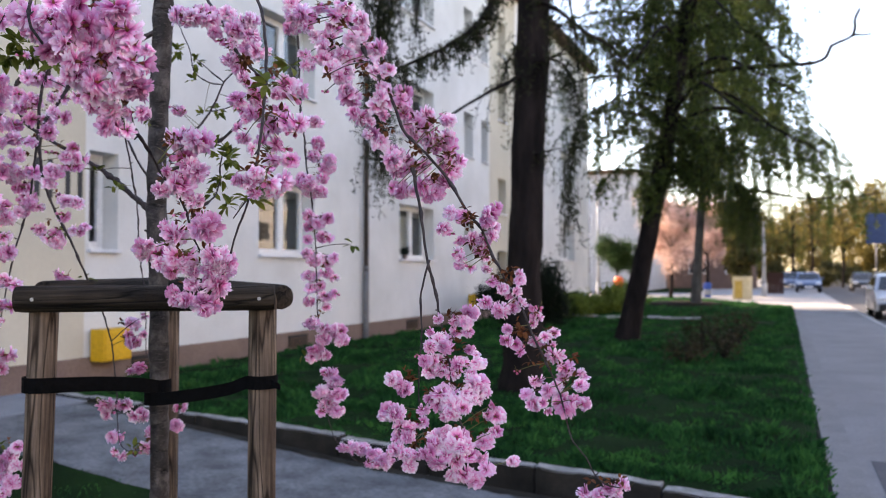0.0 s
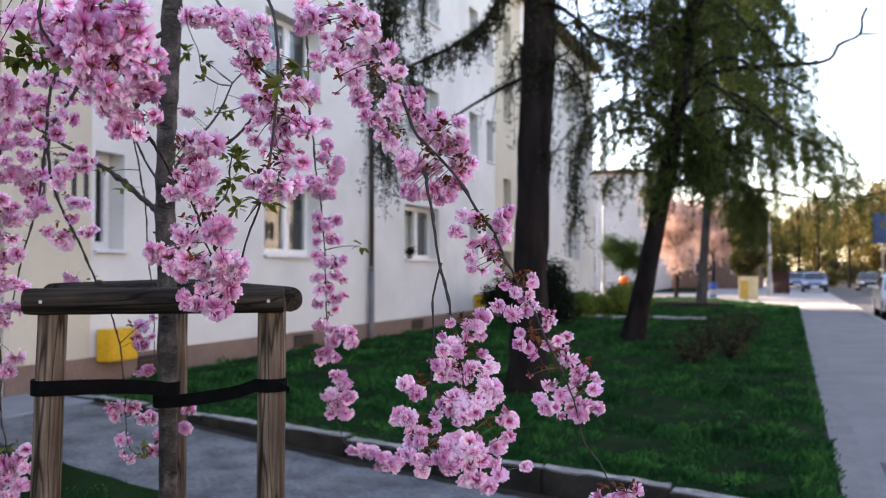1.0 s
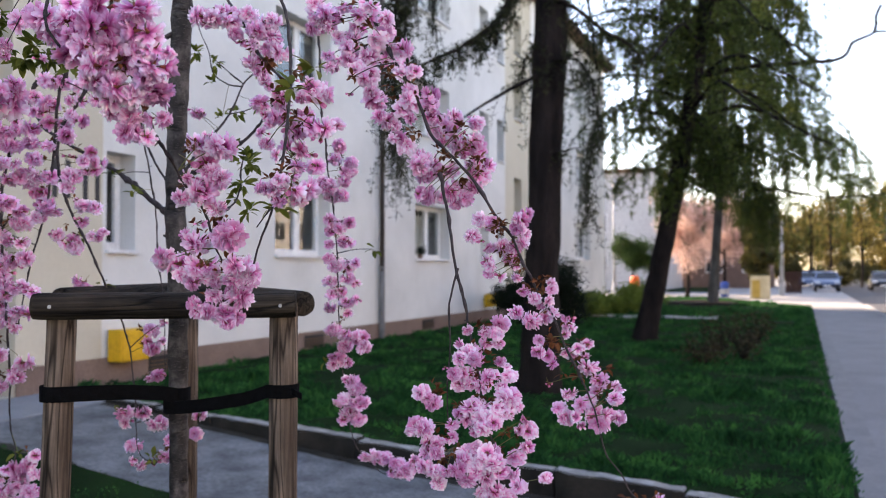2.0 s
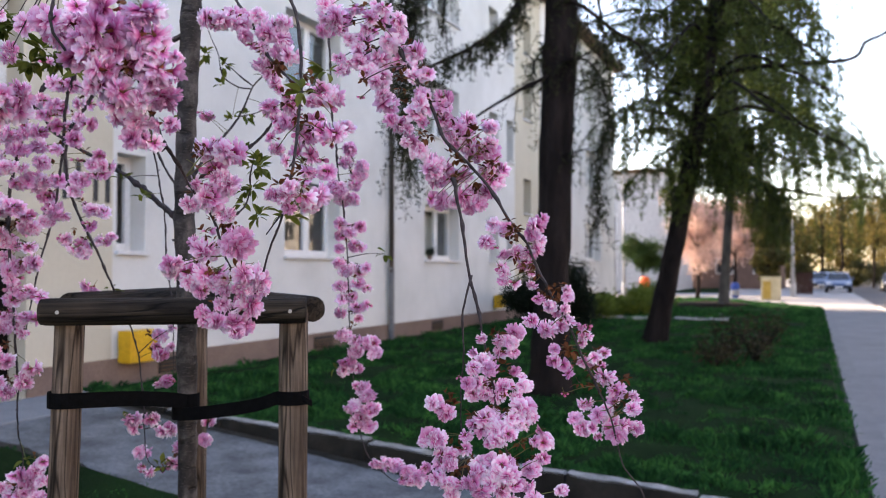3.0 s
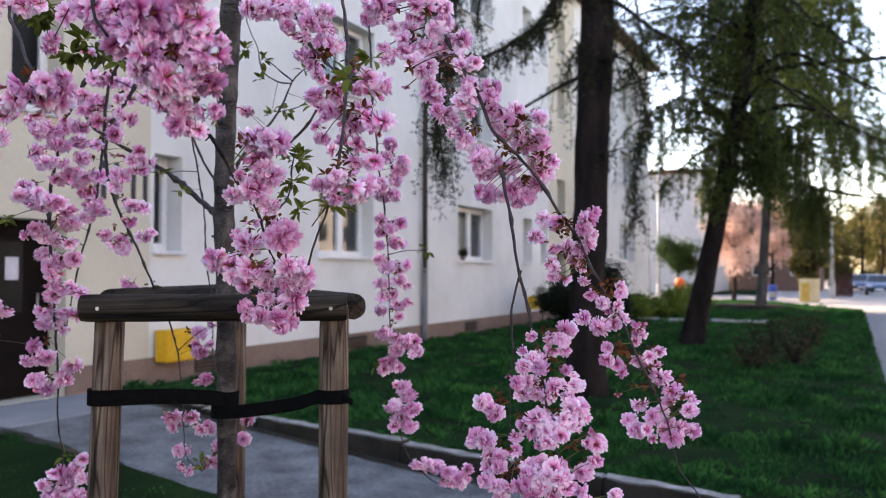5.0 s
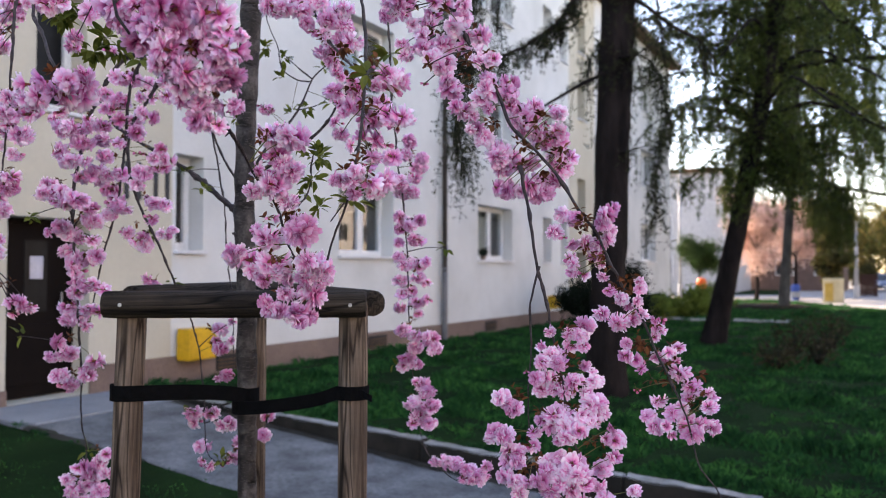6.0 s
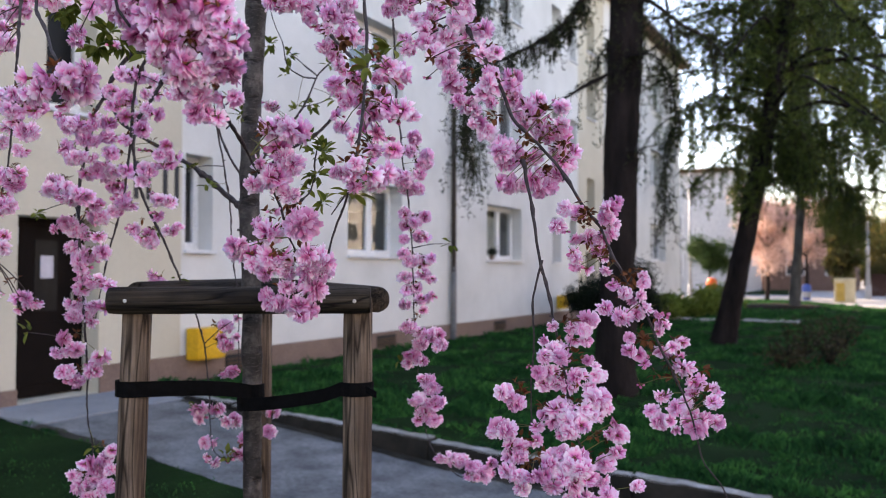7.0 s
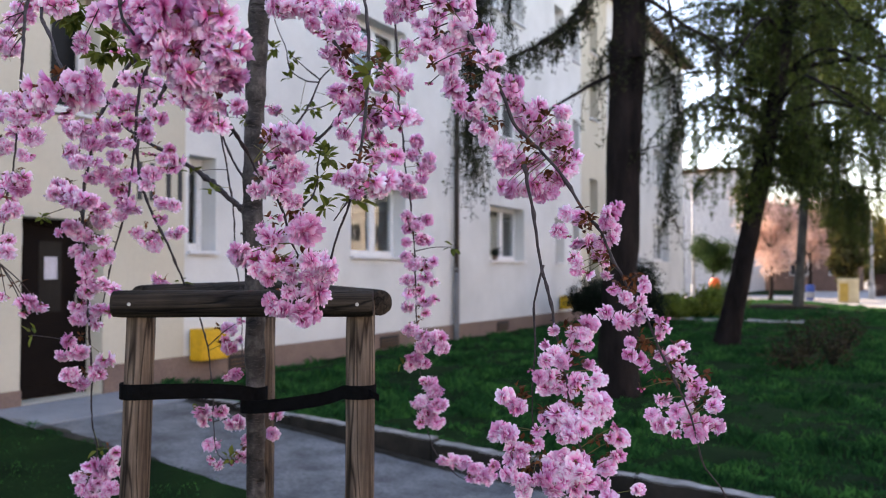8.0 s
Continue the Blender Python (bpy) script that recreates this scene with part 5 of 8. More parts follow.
blossoms(bough_b, (-0.466, 1.496, 1.102), 0.002, 0.001, 4, 0.51, 0.55)
blossoms(bough_b, (-0.563, 1.445, 1.263), 0.004, 0.001, 4, 0.66, 0.12)
blossoms(bough_b, (-0.594, 1.437, 1.285), 0.002, 0.001, 3, 0.68, 0.12)
bough_c = bough("branch", [(-0.620, 1.469, 1.470), (-0.631, 1.455, 1.408), (-0.629, 1.451, 1.338), (-0.632, 1.443, 1.263), (-0.630, 1.439, 1.208), (-0.618, 1.436, 1.154)], 0.0022, 0.0011)
blossoms(bough_c, (-0.605, 1.414, 1.287), 0.002, 0.001, 4, 0.62, 0.10)
blossoms(bough_c, (-0.634, 1.438, 1.294), 0.002, 0.001, 3, 0.50, 0.55)
blossoms(bough_c, (-0.654, 1.383, 1.256), 0.002, 0.001, 3, 0.72, 0.10)
blossoms(bough_c, (-0.638, 1.391, 1.238), 0.002, 0.001, 3, 0.67, 0.10)
blossoms(bough_c, (-0.643, 1.389, 1.247), 0.002, 0.001, 4, 0.61, 0.10)
blossoms(bough_c, (-0.661, 1.383, 1.202), 0.003, 0.001, 3, 0.82, 0.10)
blossoms(bough_c, (-0.648, 1.376, 1.195), 0.002, 0.001, 3, 0.76, 0.10)
blossoms(bough_c, (-0.669, 1.379, 1.191), 0.002, 0.001, 4, 0.52, 0.10)
blossoms(bough_c, (-0.645, 1.390, 1.170), 0.002, 0.001, 3, 0.77, 0.10)
blossoms(bough_c, (-0.627, 1.396, 1.168), 0.002, 0.001, 3, 0.71, 0.10)
blossoms(bough_c, (-0.610, 1.404, 1.177), 0.002, 0.001, 4, 0.53, 0.55)
blossoms(bough_c, (-0.646, 1.394, 1.151), 0.002, 0.001, 3, 0.77, 0.10)
blossoms(bough_c, (-0.626, 1.382, 1.155), 0.002, 0.001, 4, 0.56, 0.10)
blossoms(bough_c, (-0.640, 1.368, 1.134), 0.002, 0.001, 3, 0.66, 0.10)
blossoms(bough_c, (-0.626, 1.368, 1.127), 0.002, 0.001, 4, 0.60, 0.10)
blossoms(bough_c, (-0.585, 1.427, 1.150), 0.004, 0.001, 3, 0.87, 0.10)
blossoms(bough_c, (-0.586, 1.404, 1.141), 0.002, 0.001, 3, 0.71, 0.10)
blossoms(bough_c, (-0.567, 1.419, 1.162), 0.002, 0.001, 4, 0.56, 0.10)
blossoms(bough_c, (-0.544, 1.422, 1.155), 0.003, 0.001, 3, 0.81, 0.10)
blossoms(bough_c, (-0.552, 1.416, 1.142), 0.002, 0.001, 3, 0.76, 0.10)
blossoms(bough_c, (-0.533, 1.416, 1.139), 0.002, 0.001, 3, 0.76, 0.10)
blossoms(bough_c, (-0.530, 1.437, 1.117), 0.002, 0.001, 3, 0.66, 0.10)
blossoms(bough_c, (-0.567, 1.419, 1.121), 0.003, 0.001, 3, 0.81, 0.10)
blossoms(bough_c, (-0.588, 1.384, 1.127), 0.002, 0.001, 3, 0.70, 0.10)
blossoms(bough_c, (-0.605, 1.377, 1.127), 0.002, 0.001, 4, 0.55, 0.10)
blossoms(bough_c, (-0.577, 1.405, 1.110), 0.004, 0.001, 3, 0.75, 0.10)
blossoms(bough_c, (-0.550, 1.425, 1.110), 0.002, 0.001, 3, 0.71, 0.10)
blossoms(bough_c, (-0.539, 1.434, 1.084), 0.004, 0.001, 3, 0.86, 0.10)
blossoms(bough_c, (-0.520, 1.451, 1.073), 0.004, 0.001, 3, 0.76, 0.10)
blossoms(bough_c, (-0.504, 1.461, 1.091), 0.002, 0.001, 3, 0.67, 0.10)
blossoms(bough_c, (-0.562, 1.430, 1.083), 0.002, 0.001, 4, 0.61, 0.10)
blossoms(bough_c, (-0.628, 1.399, 1.101), 0.002, 0.001, 3, 0.67, 0.10)
bough_d = bough("branch", [(-1.567, 1.833, 2.663), (-1.318, 1.583, 2.542), (-1.080, 1.377, 2.242), (-0.913, 1.246, 2.013), (-0.821, 1.184, 1.912), (-0.790, 1.168, 1.859), (-0.767, 1.148, 1.775), (-0.752, 1.113, 1.693), (-0.746, 1.085, 1.625), (-0.775, 1.105, 1.561), (-0.807, 1.124, 1.519), (-0.829, 1.136, 1.478), (-0.848, 1.139, 1.436)], 0.007, 0.0015)
blossoms(bough_d, (-0.765, 1.071, 1.587), 0.002, 0.001, 3, 0.52, 0.26)
blossoms(bough_d, (-0.750, 1.083, 1.585), 0.002, 0.001, 3, 0.73, 0.26)
blossoms(bough_d, (-0.735, 1.074, 1.598), 0.002, 0.001, 3, 0.50, 0.26)
blossoms(bough_d, (-0.727, 1.089, 1.585), 0.002, 0.001, 2, 0.86, 0.26)
blossoms(bough_d, (-0.724, 1.114, 1.587), 0.003, 0.002, 3, 1.00, 0.26)
blossoms(bough_d, (-0.731, 1.111, 1.572), 0.003, 0.001, 3, 0.55, 0.26)
blossoms(bough_d, (-0.746, 1.083, 1.570), 0.002, 0.001, 3, 0.60, 0.26)
blossoms(bough_d, (-0.734, 1.093, 1.601), 0.002, 0.001, 2, 0.50, 0.55)
blossoms(bough_d, (-0.771, 1.144, 1.686), 0.003, 0.001, 2, 0.86, 0.26)
blossoms(bough_d, (-0.745, 1.140, 1.680), 0.002, 0.001, 2, 0.81, 0.26)
blossoms(bough_d, (-0.725, 1.146, 1.687), 0.002, 0.001, 2, 0.90, 0.26)
blossoms(bough_d, (-0.716, 1.138, 1.665), 0.002, 0.001, 2, 0.89, 0.26)
blossoms(bough_d, (-0.714, 1.150, 1.683), 0.002, 0.001, 2, 0.85, 0.26)
blossoms(bough_d, (-0.766, 1.152, 1.654), 0.004, 0.001, 2, 0.83, 0.26)
blossoms(bough_d, (-0.755, 1.181, 1.649), 0.002, 0.001, 2, 0.89, 0.26)
blossoms(bough_d, (-0.730, 1.154, 1.628), 0.002, 0.001, 3, 0.72, 0.26)
blossoms(bough_d, (-0.748, 1.137, 1.627), 0.002, 0.001, 3, 0.63, 0.26)
blossoms(bough_d, (-0.736, 1.104, 1.610), 0.002, 0.001, 2, 0.50, 0.55)
blossoms(bough_d, (-0.811, 1.139, 1.680), 0.002, 0.001, 2, 0.50, 0.55)
blossoms(bough_d, (-0.811, 1.145, 1.664), 0.002, 0.001, 3, 0.51, 0.26)
blossoms(bough_d, (-0.769, 1.112, 1.641), 0.002, 0.001, 1, 0.50, 0.55)
blossoms(bough_d, (-0.821, 1.145, 1.728), 0.002, 0.001, 3, 0.70, 0.26)
blossoms(bough_d, (-0.801, 1.174, 1.736), 0.002, 0.001, 3, 0.75, 0.26)
blossoms(bough_d, (-0.796, 1.152, 1.744), 0.002, 0.001, 3, 0.50, 0.55)
blossoms(bough_d, (-0.791, 1.144, 1.704), 0.002, 0.001, 3, 0.64, 0.26)
blossoms(bough_d, (-0.778, 1.154, 1.713), 0.002, 0.001, 3, 0.55, 0.26)
blossoms(bough_d, (-0.814, 1.142, 1.710), 0.002, 0.001, 2, 0.50, 0.55)
blossoms(bough_d, (-0.763, 1.146, 1.760), 0.002, 0.001, 2, 0.50, 0.55)
blossoms(bough_d, (-0.764, 1.194, 1.758), 0.003, 0.001, 3, 0.79, 0.26)
blossoms(bough_d, (-0.758, 1.201, 1.737), 0.005, 0.001, 2, 1.00, 0.26)
blossoms(bough_d, (-0.756, 1.215, 1.753), 0.002, 0.001, 3, 0.81, 0.26)
blossoms(bough_d, (-0.774, 1.187, 1.740), 0.002, 0.001, 3, 0.57, 0.26)
blossoms(bough_d, (-0.806, 1.145, 1.697), 0.002, 0.001, 1, 0.50, 0.55)
blossoms(bough_d, (-0.747, 1.158, 1.707), 0.002, 0.001, 3, 0.59, 0.26)
bough_e = bough("branch", [(-1.569, 1.836, 2.528), (-1.342, 1.636, 2.233), (-1.175, 1.503, 2.060), (-1.075, 1.445, 1.957), (-1.016, 1.422, 1.885), (-0.962, 1.395, 1.841), (-0.908, 1.367, 1.803)], 0.006, 0.002)
blossoms(bough_e, (-1.032, 1.434, 1.941), 0.007, 0.002, 3, 0.98, 0.20)
blossoms(bough_e, (-1.024, 1.450, 1.961), 0.004, 0.002, 3, 0.89, 0.20)
blossoms(bough_e, (-1.010, 1.449, 1.931), 0.004, 0.002, 3, 0.88, 0.20)
blossoms(bough_e, (-1.017, 1.449, 1.905), 0.002, 0.002, 3, 0.78, 0.20)
blossoms(bough_e, (-0.994, 1.453, 1.898), 0.002, 0.002, 3, 0.98, 0.20)
blossoms(bough_e, (-1.041, 1.419, 1.911), 0.002, 0.003, 3, 0.70, 0.20)
blossoms(bough_e, (-1.044, 1.423, 1.880), 0.003, 0.002, 3, 0.71, 0.20)
blossoms(bough_e, (-1.025, 1.434, 1.886), 0.002, 0.002, 3, 0.77, 0.20)
blossoms(bough_e, (-1.029, 1.439, 1.861), 0.002, 0.002, 3, 0.60, 0.20)
blossoms(bough_e, (-1.019, 1.435, 1.843), 0.002, 0.002, 3, 0.65, 0.20)
blossoms(bough_e, (-1.011, 1.433, 1.831), 0.002, 0.002, 3, 0.50, 0.55)
blossoms(bough_e, (-1.133, 1.384, 1.967), 0.007, 0.002, 3, 0.98, 0.20)
blossoms(bough_e, (-1.106, 1.392, 1.966), 0.003, 0.002, 3, 0.95, 0.20)
blossoms(bough_e, (-1.121, 1.386, 1.955), 0.004, 0.002, 3, 0.63, 0.55)
blossoms(bough_e, (-1.082, 1.413, 1.958), 0.002, 0.002, 3, 0.84, 0.20)
blossoms(bough_e, (-1.072, 1.416, 1.936), 0.002, 0.002, 3, 0.72, 0.20)
blossoms(bough_e, (-1.067, 1.420, 1.920), 0.002, 0.002, 3, 0.50, 0.55)
blossoms(bough_e, (-1.096, 1.449, 1.981), 0.002, 0.002, 3, 0.80, 0.20)
blossoms(bough_e, (-1.142, 1.387, 1.980), 0.002, 0.002, 3, 0.60, 0.20)
blossoms(bough_e, (-1.057, 1.432, 1.976), 0.006, 0.002, 3, 0.93, 0.20)
blossoms(bough_e, (-1.113, 1.427, 1.988), 0.004, 0.002, 3, 0.77, 0.20)
blossoms(bough_e, (-1.002, 1.446, 1.962), 0.003, 0.002, 3, 0.71, 0.20)
bough_f = bough("branch", [(-1.568, 1.834, 2.618), (-1.329, 1.468, 2.425), (-1.090, 1.151, 2.106), (-0.895, 0.921, 1.871), (-0.832, 0.867, 1.759), (-0.839, 0.899, 1.705), (-0.872, 0.961, 1.669), (-0.907, 1.034, 1.641), (-0.919, 1.086, 1.603), (-0.900, 1.108, 1.562), (-0.892, 1.125, 1.508), (-0.883, 1.142, 1.462), (-0.902, 1.157, 1.401)], 0.007, 0.0015)
blossoms(bough_f, (-0.796, 0.856, 1.763), 0.003, 0.002, 2, 1.04, 0.05)
blossoms(bough_f, (-0.838, 0.829, 1.768), 0.005, 0.001, 2, 1.04, 0.05)
blossoms(bough_f, (-0.828, 0.858, 1.778), 0.003, 0.001, 2, 0.79, 0.05)
blossoms(bough_f, (-0.788, 0.871, 1.746), 0.002, 0.001, 2, 0.97, 0.05)
blossoms(bough_f, (-0.836, 0.853, 1.747), 0.007, 0.001, 3, 1.04, 0.05)
blossoms(bough_f, (-0.822, 0.866, 1.737), 0.002, 0.001, 2, 1.02, 0.05)
blossoms(bough_f, (-0.852, 0.830, 1.743), 0.002, 0.001, 2, 1.04, 0.05)
blossoms(bough_f, (-0.845, 0.832, 1.720), 0.003, 0.001, 2, 0.93, 0.05)
blossoms(bough_f, (-0.784, 0.877, 1.724), 0.002, 0.001, 2, 1.04, 0.05)
blossoms(bough_f, (-0.804, 0.875, 1.714), 0.002, 0.001, 2, 0.87, 0.05)
blossoms(bough_f, (-0.853, 0.845, 1.704), 0.005, 0.001, 2, 1.04, 0.05)
blossoms(bough_f, (-0.824, 0.846, 1.695), 0.003, 0.001, 2, 0.98, 0.05)
blossoms(bough_f, (-0.824, 0.869, 1.689), 0.002, 0.001, 2, 0.83, 0.05)
blossoms(bough_f, (-0.802, 0.887, 1.698), 0.002, 0.001, 2, 0.99, 0.05)
blossoms(bough_f, (-0.826, 0.890, 1.694), 0.001, 0.001, 2, 0.72, 0.05)
blossoms(bough_f, (-0.840, 0.854, 1.681), 0.004, 0.001, 2, 0.74, 0.05)
blossoms(bough_f, (-0.860, 0.879, 1.671), 0.003, 0.001, 2, 0.64, 0.05)
blossoms(bough_f, (-0.841, 0.888, 1.666), 0.003, 0.001, 2, 0.64, 0.05)
blossoms(bough_f, (-0.825, 0.909, 1.666), 0.006, 0.001, 2, 0.67, 0.05)
blossoms(bough_f, (-0.846, 0.893, 1.647), 0.003, 0.001, 2, 0.70, 0.05)
blossoms(bough_f, (-0.829, 0.899, 1.641), 0.003, 0.001, 2, 0.56, 0.05)
blossoms(bough_f, (-0.861, 0.894, 1.660), 0.002, 0.001, 2, 0.50, 0.05)
blossoms(bough_f, (-0.805, 0.908, 1.665), 0.001, 0.001, 2, 0.50, 0.55)
blossoms(bough_f, (-0.853, 0.831, 1.704), 0.001, 0.001, 2, 0.69, 0.05)
blossoms(bough_f, (-0.818, 0.862, 1.761), 0.002, 0.001, 2, 0.83, 0.05)
blossoms(bough_f, (-0.805, 0.867, 1.740), 0.003, 0.001, 2, 0.92, 0.05)
blossoms(bough_f, (-0.791, 0.850, 1.790), 0.008, 0.001, 2, 1.04, 0.05)
blossoms(bough_f, (-0.840, 0.848, 1.797), 0.009, 0.001, 2, 1.04, 0.05)
blossoms(bough_f, (-0.766, 0.870, 1.737), 0.001, 0.001, 2, 0.51, 0.05)
blossoms(bough_f, (-0.905, 1.101, 1.664), 0.003, 0.001, 3, 1.04, 0.05)
blossoms(bough_f, (-0.872, 1.108, 1.659), 0.002, 0.002, 3, 0.97, 0.05)
blossoms(bough_f, (-0.895, 1.108, 1.676), 0.002, 0.001, 3, 0.50, 0.55)
blossoms(bough_f, (-0.906, 1.103, 1.635), 0.008, 0.001, 3, 1.08, 0.05)
blossoms(bough_f, (-0.914, 1.093, 1.610), 0.002, 0.001, 3, 0.83, 0.05)
blossoms(bough_f, (-0.888, 1.103, 1.620), 0.002, 0.001, 3, 0.65, 0.05)
blossoms(bough_f, (-0.878, 1.114, 1.610), 0.002, 0.001, 3, 0.92, 0.05)
blossoms(bough_f, (-0.922, 1.084, 1.580), 0.003, 0.001, 3, 0.77, 0.05)
blossoms(bough_f, (-0.895, 1.097, 1.589), 0.002, 0.001, 3, 0.96, 0.05)
blossoms(bough_f, (-0.886, 1.117, 1.565), 0.002, 0.001, 3, 0.70, 0.05)
blossoms(bough_f, (-0.902, 1.099, 1.540), 0.002, 0.001, 2, 0.50, 0.55)
blossoms(bough_f, (-0.936, 1.102, 1.524), 0.002, 0.001, 2, 0.50, 0.55)
blossoms(bough_f, (-0.915, 1.109, 1.511), 0.002, 0.001, 3, 1.02, 0.05)
blossoms(bough_f, (-0.861, 1.112, 1.519), 0.003, 0.001, 3, 1.08, 0.05)
blossoms(bough_f, (-0.857, 1.133, 1.536), 0.002, 0.003, 3, 0.52, 0.55)
blossoms(bough_f, (-0.865, 1.117, 1.533), 0.003, 0.001, 3, 0.68, 0.05)
blossoms(bough_f, (-0.956, 1.084, 1.482), 0.002, 0.001, 3, 0.83, 0.05)
blossoms(bough_f, (-0.938, 1.092, 1.478), 0.002, 0.001, 3, 0.97, 0.05)
blossoms(bough_f, (-0.942, 1.072, 1.490), 0.004, 0.001, 3, 0.61, 0.05)
blossoms(bough_f, (-0.929, 1.095, 1.461), 0.003, 0.001, 3, 0.68, 0.05)
blossoms(bough_f, (-0.903, 1.107, 1.474), 0.003, 0.001, 3, 1.08, 0.05)
blossoms(bough_f, (-0.902, 1.119, 1.461), 0.002, 0.001, 3, 0.93, 0.05)
blossoms(bough_f, (-0.909, 1.096, 1.449), 0.002, 0.001, 3, 0.60, 0.05)
blossoms(bough_f, (-0.890, 1.124, 1.449), 0.002, 0.001, 3, 0.51, 0.05)
blossoms(bough_f, (-0.847, 1.128, 1.474), 0.004, 0.001, 3, 1.00, 0.05)
blossoms(bough_f, (-0.840, 1.138, 1.465), 0.002, 0.001, 3, 0.97, 0.05)
blossoms(bough_f, (-0.856, 1.126, 1.453), 0.002, 0.001, 3, 0.74, 0.05)
blossoms(bough_f, (-0.860, 1.146, 1.427), 0.003, 0.001, 3, 0.97, 0.05)
blossoms(bough_f, (-0.840, 1.146, 1.453), 0.002, 0.001, 3, 0.74, 0.05)
blossoms(bough_f, (-0.876, 1.147, 1.431), 0.002, 0.001, 3, 0.66, 0.05)
blossoms(bough_f, (-0.916, 1.111, 1.415), 0.002, 0.001, 3, 0.67, 0.05)
blossoms(bough_f, (-0.894, 1.123, 1.428), 0.002, 0.001, 3, 0.60, 0.05)
blossoms(bough_f, (-0.913, 1.114, 1.403), 0.002, 0.001, 3, 0.67, 0.05)
blossoms(bough_f, (-0.895, 1.111, 1.403), 0.002, 0.001, 3, 0.60, 0.05)
blossoms(bough_f, (-0.878, 1.129, 1.398), 0.002, 0.001, 3, 0.93, 0.05)
blossoms(bough_f, (-0.867, 1.142, 1.394), 0.002, 0.001, 3, 0.70, 0.05)
blossoms(bough_f, (-0.870, 1.125, 1.386), 0.002, 0.001, 3, 0.55, 0.05)
bough_g = bough("branch", [(-1.568, 1.834, 2.618), (-1.420, 1.531, 2.492), (-1.223, 1.192, 2.163), (-1.042, 0.956, 1.909), (-1.020, 0.913, 1.821), (-1.004, 0.923, 1.782)], 0.006, 0.002)
blossoms(bough_g, (-1.045, 0.942, 1.832), 0.013, 0.001, 3, 1.05, 0.10)
blossoms(bough_g, (-1.087, 0.980, 1.826), 0.008, 0.001, 3, 1.05, 0.10)
blossoms(bough_g, (-1.010, 0.945, 1.782), 0.005, 0.002, 3, 1.05, 0.10)
blossoms(bough_g, (-0.977, 0.932, 1.796), 0.002, 0.001, 2, 0.98, 0.10)
blossoms(bough_g, (-1.286, 1.100, 1.897), 0.005, 0.001, 3, 1.05, 0.10)
blossoms(bough_g, (-1.328, 1.047, 1.904), 0.008, 0.001, 3, 0.89, 0.10)
blossoms(bough_g, (-1.307, 1.057, 1.907), 0.005, 0.001, 3, 0.69, 0.10)
blossoms(bough_g, (-0.992, 0.927, 1.819), 0.004, 0.001, 2, 0.84, 0.10)
blossoms(bough_g, (-1.285, 1.134, 1.842), 0.004, 0.001, 3, 0.64, 0.55)
blossoms(bough_g, (-1.309, 1.081, 1.838), 0.002, 0.001, 3, 0.51, 0.55)
blossoms(bough_g, (-1.306, 1.084, 1.855), 0.002, 0.001, 3, 0.68, 0.10)
blossoms(bough_g, (-1.166, 1.019, 1.872), 0.002, 0.001, 3, 0.76, 0.10)
blossoms(bough_g, (-0.998, 0.947, 1.847), 0.007, 0.001, 2, 0.94, 0.10)
bough_h = bough("branch", [(-1.570, 1.837, 2.469), (-1.549, 1.577, 2.466), (-1.484, 1.280, 2.223), (-1.402, 1.103, 2.043), (-1.345, 1.024, 1.901), (-1.285, 1.001, 1.835), (-1.207, 0.964, 1.773), (-1.200, 0.992, 1.739), (-1.343, 1.142, 1.743)], 0.006, 0.0018)
blossoms(bough_h, (-1.183, 0.946, 1.738), 0.012, 0.001, 3, 1.10, 0.14)
blossoms(bough_h, (-1.154, 0.956, 1.738), 0.006, 0.001, 3, 1.10, 0.14)
blossoms(bough_h, (-1.179, 0.948, 1.722), 0.010, 0.001, 3, 1.10, 0.14)
blossoms(bough_h, (-1.179, 0.981, 1.724), 0.004, 0.001, 2, 1.10, 0.14)
blossoms(bough_h, (-1.195, 0.937, 1.717), 0.002, 0.001, 2, 0.95, 0.14)
blossoms(bough_h, (-1.136, 0.960, 1.749), 0.002, 0.001, 3, 0.63, 0.14)
blossoms(bough_h, (-1.193, 0.964, 1.699), 0.003, 0.001, 3, 0.57, 0.14)
blossoms(bough_h, (-1.208, 0.925, 1.733), 0.003, 0.001, 2, 1.01, 0.14)
blossoms(bough_h, (-1.221, 0.930, 1.714), 0.002, 0.001, 2, 0.82, 0.14)
bough("branch", [(-1.614, 1.873, 1.617), (-1.649, 1.877, 1.629), (-1.744, 1.871, 1.699), (-1.877, 1.856, 1.778), (-1.951, 1.838, 1.815), (-1.993, 1.815, 1.847), (-2.026, 1.798, 1.877), (-2.063, 1.776, 1.946), (-2.050, 1.726, 1.986)], 0.009, 0.003)
bough_j = bough("branch", [(-1.583, 1.852, 2.113), (-1.648, 1.764, 2.047), (-1.740, 1.718, 1.996), (-1.774, 1.677, 2.013), (-1.837, 1.666, 2.018), (-1.877, 1.647, 1.974), (-1.907, 1.633, 1.908), (-1.930, 1.623, 1.856), (-1.944, 1.618, 1.776), (-1.945, 1.598, 1.671), (-1.920, 1.581, 1.539), (-1.910, 1.590, 1.424), (-1.907, 1.594, 1.338), (-1.949, 1.632, 1.219), (-1.989, 1.672, 1.063), (-2.017, 1.717, 0.963), (-2.032, 1.713, 0.840)], 0.008, 0.0012)
blossoms(bough_j, (-1.931, 1.567, 1.820), 0.016, 0.008, 8, 1.00, 0.24)
blossoms(bough_j, (-1.910, 1.595, 1.826), 0.014, 0.008, 7, 1.00, 0.24)
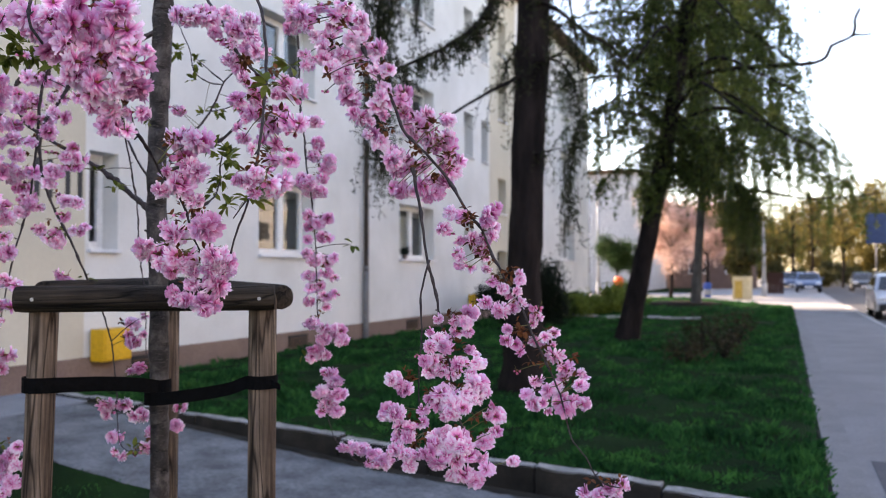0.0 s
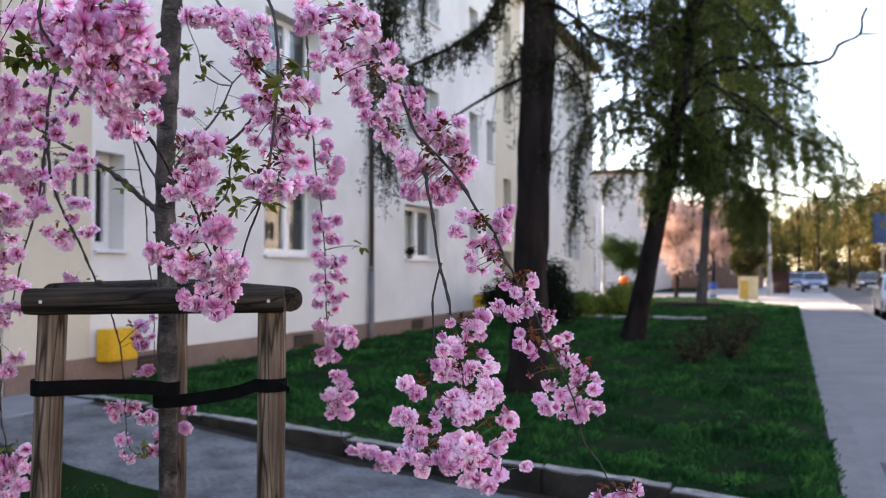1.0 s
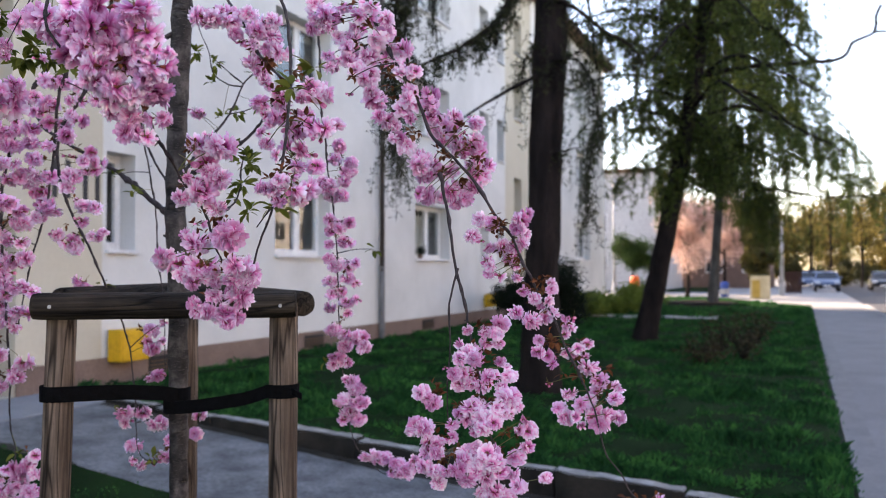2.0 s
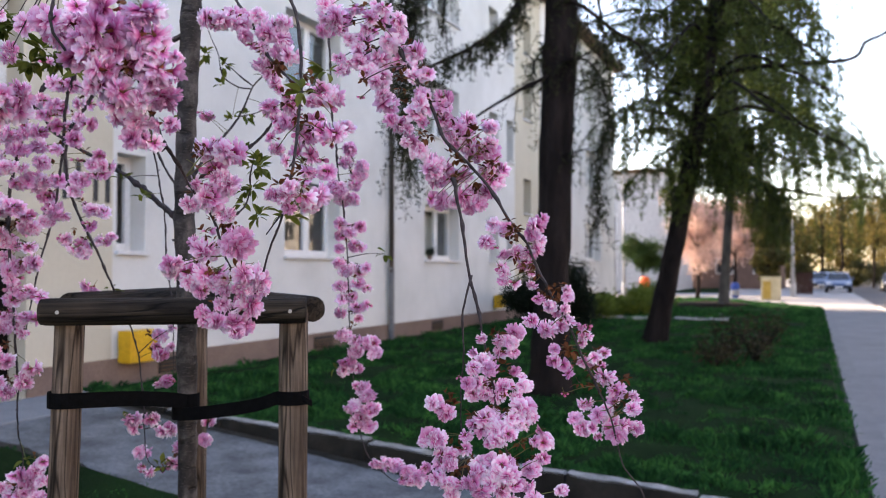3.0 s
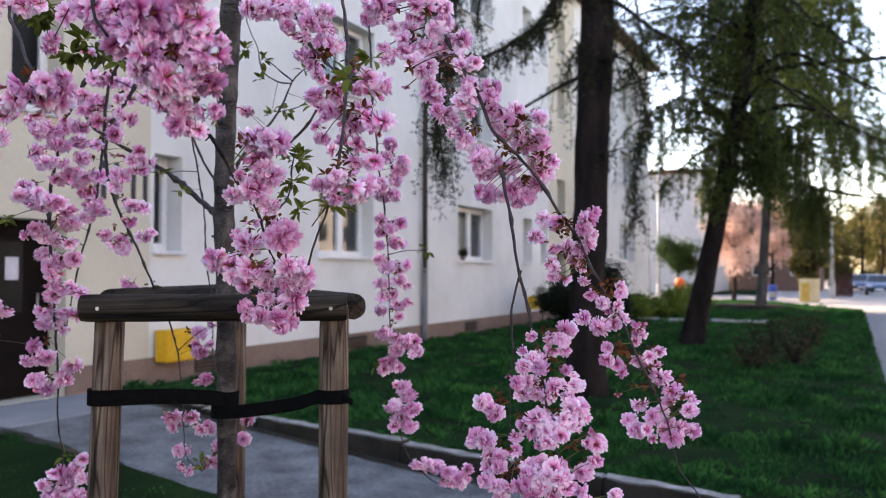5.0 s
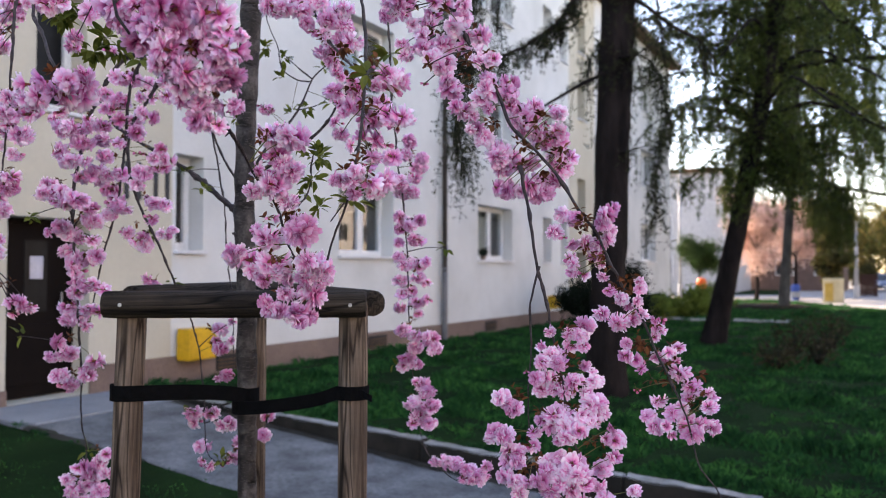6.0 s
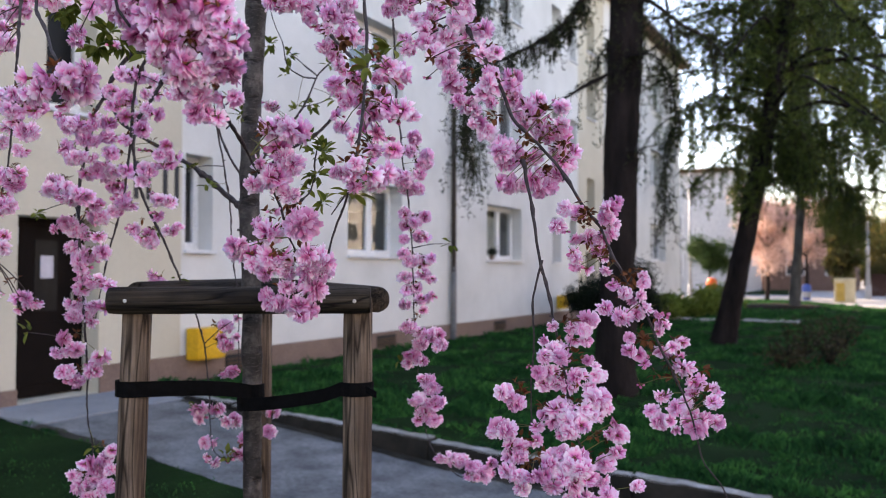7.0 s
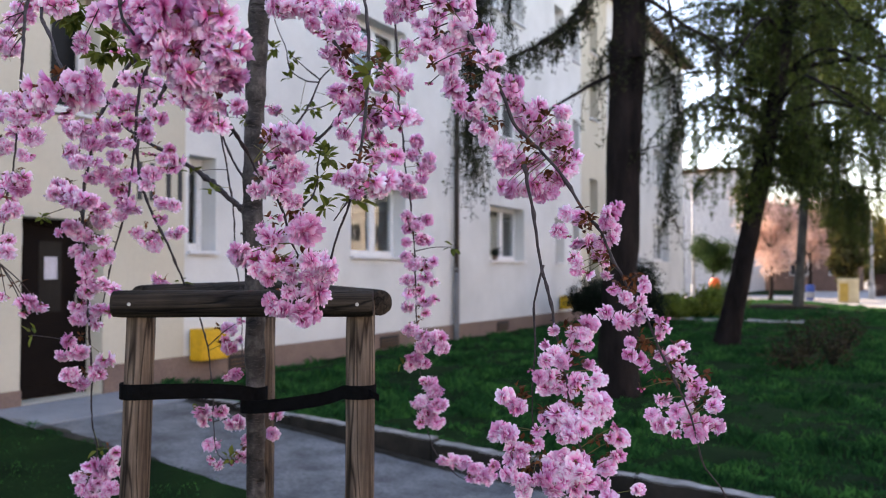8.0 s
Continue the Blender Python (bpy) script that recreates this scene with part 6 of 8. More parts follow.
blossoms(bough_j, (-1.909, 1.601, 1.788), 0.008, 0.003, 5, 1.00, 0.24)
blossoms(bough_j, (-1.960, 1.566, 1.766), 0.005, 0.003, 4, 1.00, 0.24)
blossoms(bough_j, (-1.915, 1.558, 1.738), 0.011, 0.002, 5, 1.00, 0.24)
blossoms(bough_j, (-1.889, 1.585, 1.739), 0.005, 0.002, 4, 0.88, 0.55)
blossoms(bough_j, (-1.887, 1.596, 1.847), 0.003, 0.002, 4, 0.70, 0.55)
blossoms(bough_j, (-1.955, 1.553, 1.845), 0.004, 0.002, 4, 0.77, 0.55)
blossoms(bough_j, (-1.869, 1.481, 1.649), 0.015, 0.004, 6, 1.00, 0.24)
blossoms(bough_j, (-1.837, 1.494, 1.629), 0.020, 0.009, 9, 1.00, 0.24)
blossoms(bough_j, (-1.793, 1.492, 1.630), 0.006, 0.004, 5, 1.00, 0.24)
blossoms(bough_j, (-1.905, 1.501, 1.672), 0.004, 0.002, 4, 0.89, 0.24)
blossoms(bough_j, (-1.788, 1.531, 1.610), 0.004, 0.002, 4, 0.88, 0.24)
blossoms(bough_j, (-1.837, 1.566, 1.586), 0.008, 0.002, 5, 1.00, 0.24)
blossoms(bough_j, (-1.928, 1.560, 1.574), 0.003, 0.002, 3, 1.00, 0.24)
blossoms(bough_j, (-1.955, 1.549, 1.557), 0.003, 0.002, 4, 0.70, 0.55)
blossoms(bough_j, (-1.929, 1.577, 1.554), 0.014, 0.002, 6, 1.00, 0.24)
blossoms(bough_j, (-1.910, 1.602, 1.547), 0.008, 0.002, 4, 1.00, 0.24)
blossoms(bough_j, (-1.836, 1.581, 1.580), 0.005, 0.002, 3, 0.98, 0.24)
blossoms(bough_j, (-1.861, 1.595, 1.539), 0.004, 0.002, 4, 0.92, 0.24)
blossoms(bough_j, (-1.935, 1.590, 1.509), 0.017, 0.003, 6, 1.00, 0.24)
blossoms(bough_j, (-1.901, 1.596, 1.484), 0.019, 0.011, 9, 1.00, 0.24)
blossoms(bough_j, (-1.860, 1.603, 1.497), 0.005, 0.002, 4, 1.00, 0.24)
blossoms(bough_j, (-1.911, 1.597, 1.460), 0.008, 0.002, 4, 1.00, 0.24)
blossoms(bough_j, (-1.918, 1.586, 1.434), 0.005, 0.002, 4, 1.00, 0.24)
blossoms(bough_j, (-1.876, 1.601, 1.427), 0.011, 0.004, 6, 1.00, 0.24)
blossoms(bough_j, (-1.901, 1.589, 1.406), 0.008, 0.002, 5, 1.00, 0.24)
blossoms(bough_j, (-1.849, 1.612, 1.413), 0.003, 0.002, 3, 1.00, 0.24)
blossoms(bough_j, (-1.932, 1.582, 1.371), 0.003, 0.005, 4, 1.00, 0.24)
blossoms(bough_j, (-1.920, 1.597, 1.343), 0.011, 0.005, 6, 1.00, 0.24)
blossoms(bough_j, (-1.860, 1.614, 1.357), 0.003, 0.002, 3, 1.00, 0.24)
blossoms(bough_j, (-1.890, 1.605, 1.364), 0.003, 0.002, 3, 0.94, 0.24)
blossoms(bough_j, (-1.900, 1.615, 1.321), 0.005, 0.002, 3, 1.00, 0.24)
blossoms(bough_j, (-1.923, 1.576, 1.337), 0.003, 0.002, 4, 0.86, 0.24)
blossoms(bough_j, (-1.952, 1.576, 1.280), 0.005, 0.002, 4, 1.00, 0.24)
blossoms(bough_j, (-1.929, 1.582, 1.252), 0.014, 0.002, 6, 1.00, 0.24)
blossoms(bough_j, (-1.956, 1.563, 1.246), 0.003, 0.002, 4, 0.86, 0.24)
blossoms(bough_j, (-1.863, 1.610, 1.234), 0.003, 0.002, 4, 1.00, 0.24)
blossoms(bough_j, (-1.889, 1.607, 1.196), 0.005, 0.002, 4, 1.00, 0.24)
blossoms(bough_j, (-1.898, 1.606, 1.216), 0.003, 0.002, 4, 0.86, 0.24)
blossoms(bough_j, (-1.947, 1.573, 1.196), 0.003, 0.002, 4, 1.00, 0.24)
blossoms(bough_j, (-1.939, 1.583, 1.172), 0.008, 0.002, 4, 1.00, 0.24)
blossoms(bough_j, (-1.929, 1.594, 1.174), 0.003, 0.002, 4, 0.79, 0.24)
blossoms(bough_j, (-1.971, 1.742, 0.965), 0.003, 0.002, 4, 0.84, 0.24)
blossoms(bough_j, (-1.989, 1.740, 0.942), 0.004, 0.002, 4, 1.00, 0.24)
blossoms(bough_j, (-2.033, 1.714, 0.928), 0.010, 0.004, 6, 1.00, 0.24)
blossoms(bough_j, (-2.066, 1.699, 0.895), 0.003, 0.002, 4, 0.84, 0.24)
blossoms(bough_j, (-2.022, 1.733, 0.910), 0.016, 0.007, 8, 1.00, 0.24)
blossoms(bough_j, (-2.027, 1.719, 0.879), 0.019, 0.004, 7, 1.00, 0.24)
blossoms(bough_j, (-1.970, 1.742, 0.913), 0.003, 0.002, 4, 0.84, 0.24)
blossoms(bough_j, (-2.048, 1.711, 0.864), 0.010, 0.002, 5, 1.00, 0.24)
blossoms(bough_j, (-1.977, 1.730, 0.870), 0.010, 0.002, 5, 1.00, 0.24)
blossoms(bough_j, (-2.014, 1.718, 0.839), 0.013, 0.002, 5, 1.00, 0.24)
bough_k = bough("branch", [(-1.774, 1.677, 2.013), (-1.824, 1.676, 1.937), (-1.836, 1.673, 1.805), (-1.847, 1.670, 1.717), (-1.871, 1.662, 1.585), (-1.894, 1.652, 1.497), (-1.913, 1.645, 1.395), (-1.923, 1.642, 1.321)], 0.005, 0.0015)
blossoms(bough_k, (-1.846, 1.671, 1.961), 0.009, 0.002, 5, 1.00, 0.28)
blossoms(bough_k, (-1.818, 1.682, 1.960), 0.003, 0.002, 3, 0.97, 0.28)
blossoms(bough_k, (-1.890, 1.657, 1.919), 0.006, 0.003, 5, 1.00, 0.28)
blossoms(bough_k, (-1.848, 1.664, 1.902), 0.006, 0.006, 5, 1.00, 0.28)
blossoms(bough_k, (-1.858, 1.647, 1.878), 0.011, 0.002, 5, 1.00, 0.28)
blossoms(bough_k, (-1.900, 1.658, 1.839), 0.003, 0.002, 4, 1.00, 0.28)
blossoms(bough_k, (-1.894, 1.654, 1.802), 0.003, 0.003, 4, 1.00, 0.28)
blossoms(bough_k, (-1.841, 1.659, 1.850), 0.006, 0.002, 4, 1.00, 0.28)
blossoms(bough_k, (-1.825, 1.689, 1.853), 0.003, 0.002, 3, 0.97, 0.28)
blossoms(bough_k, (-1.777, 1.699, 1.858), 0.003, 0.003, 4, 1.00, 0.28)
blossoms(bough_k, (-1.798, 1.674, 1.817), 0.009, 0.002, 4, 1.00, 0.28)
blossoms(bough_k, (-1.846, 1.664, 1.789), 0.003, 0.002, 4, 0.88, 0.28)
blossoms(bough_k, (-1.793, 1.686, 1.872), 0.003, 0.002, 4, 0.80, 0.28)
blossoms(bough_k, (-1.779, 1.710, 1.912), 0.003, 0.002, 3, 0.97, 0.28)
blossoms(bough_k, (-1.732, 1.711, 1.912), 0.004, 0.002, 4, 0.95, 0.28)
blossoms(bough_k, (-1.794, 1.688, 1.909), 0.003, 0.002, 4, 0.88, 0.28)
blossoms(bough_k, (-1.879, 1.650, 1.757), 0.003, 0.002, 4, 1.00, 0.28)
blossoms(bough_k, (-1.800, 1.686, 1.764), 0.005, 0.002, 4, 0.90, 0.55)
blossoms(bough_k, (-1.907, 1.631, 1.706), 0.026, 0.011, 11, 1.00, 0.28)
blossoms(bough_k, (-1.876, 1.656, 1.714), 0.014, 0.006, 7, 1.00, 0.28)
blossoms(bough_k, (-1.939, 1.633, 1.703), 0.003, 0.002, 4, 1.00, 0.28)
blossoms(bough_k, (-1.873, 1.663, 1.672), 0.012, 0.003, 6, 1.00, 0.28)
blossoms(bough_k, (-1.843, 1.663, 1.713), 0.003, 0.002, 4, 1.00, 0.28)
blossoms(bough_k, (-1.796, 1.683, 1.713), 0.006, 0.003, 5, 1.00, 0.28)
blossoms(bough_k, (-1.804, 1.691, 1.686), 0.003, 0.002, 4, 0.88, 0.28)
blossoms(bough_k, (-1.865, 1.657, 1.635), 0.009, 0.009, 6, 1.00, 0.28)
blossoms(bough_k, (-1.839, 1.670, 1.625), 0.003, 0.003, 4, 1.00, 0.28)
blossoms(bough_k, (-1.865, 1.649, 1.605), 0.003, 0.002, 4, 0.87, 0.28)
blossoms(bough_k, (-1.788, 1.708, 1.948), 0.003, 0.002, 4, 1.00, 0.28)
blossoms(bough_k, (-1.749, 1.718, 1.954), 0.003, 0.002, 4, 1.00, 0.28)
blossoms(bough_k, (-1.893, 1.637, 1.728), 0.006, 0.002, 4, 1.00, 0.28)
bough_l = bough("branch", [(-1.740, 1.718, 1.996), (-1.780, 1.699, 1.908), (-1.822, 1.680, 1.827), (-1.821, 1.684, 1.717), (-1.794, 1.701, 1.612), (-1.761, 1.720, 1.541), (-1.741, 1.756, 1.453), (-1.774, 1.831, 1.392), (-1.784, 1.884, 1.312), (-1.749, 1.871, 1.229), (-1.716, 1.847, 1.119), (-1.691, 1.830, 0.989), (-1.657, 1.849, 0.944)], 0.005, 0.0012)
blossoms(bough_l, (-1.760, 1.722, 1.752), 0.019, 0.004, 7, 0.92, 0.28)
blossoms(bough_l, (-1.769, 1.722, 1.731), 0.013, 0.002, 5, 0.92, 0.28)
blossoms(bough_l, (-1.735, 1.703, 1.773), 0.004, 0.002, 4, 0.78, 0.55)
blossoms(bough_l, (-1.766, 1.710, 1.635), 0.013, 0.002, 5, 0.92, 0.28)
blossoms(bough_l, (-1.744, 1.722, 1.631), 0.004, 0.002, 4, 0.92, 0.28)
blossoms(bough_l, (-1.786, 1.711, 1.650), 0.003, 0.002, 4, 0.72, 0.55)
blossoms(bough_l, (-1.783, 1.706, 1.599), 0.003, 0.006, 3, 0.85, 0.55)
blossoms(bough_l, (-1.838, 1.678, 1.563), 0.003, 0.004, 4, 0.92, 0.28)
blossoms(bough_l, (-1.807, 1.696, 1.542), 0.013, 0.007, 7, 0.92, 0.28)
blossoms(bough_l, (-1.806, 1.714, 1.528), 0.005, 0.002, 4, 0.92, 0.28)
blossoms(bough_l, (-1.764, 1.738, 1.557), 0.005, 0.002, 4, 0.92, 0.28)
blossoms(bough_l, (-1.728, 1.731, 1.568), 0.003, 0.002, 4, 0.56, 0.55)
blossoms(bough_l, (-1.771, 1.709, 1.438), 0.004, 0.002, 4, 0.92, 0.28)
blossoms(bough_l, (-1.738, 1.921, 1.299), 0.003, 0.003, 4, 0.92, 0.28)
blossoms(bough_l, (-1.656, 1.883, 1.326), 0.003, 0.002, 4, 0.75, 0.55)
blossoms(bough_l, (-1.701, 1.892, 1.249), 0.009, 0.002, 5, 0.92, 0.28)
blossoms(bough_l, (-1.723, 1.894, 1.270), 0.003, 0.002, 4, 0.77, 0.55)
blossoms(bough_l, (-1.680, 1.900, 1.272), 0.003, 0.002, 4, 0.68, 0.55)
blossoms(bough_l, (-1.681, 1.892, 1.178), 0.012, 0.002, 4, 0.92, 0.55)
blossoms(bough_l, (-1.687, 1.866, 1.176), 0.003, 0.002, 4, 0.67, 0.55)
blossoms(bough_l, (-1.732, 1.821, 1.083), 0.008, 0.002, 5, 0.92, 0.28)
blossoms(bough_l, (-1.733, 1.833, 1.059), 0.006, 0.002, 3, 0.88, 0.55)
blossoms(bough_l, (-1.698, 1.847, 1.081), 0.005, 0.005, 5, 0.92, 0.28)
blossoms(bough_l, (-1.668, 1.879, 1.049), 0.011, 0.005, 6, 0.92, 0.28)
blossoms(bough_l, (-1.641, 1.904, 1.001), 0.003, 0.002, 3, 0.92, 0.28)
blossoms(bough_l, (-1.710, 1.830, 0.994), 0.005, 0.002, 4, 0.92, 0.28)
blossoms(bough_l, (-1.699, 1.840, 0.942), 0.008, 0.002, 4, 0.92, 0.55)
blossoms(bough_l, (-1.647, 1.889, 0.959), 0.005, 0.002, 4, 0.92, 0.28)
blossoms(bough_l, (-1.663, 1.863, 0.948), 0.006, 0.002, 3, 0.88, 0.55)
blossoms(bough_l, (-1.706, 1.826, 0.959), 0.003, 0.002, 4, 0.66, 0.55)
blossoms(bough_l, (-1.631, 2.003, 1.054), 0.003, 0.006, 4, 0.92, 0.55)
blossoms(bough_l, (-1.644, 2.009, 0.997), 0.003, 0.006, 4, 0.92, 0.55)
bough_m = bough("branch", [(-1.605, 1.865, 1.679), (-1.661, 1.879, 1.729), (-1.708, 1.875, 1.809), (-1.714, 1.847, 1.883), (-1.718, 1.871, 1.778), (-1.710, 1.889, 1.671), (-1.706, 1.907, 1.531), (-1.703, 1.923, 1.422), (-1.703, 1.938, 1.312), (-1.702, 1.942, 1.186)], 0.0035, 0.0012)
bough_n = bough("branch", [(-1.571, 1.839, 2.394), (-1.660, 1.634, 2.391), (-1.800, 1.453, 2.253), (-1.851, 1.374, 2.103), (-1.825, 1.336, 1.947), (-1.832, 1.337, 1.807), (-1.847, 1.332, 1.694), (-1.863, 1.327, 1.592), (-1.875, 1.324, 1.478)], 0.006, 0.0015)
blossoms(bough_n, (-1.951, 1.391, 2.026), 0.004, 0.002, 4, 1.00, 0.24)
blossoms(bough_n, (-1.995, 1.459, 2.060), 0.003, 0.002, 4, 0.70, 0.55)
blossoms(bough_n, (-1.923, 1.380, 1.986), 0.007, 0.002, 4, 1.00, 0.24)
blossoms(bough_n, (-1.936, 1.371, 1.992), 0.003, 0.002, 3, 0.96, 0.24)
blossoms(bough_n, (-1.935, 1.381, 1.968), 0.003, 0.002, 4, 0.50, 0.55)
blossoms(bough_n, (-2.050, 1.474, 2.096), 0.004, 0.002, 4, 0.94, 0.24)
blossoms(bough_n, (-2.016, 1.481, 2.100), 0.003, 0.002, 4, 1.00, 0.24)
blossoms(bough_n, (-1.995, 1.474, 2.124), 0.025, 0.002, 7, 1.00, 0.24)
blossoms(bough_n, (-1.860, 1.324, 1.843), 0.006, 0.002, 4, 1.00, 0.24)
blossoms(bough_n, (-1.816, 1.341, 1.848), 0.006, 0.002, 4, 1.00, 0.24)
blossoms(bough_n, (-1.799, 1.350, 1.835), 0.006, 0.002, 4, 1.00, 0.24)
blossoms(bough_n, (-1.818, 1.329, 1.808), 0.006, 0.002, 4, 1.00, 0.24)
blossoms(bough_n, (-1.799, 1.358, 1.811), 0.003, 0.002, 3, 1.00, 0.24)
blossoms(bough_n, (-1.786, 1.370, 1.819), 0.003, 0.002, 4, 0.78, 0.24)
blossoms(bough_n, (-1.854, 1.341, 1.774), 0.003, 0.002, 3, 0.93, 0.24)
blossoms(bough_n, (-1.808, 1.351, 1.766), 0.008, 0.006, 5, 1.00, 0.24)
blossoms(bough_n, (-1.829, 1.338, 1.785), 0.003, 0.002, 4, 0.84, 0.24)
blossoms(bough_n, (-1.856, 1.316, 1.739), 0.003, 0.002, 3, 0.92, 0.24)
blossoms(bough_n, (-1.823, 1.355, 1.723), 0.005, 0.002, 4, 0.76, 0.55)
blossoms(bough_n, (-1.837, 1.352, 1.717), 0.003, 0.002, 4, 0.56, 0.55)
blossoms(bough_n, (-1.821, 1.341, 1.670), 0.006, 0.002, 4, 1.00, 0.24)
blossoms(bough_n, (-1.856, 1.331, 1.664), 0.003, 0.002, 3, 1.00, 0.24)
blossoms(bough_n, (-1.832, 1.342, 1.645), 0.003, 0.002, 3, 0.92, 0.24)
blossoms(bough_n, (-1.854, 1.326, 1.625), 0.003, 0.002, 3, 0.98, 0.24)
blossoms(bough_n, (-1.831, 1.321, 1.596), 0.003, 0.002, 3, 0.98, 0.24)
blossoms(bough_n, (-1.864, 1.324, 1.581), 0.003, 0.002, 4, 0.71, 0.24)
blossoms(bough_n, (-1.860, 1.336, 1.530), 0.003, 0.002, 4, 0.78, 0.24)
blossoms(bough_n, (-1.845, 1.326, 1.504), 0.006, 0.002, 3, 0.95, 0.24)
blossoms(bough_n, (-1.917, 1.371, 1.400), 0.003, 0.002, 4, 0.66, 0.55)
blossoms(bough_n, (-1.882, 1.396, 1.387), 0.003, 0.004, 4, 1.00, 0.24)
blossoms(bough_n, (-1.889, 1.439, 1.379), 0.005, 0.002, 3, 0.95, 0.24)
blossoms(bough_n, (-1.910, 1.417, 1.362), 0.003, 0.002, 4, 0.73, 0.55)
blossoms(bough_n, (-1.847, 1.329, 1.823), 0.003, 0.002, 3, 0.99, 0.24)
blossoms(bough_n, (-1.890, 1.304, 1.816), 0.013, 0.013, 8, 1.00, 0.24)
blossoms(bough_n, (-1.894, 1.301, 1.739), 0.011, 0.013, 8, 1.00, 0.24)
blossoms(bough_n, (-1.899, 1.306, 1.651), 0.008, 0.013, 7, 1.00, 0.24)
blossoms(bough_n, (-2.013, 1.382, 2.032), 0.013, 0.007, 7, 1.00, 0.24)
blossoms(bough_n, (-2.013, 1.568, 2.146), 0.012, 0.003, 6, 1.00, 0.24)
blossoms(bough_n, (-2.023, 1.526, 2.165), 0.019, 0.002, 6, 1.00, 0.24)
bough_o = bough("branch", [(-1.569, 1.836, 2.513), (-1.482, 1.999, 2.722), (-1.360, 2.069, 2.519), (-1.282, 2.063, 2.189), (-1.262, 2.060, 1.910), (-1.245, 2.062, 1.741), (-1.239, 2.079, 1.651), (-1.243, 2.102, 1.576), (-1.237, 2.107, 1.500), (-1.233, 2.113, 1.392), (-1.240, 2.135, 1.299), (-1.237, 2.139, 1.206), (-1.238, 2.164, 1.080), (-1.227, 2.173, 1.002), (-1.209, 2.183, 0.950), (-1.166, 2.208, 0.900), (-1.118, 2.234, 0.869)], 0.005, 0.001)
blossoms(bough_o, (-1.230, 2.075, 1.871), 0.010, 0.007, 8, 0.80, 0.18)
blossoms(bough_o, (-1.224, 2.086, 1.811), 0.004, 0.007, 6, 0.80, 0.18)
blossoms(bough_o, (-1.231, 2.077, 1.773), 0.004, 0.004, 5, 0.80, 0.18)
blossoms(bough_o, (-1.193, 2.103, 1.766), 0.004, 0.002, 5, 0.80, 0.18)
blossoms(bough_o, (-1.203, 2.105, 1.744), 0.008, 0.005, 6, 0.80, 0.18)
blossoms(bough_o, (-1.210, 2.087, 1.712), 0.004, 0.004, 5, 0.80, 0.18)
blossoms(bough_o, (-1.248, 2.061, 1.696), 0.016, 0.016, 12, 0.80, 0.18)
blossoms(bough_o, (-1.247, 2.090, 1.676), 0.011, 0.008, 8, 0.80, 0.18)
blossoms(bough_o, (-1.222, 2.093, 1.675), 0.008, 0.004, 6, 0.80, 0.18)
blossoms(bough_o, (-1.270, 2.074, 1.713), 0.005, 0.005, 5, 0.80, 0.18)
blossoms(bough_o, (-1.252, 2.084, 1.607), 0.004, 0.007, 6, 0.77, 0.18)
blossoms(bough_o, (-1.251, 2.113, 1.593), 0.010, 0.010, 10, 0.77, 0.18)
blossoms(bough_o, (-1.213, 2.123, 1.600), 0.003, 0.002, 5, 0.77, 0.55)
blossoms(bough_o, (-1.258, 2.093, 1.577), 0.004, 0.002, 5, 0.77, 0.55)
blossoms(bough_o, (-1.230, 2.105, 1.584), 0.004, 0.004, 6, 0.77, 0.18)
blossoms(bough_o, (-1.261, 2.095, 1.539), 0.003, 0.002, 4, 0.77, 0.55)
blossoms(bough_o, (-1.218, 2.114, 1.546), 0.007, 0.007, 7, 0.77, 0.18)
blossoms(bough_o, (-1.260, 2.093, 1.500), 0.007, 0.004, 6, 0.77, 0.18)
blossoms(bough_o, (-1.244, 2.094, 1.478), 0.010, 0.004, 7, 0.77, 0.18)
blossoms(bough_o, (-1.220, 2.129, 1.478), 0.003, 0.007, 6, 0.77, 0.55)
blossoms(bough_o, (-1.194, 2.129, 1.485), 0.003, 0.002, 4, 0.77, 0.55)
blossoms(bough_o, (-1.235, 2.109, 1.485), 0.003, 0.002, 4, 0.77, 0.55)
blossoms(bough_o, (-1.258, 2.100, 1.436), 0.007, 0.004, 6, 0.77, 0.18)
blossoms(bough_o, (-1.207, 2.103, 1.447), 0.003, 0.007, 6, 0.77, 0.18)
blossoms(bough_o, (-1.198, 2.134, 1.432), 0.003, 0.002, 4, 0.77, 0.55)
blossoms(bough_o, (-1.250, 2.100, 1.401), 0.007, 0.004, 6, 0.77, 0.18)
blossoms(bough_o, (-1.217, 2.118, 1.378), 0.007, 0.004, 6, 0.77, 0.18)
blossoms(bough_o, (-1.232, 2.114, 1.409), 0.004, 0.002, 5, 0.77, 0.55)
blossoms(bough_o, (-1.188, 2.127, 1.386), 0.003, 0.002, 3, 0.77, 0.55)
blossoms(bough_o, (-1.264, 2.106, 1.363), 0.004, 0.002, 5, 0.77, 0.55)
blossoms(bough_o, (-1.217, 2.115, 1.348), 0.003, 0.002, 4, 0.77, 0.55)
blossoms(bough_o, (-1.252, 2.097, 1.302), 0.010, 0.010, 9, 0.77, 0.18)
blossoms(bough_o, (-1.219, 2.115, 1.287), 0.010, 0.007, 8, 0.77, 0.18)
blossoms(bough_o, (-1.189, 2.140, 1.279), 0.004, 0.010, 7, 0.77, 0.18)
blossoms(bough_o, (-1.179, 2.151, 1.248), 0.004, 0.010, 7, 0.77, 0.18)
blossoms(bough_o, (-1.221, 2.118, 1.256), 0.013, 0.007, 9, 0.77, 0.18)
blossoms(bough_o, (-1.239, 2.101, 1.227), 0.010, 0.004, 7, 0.77, 0.18)
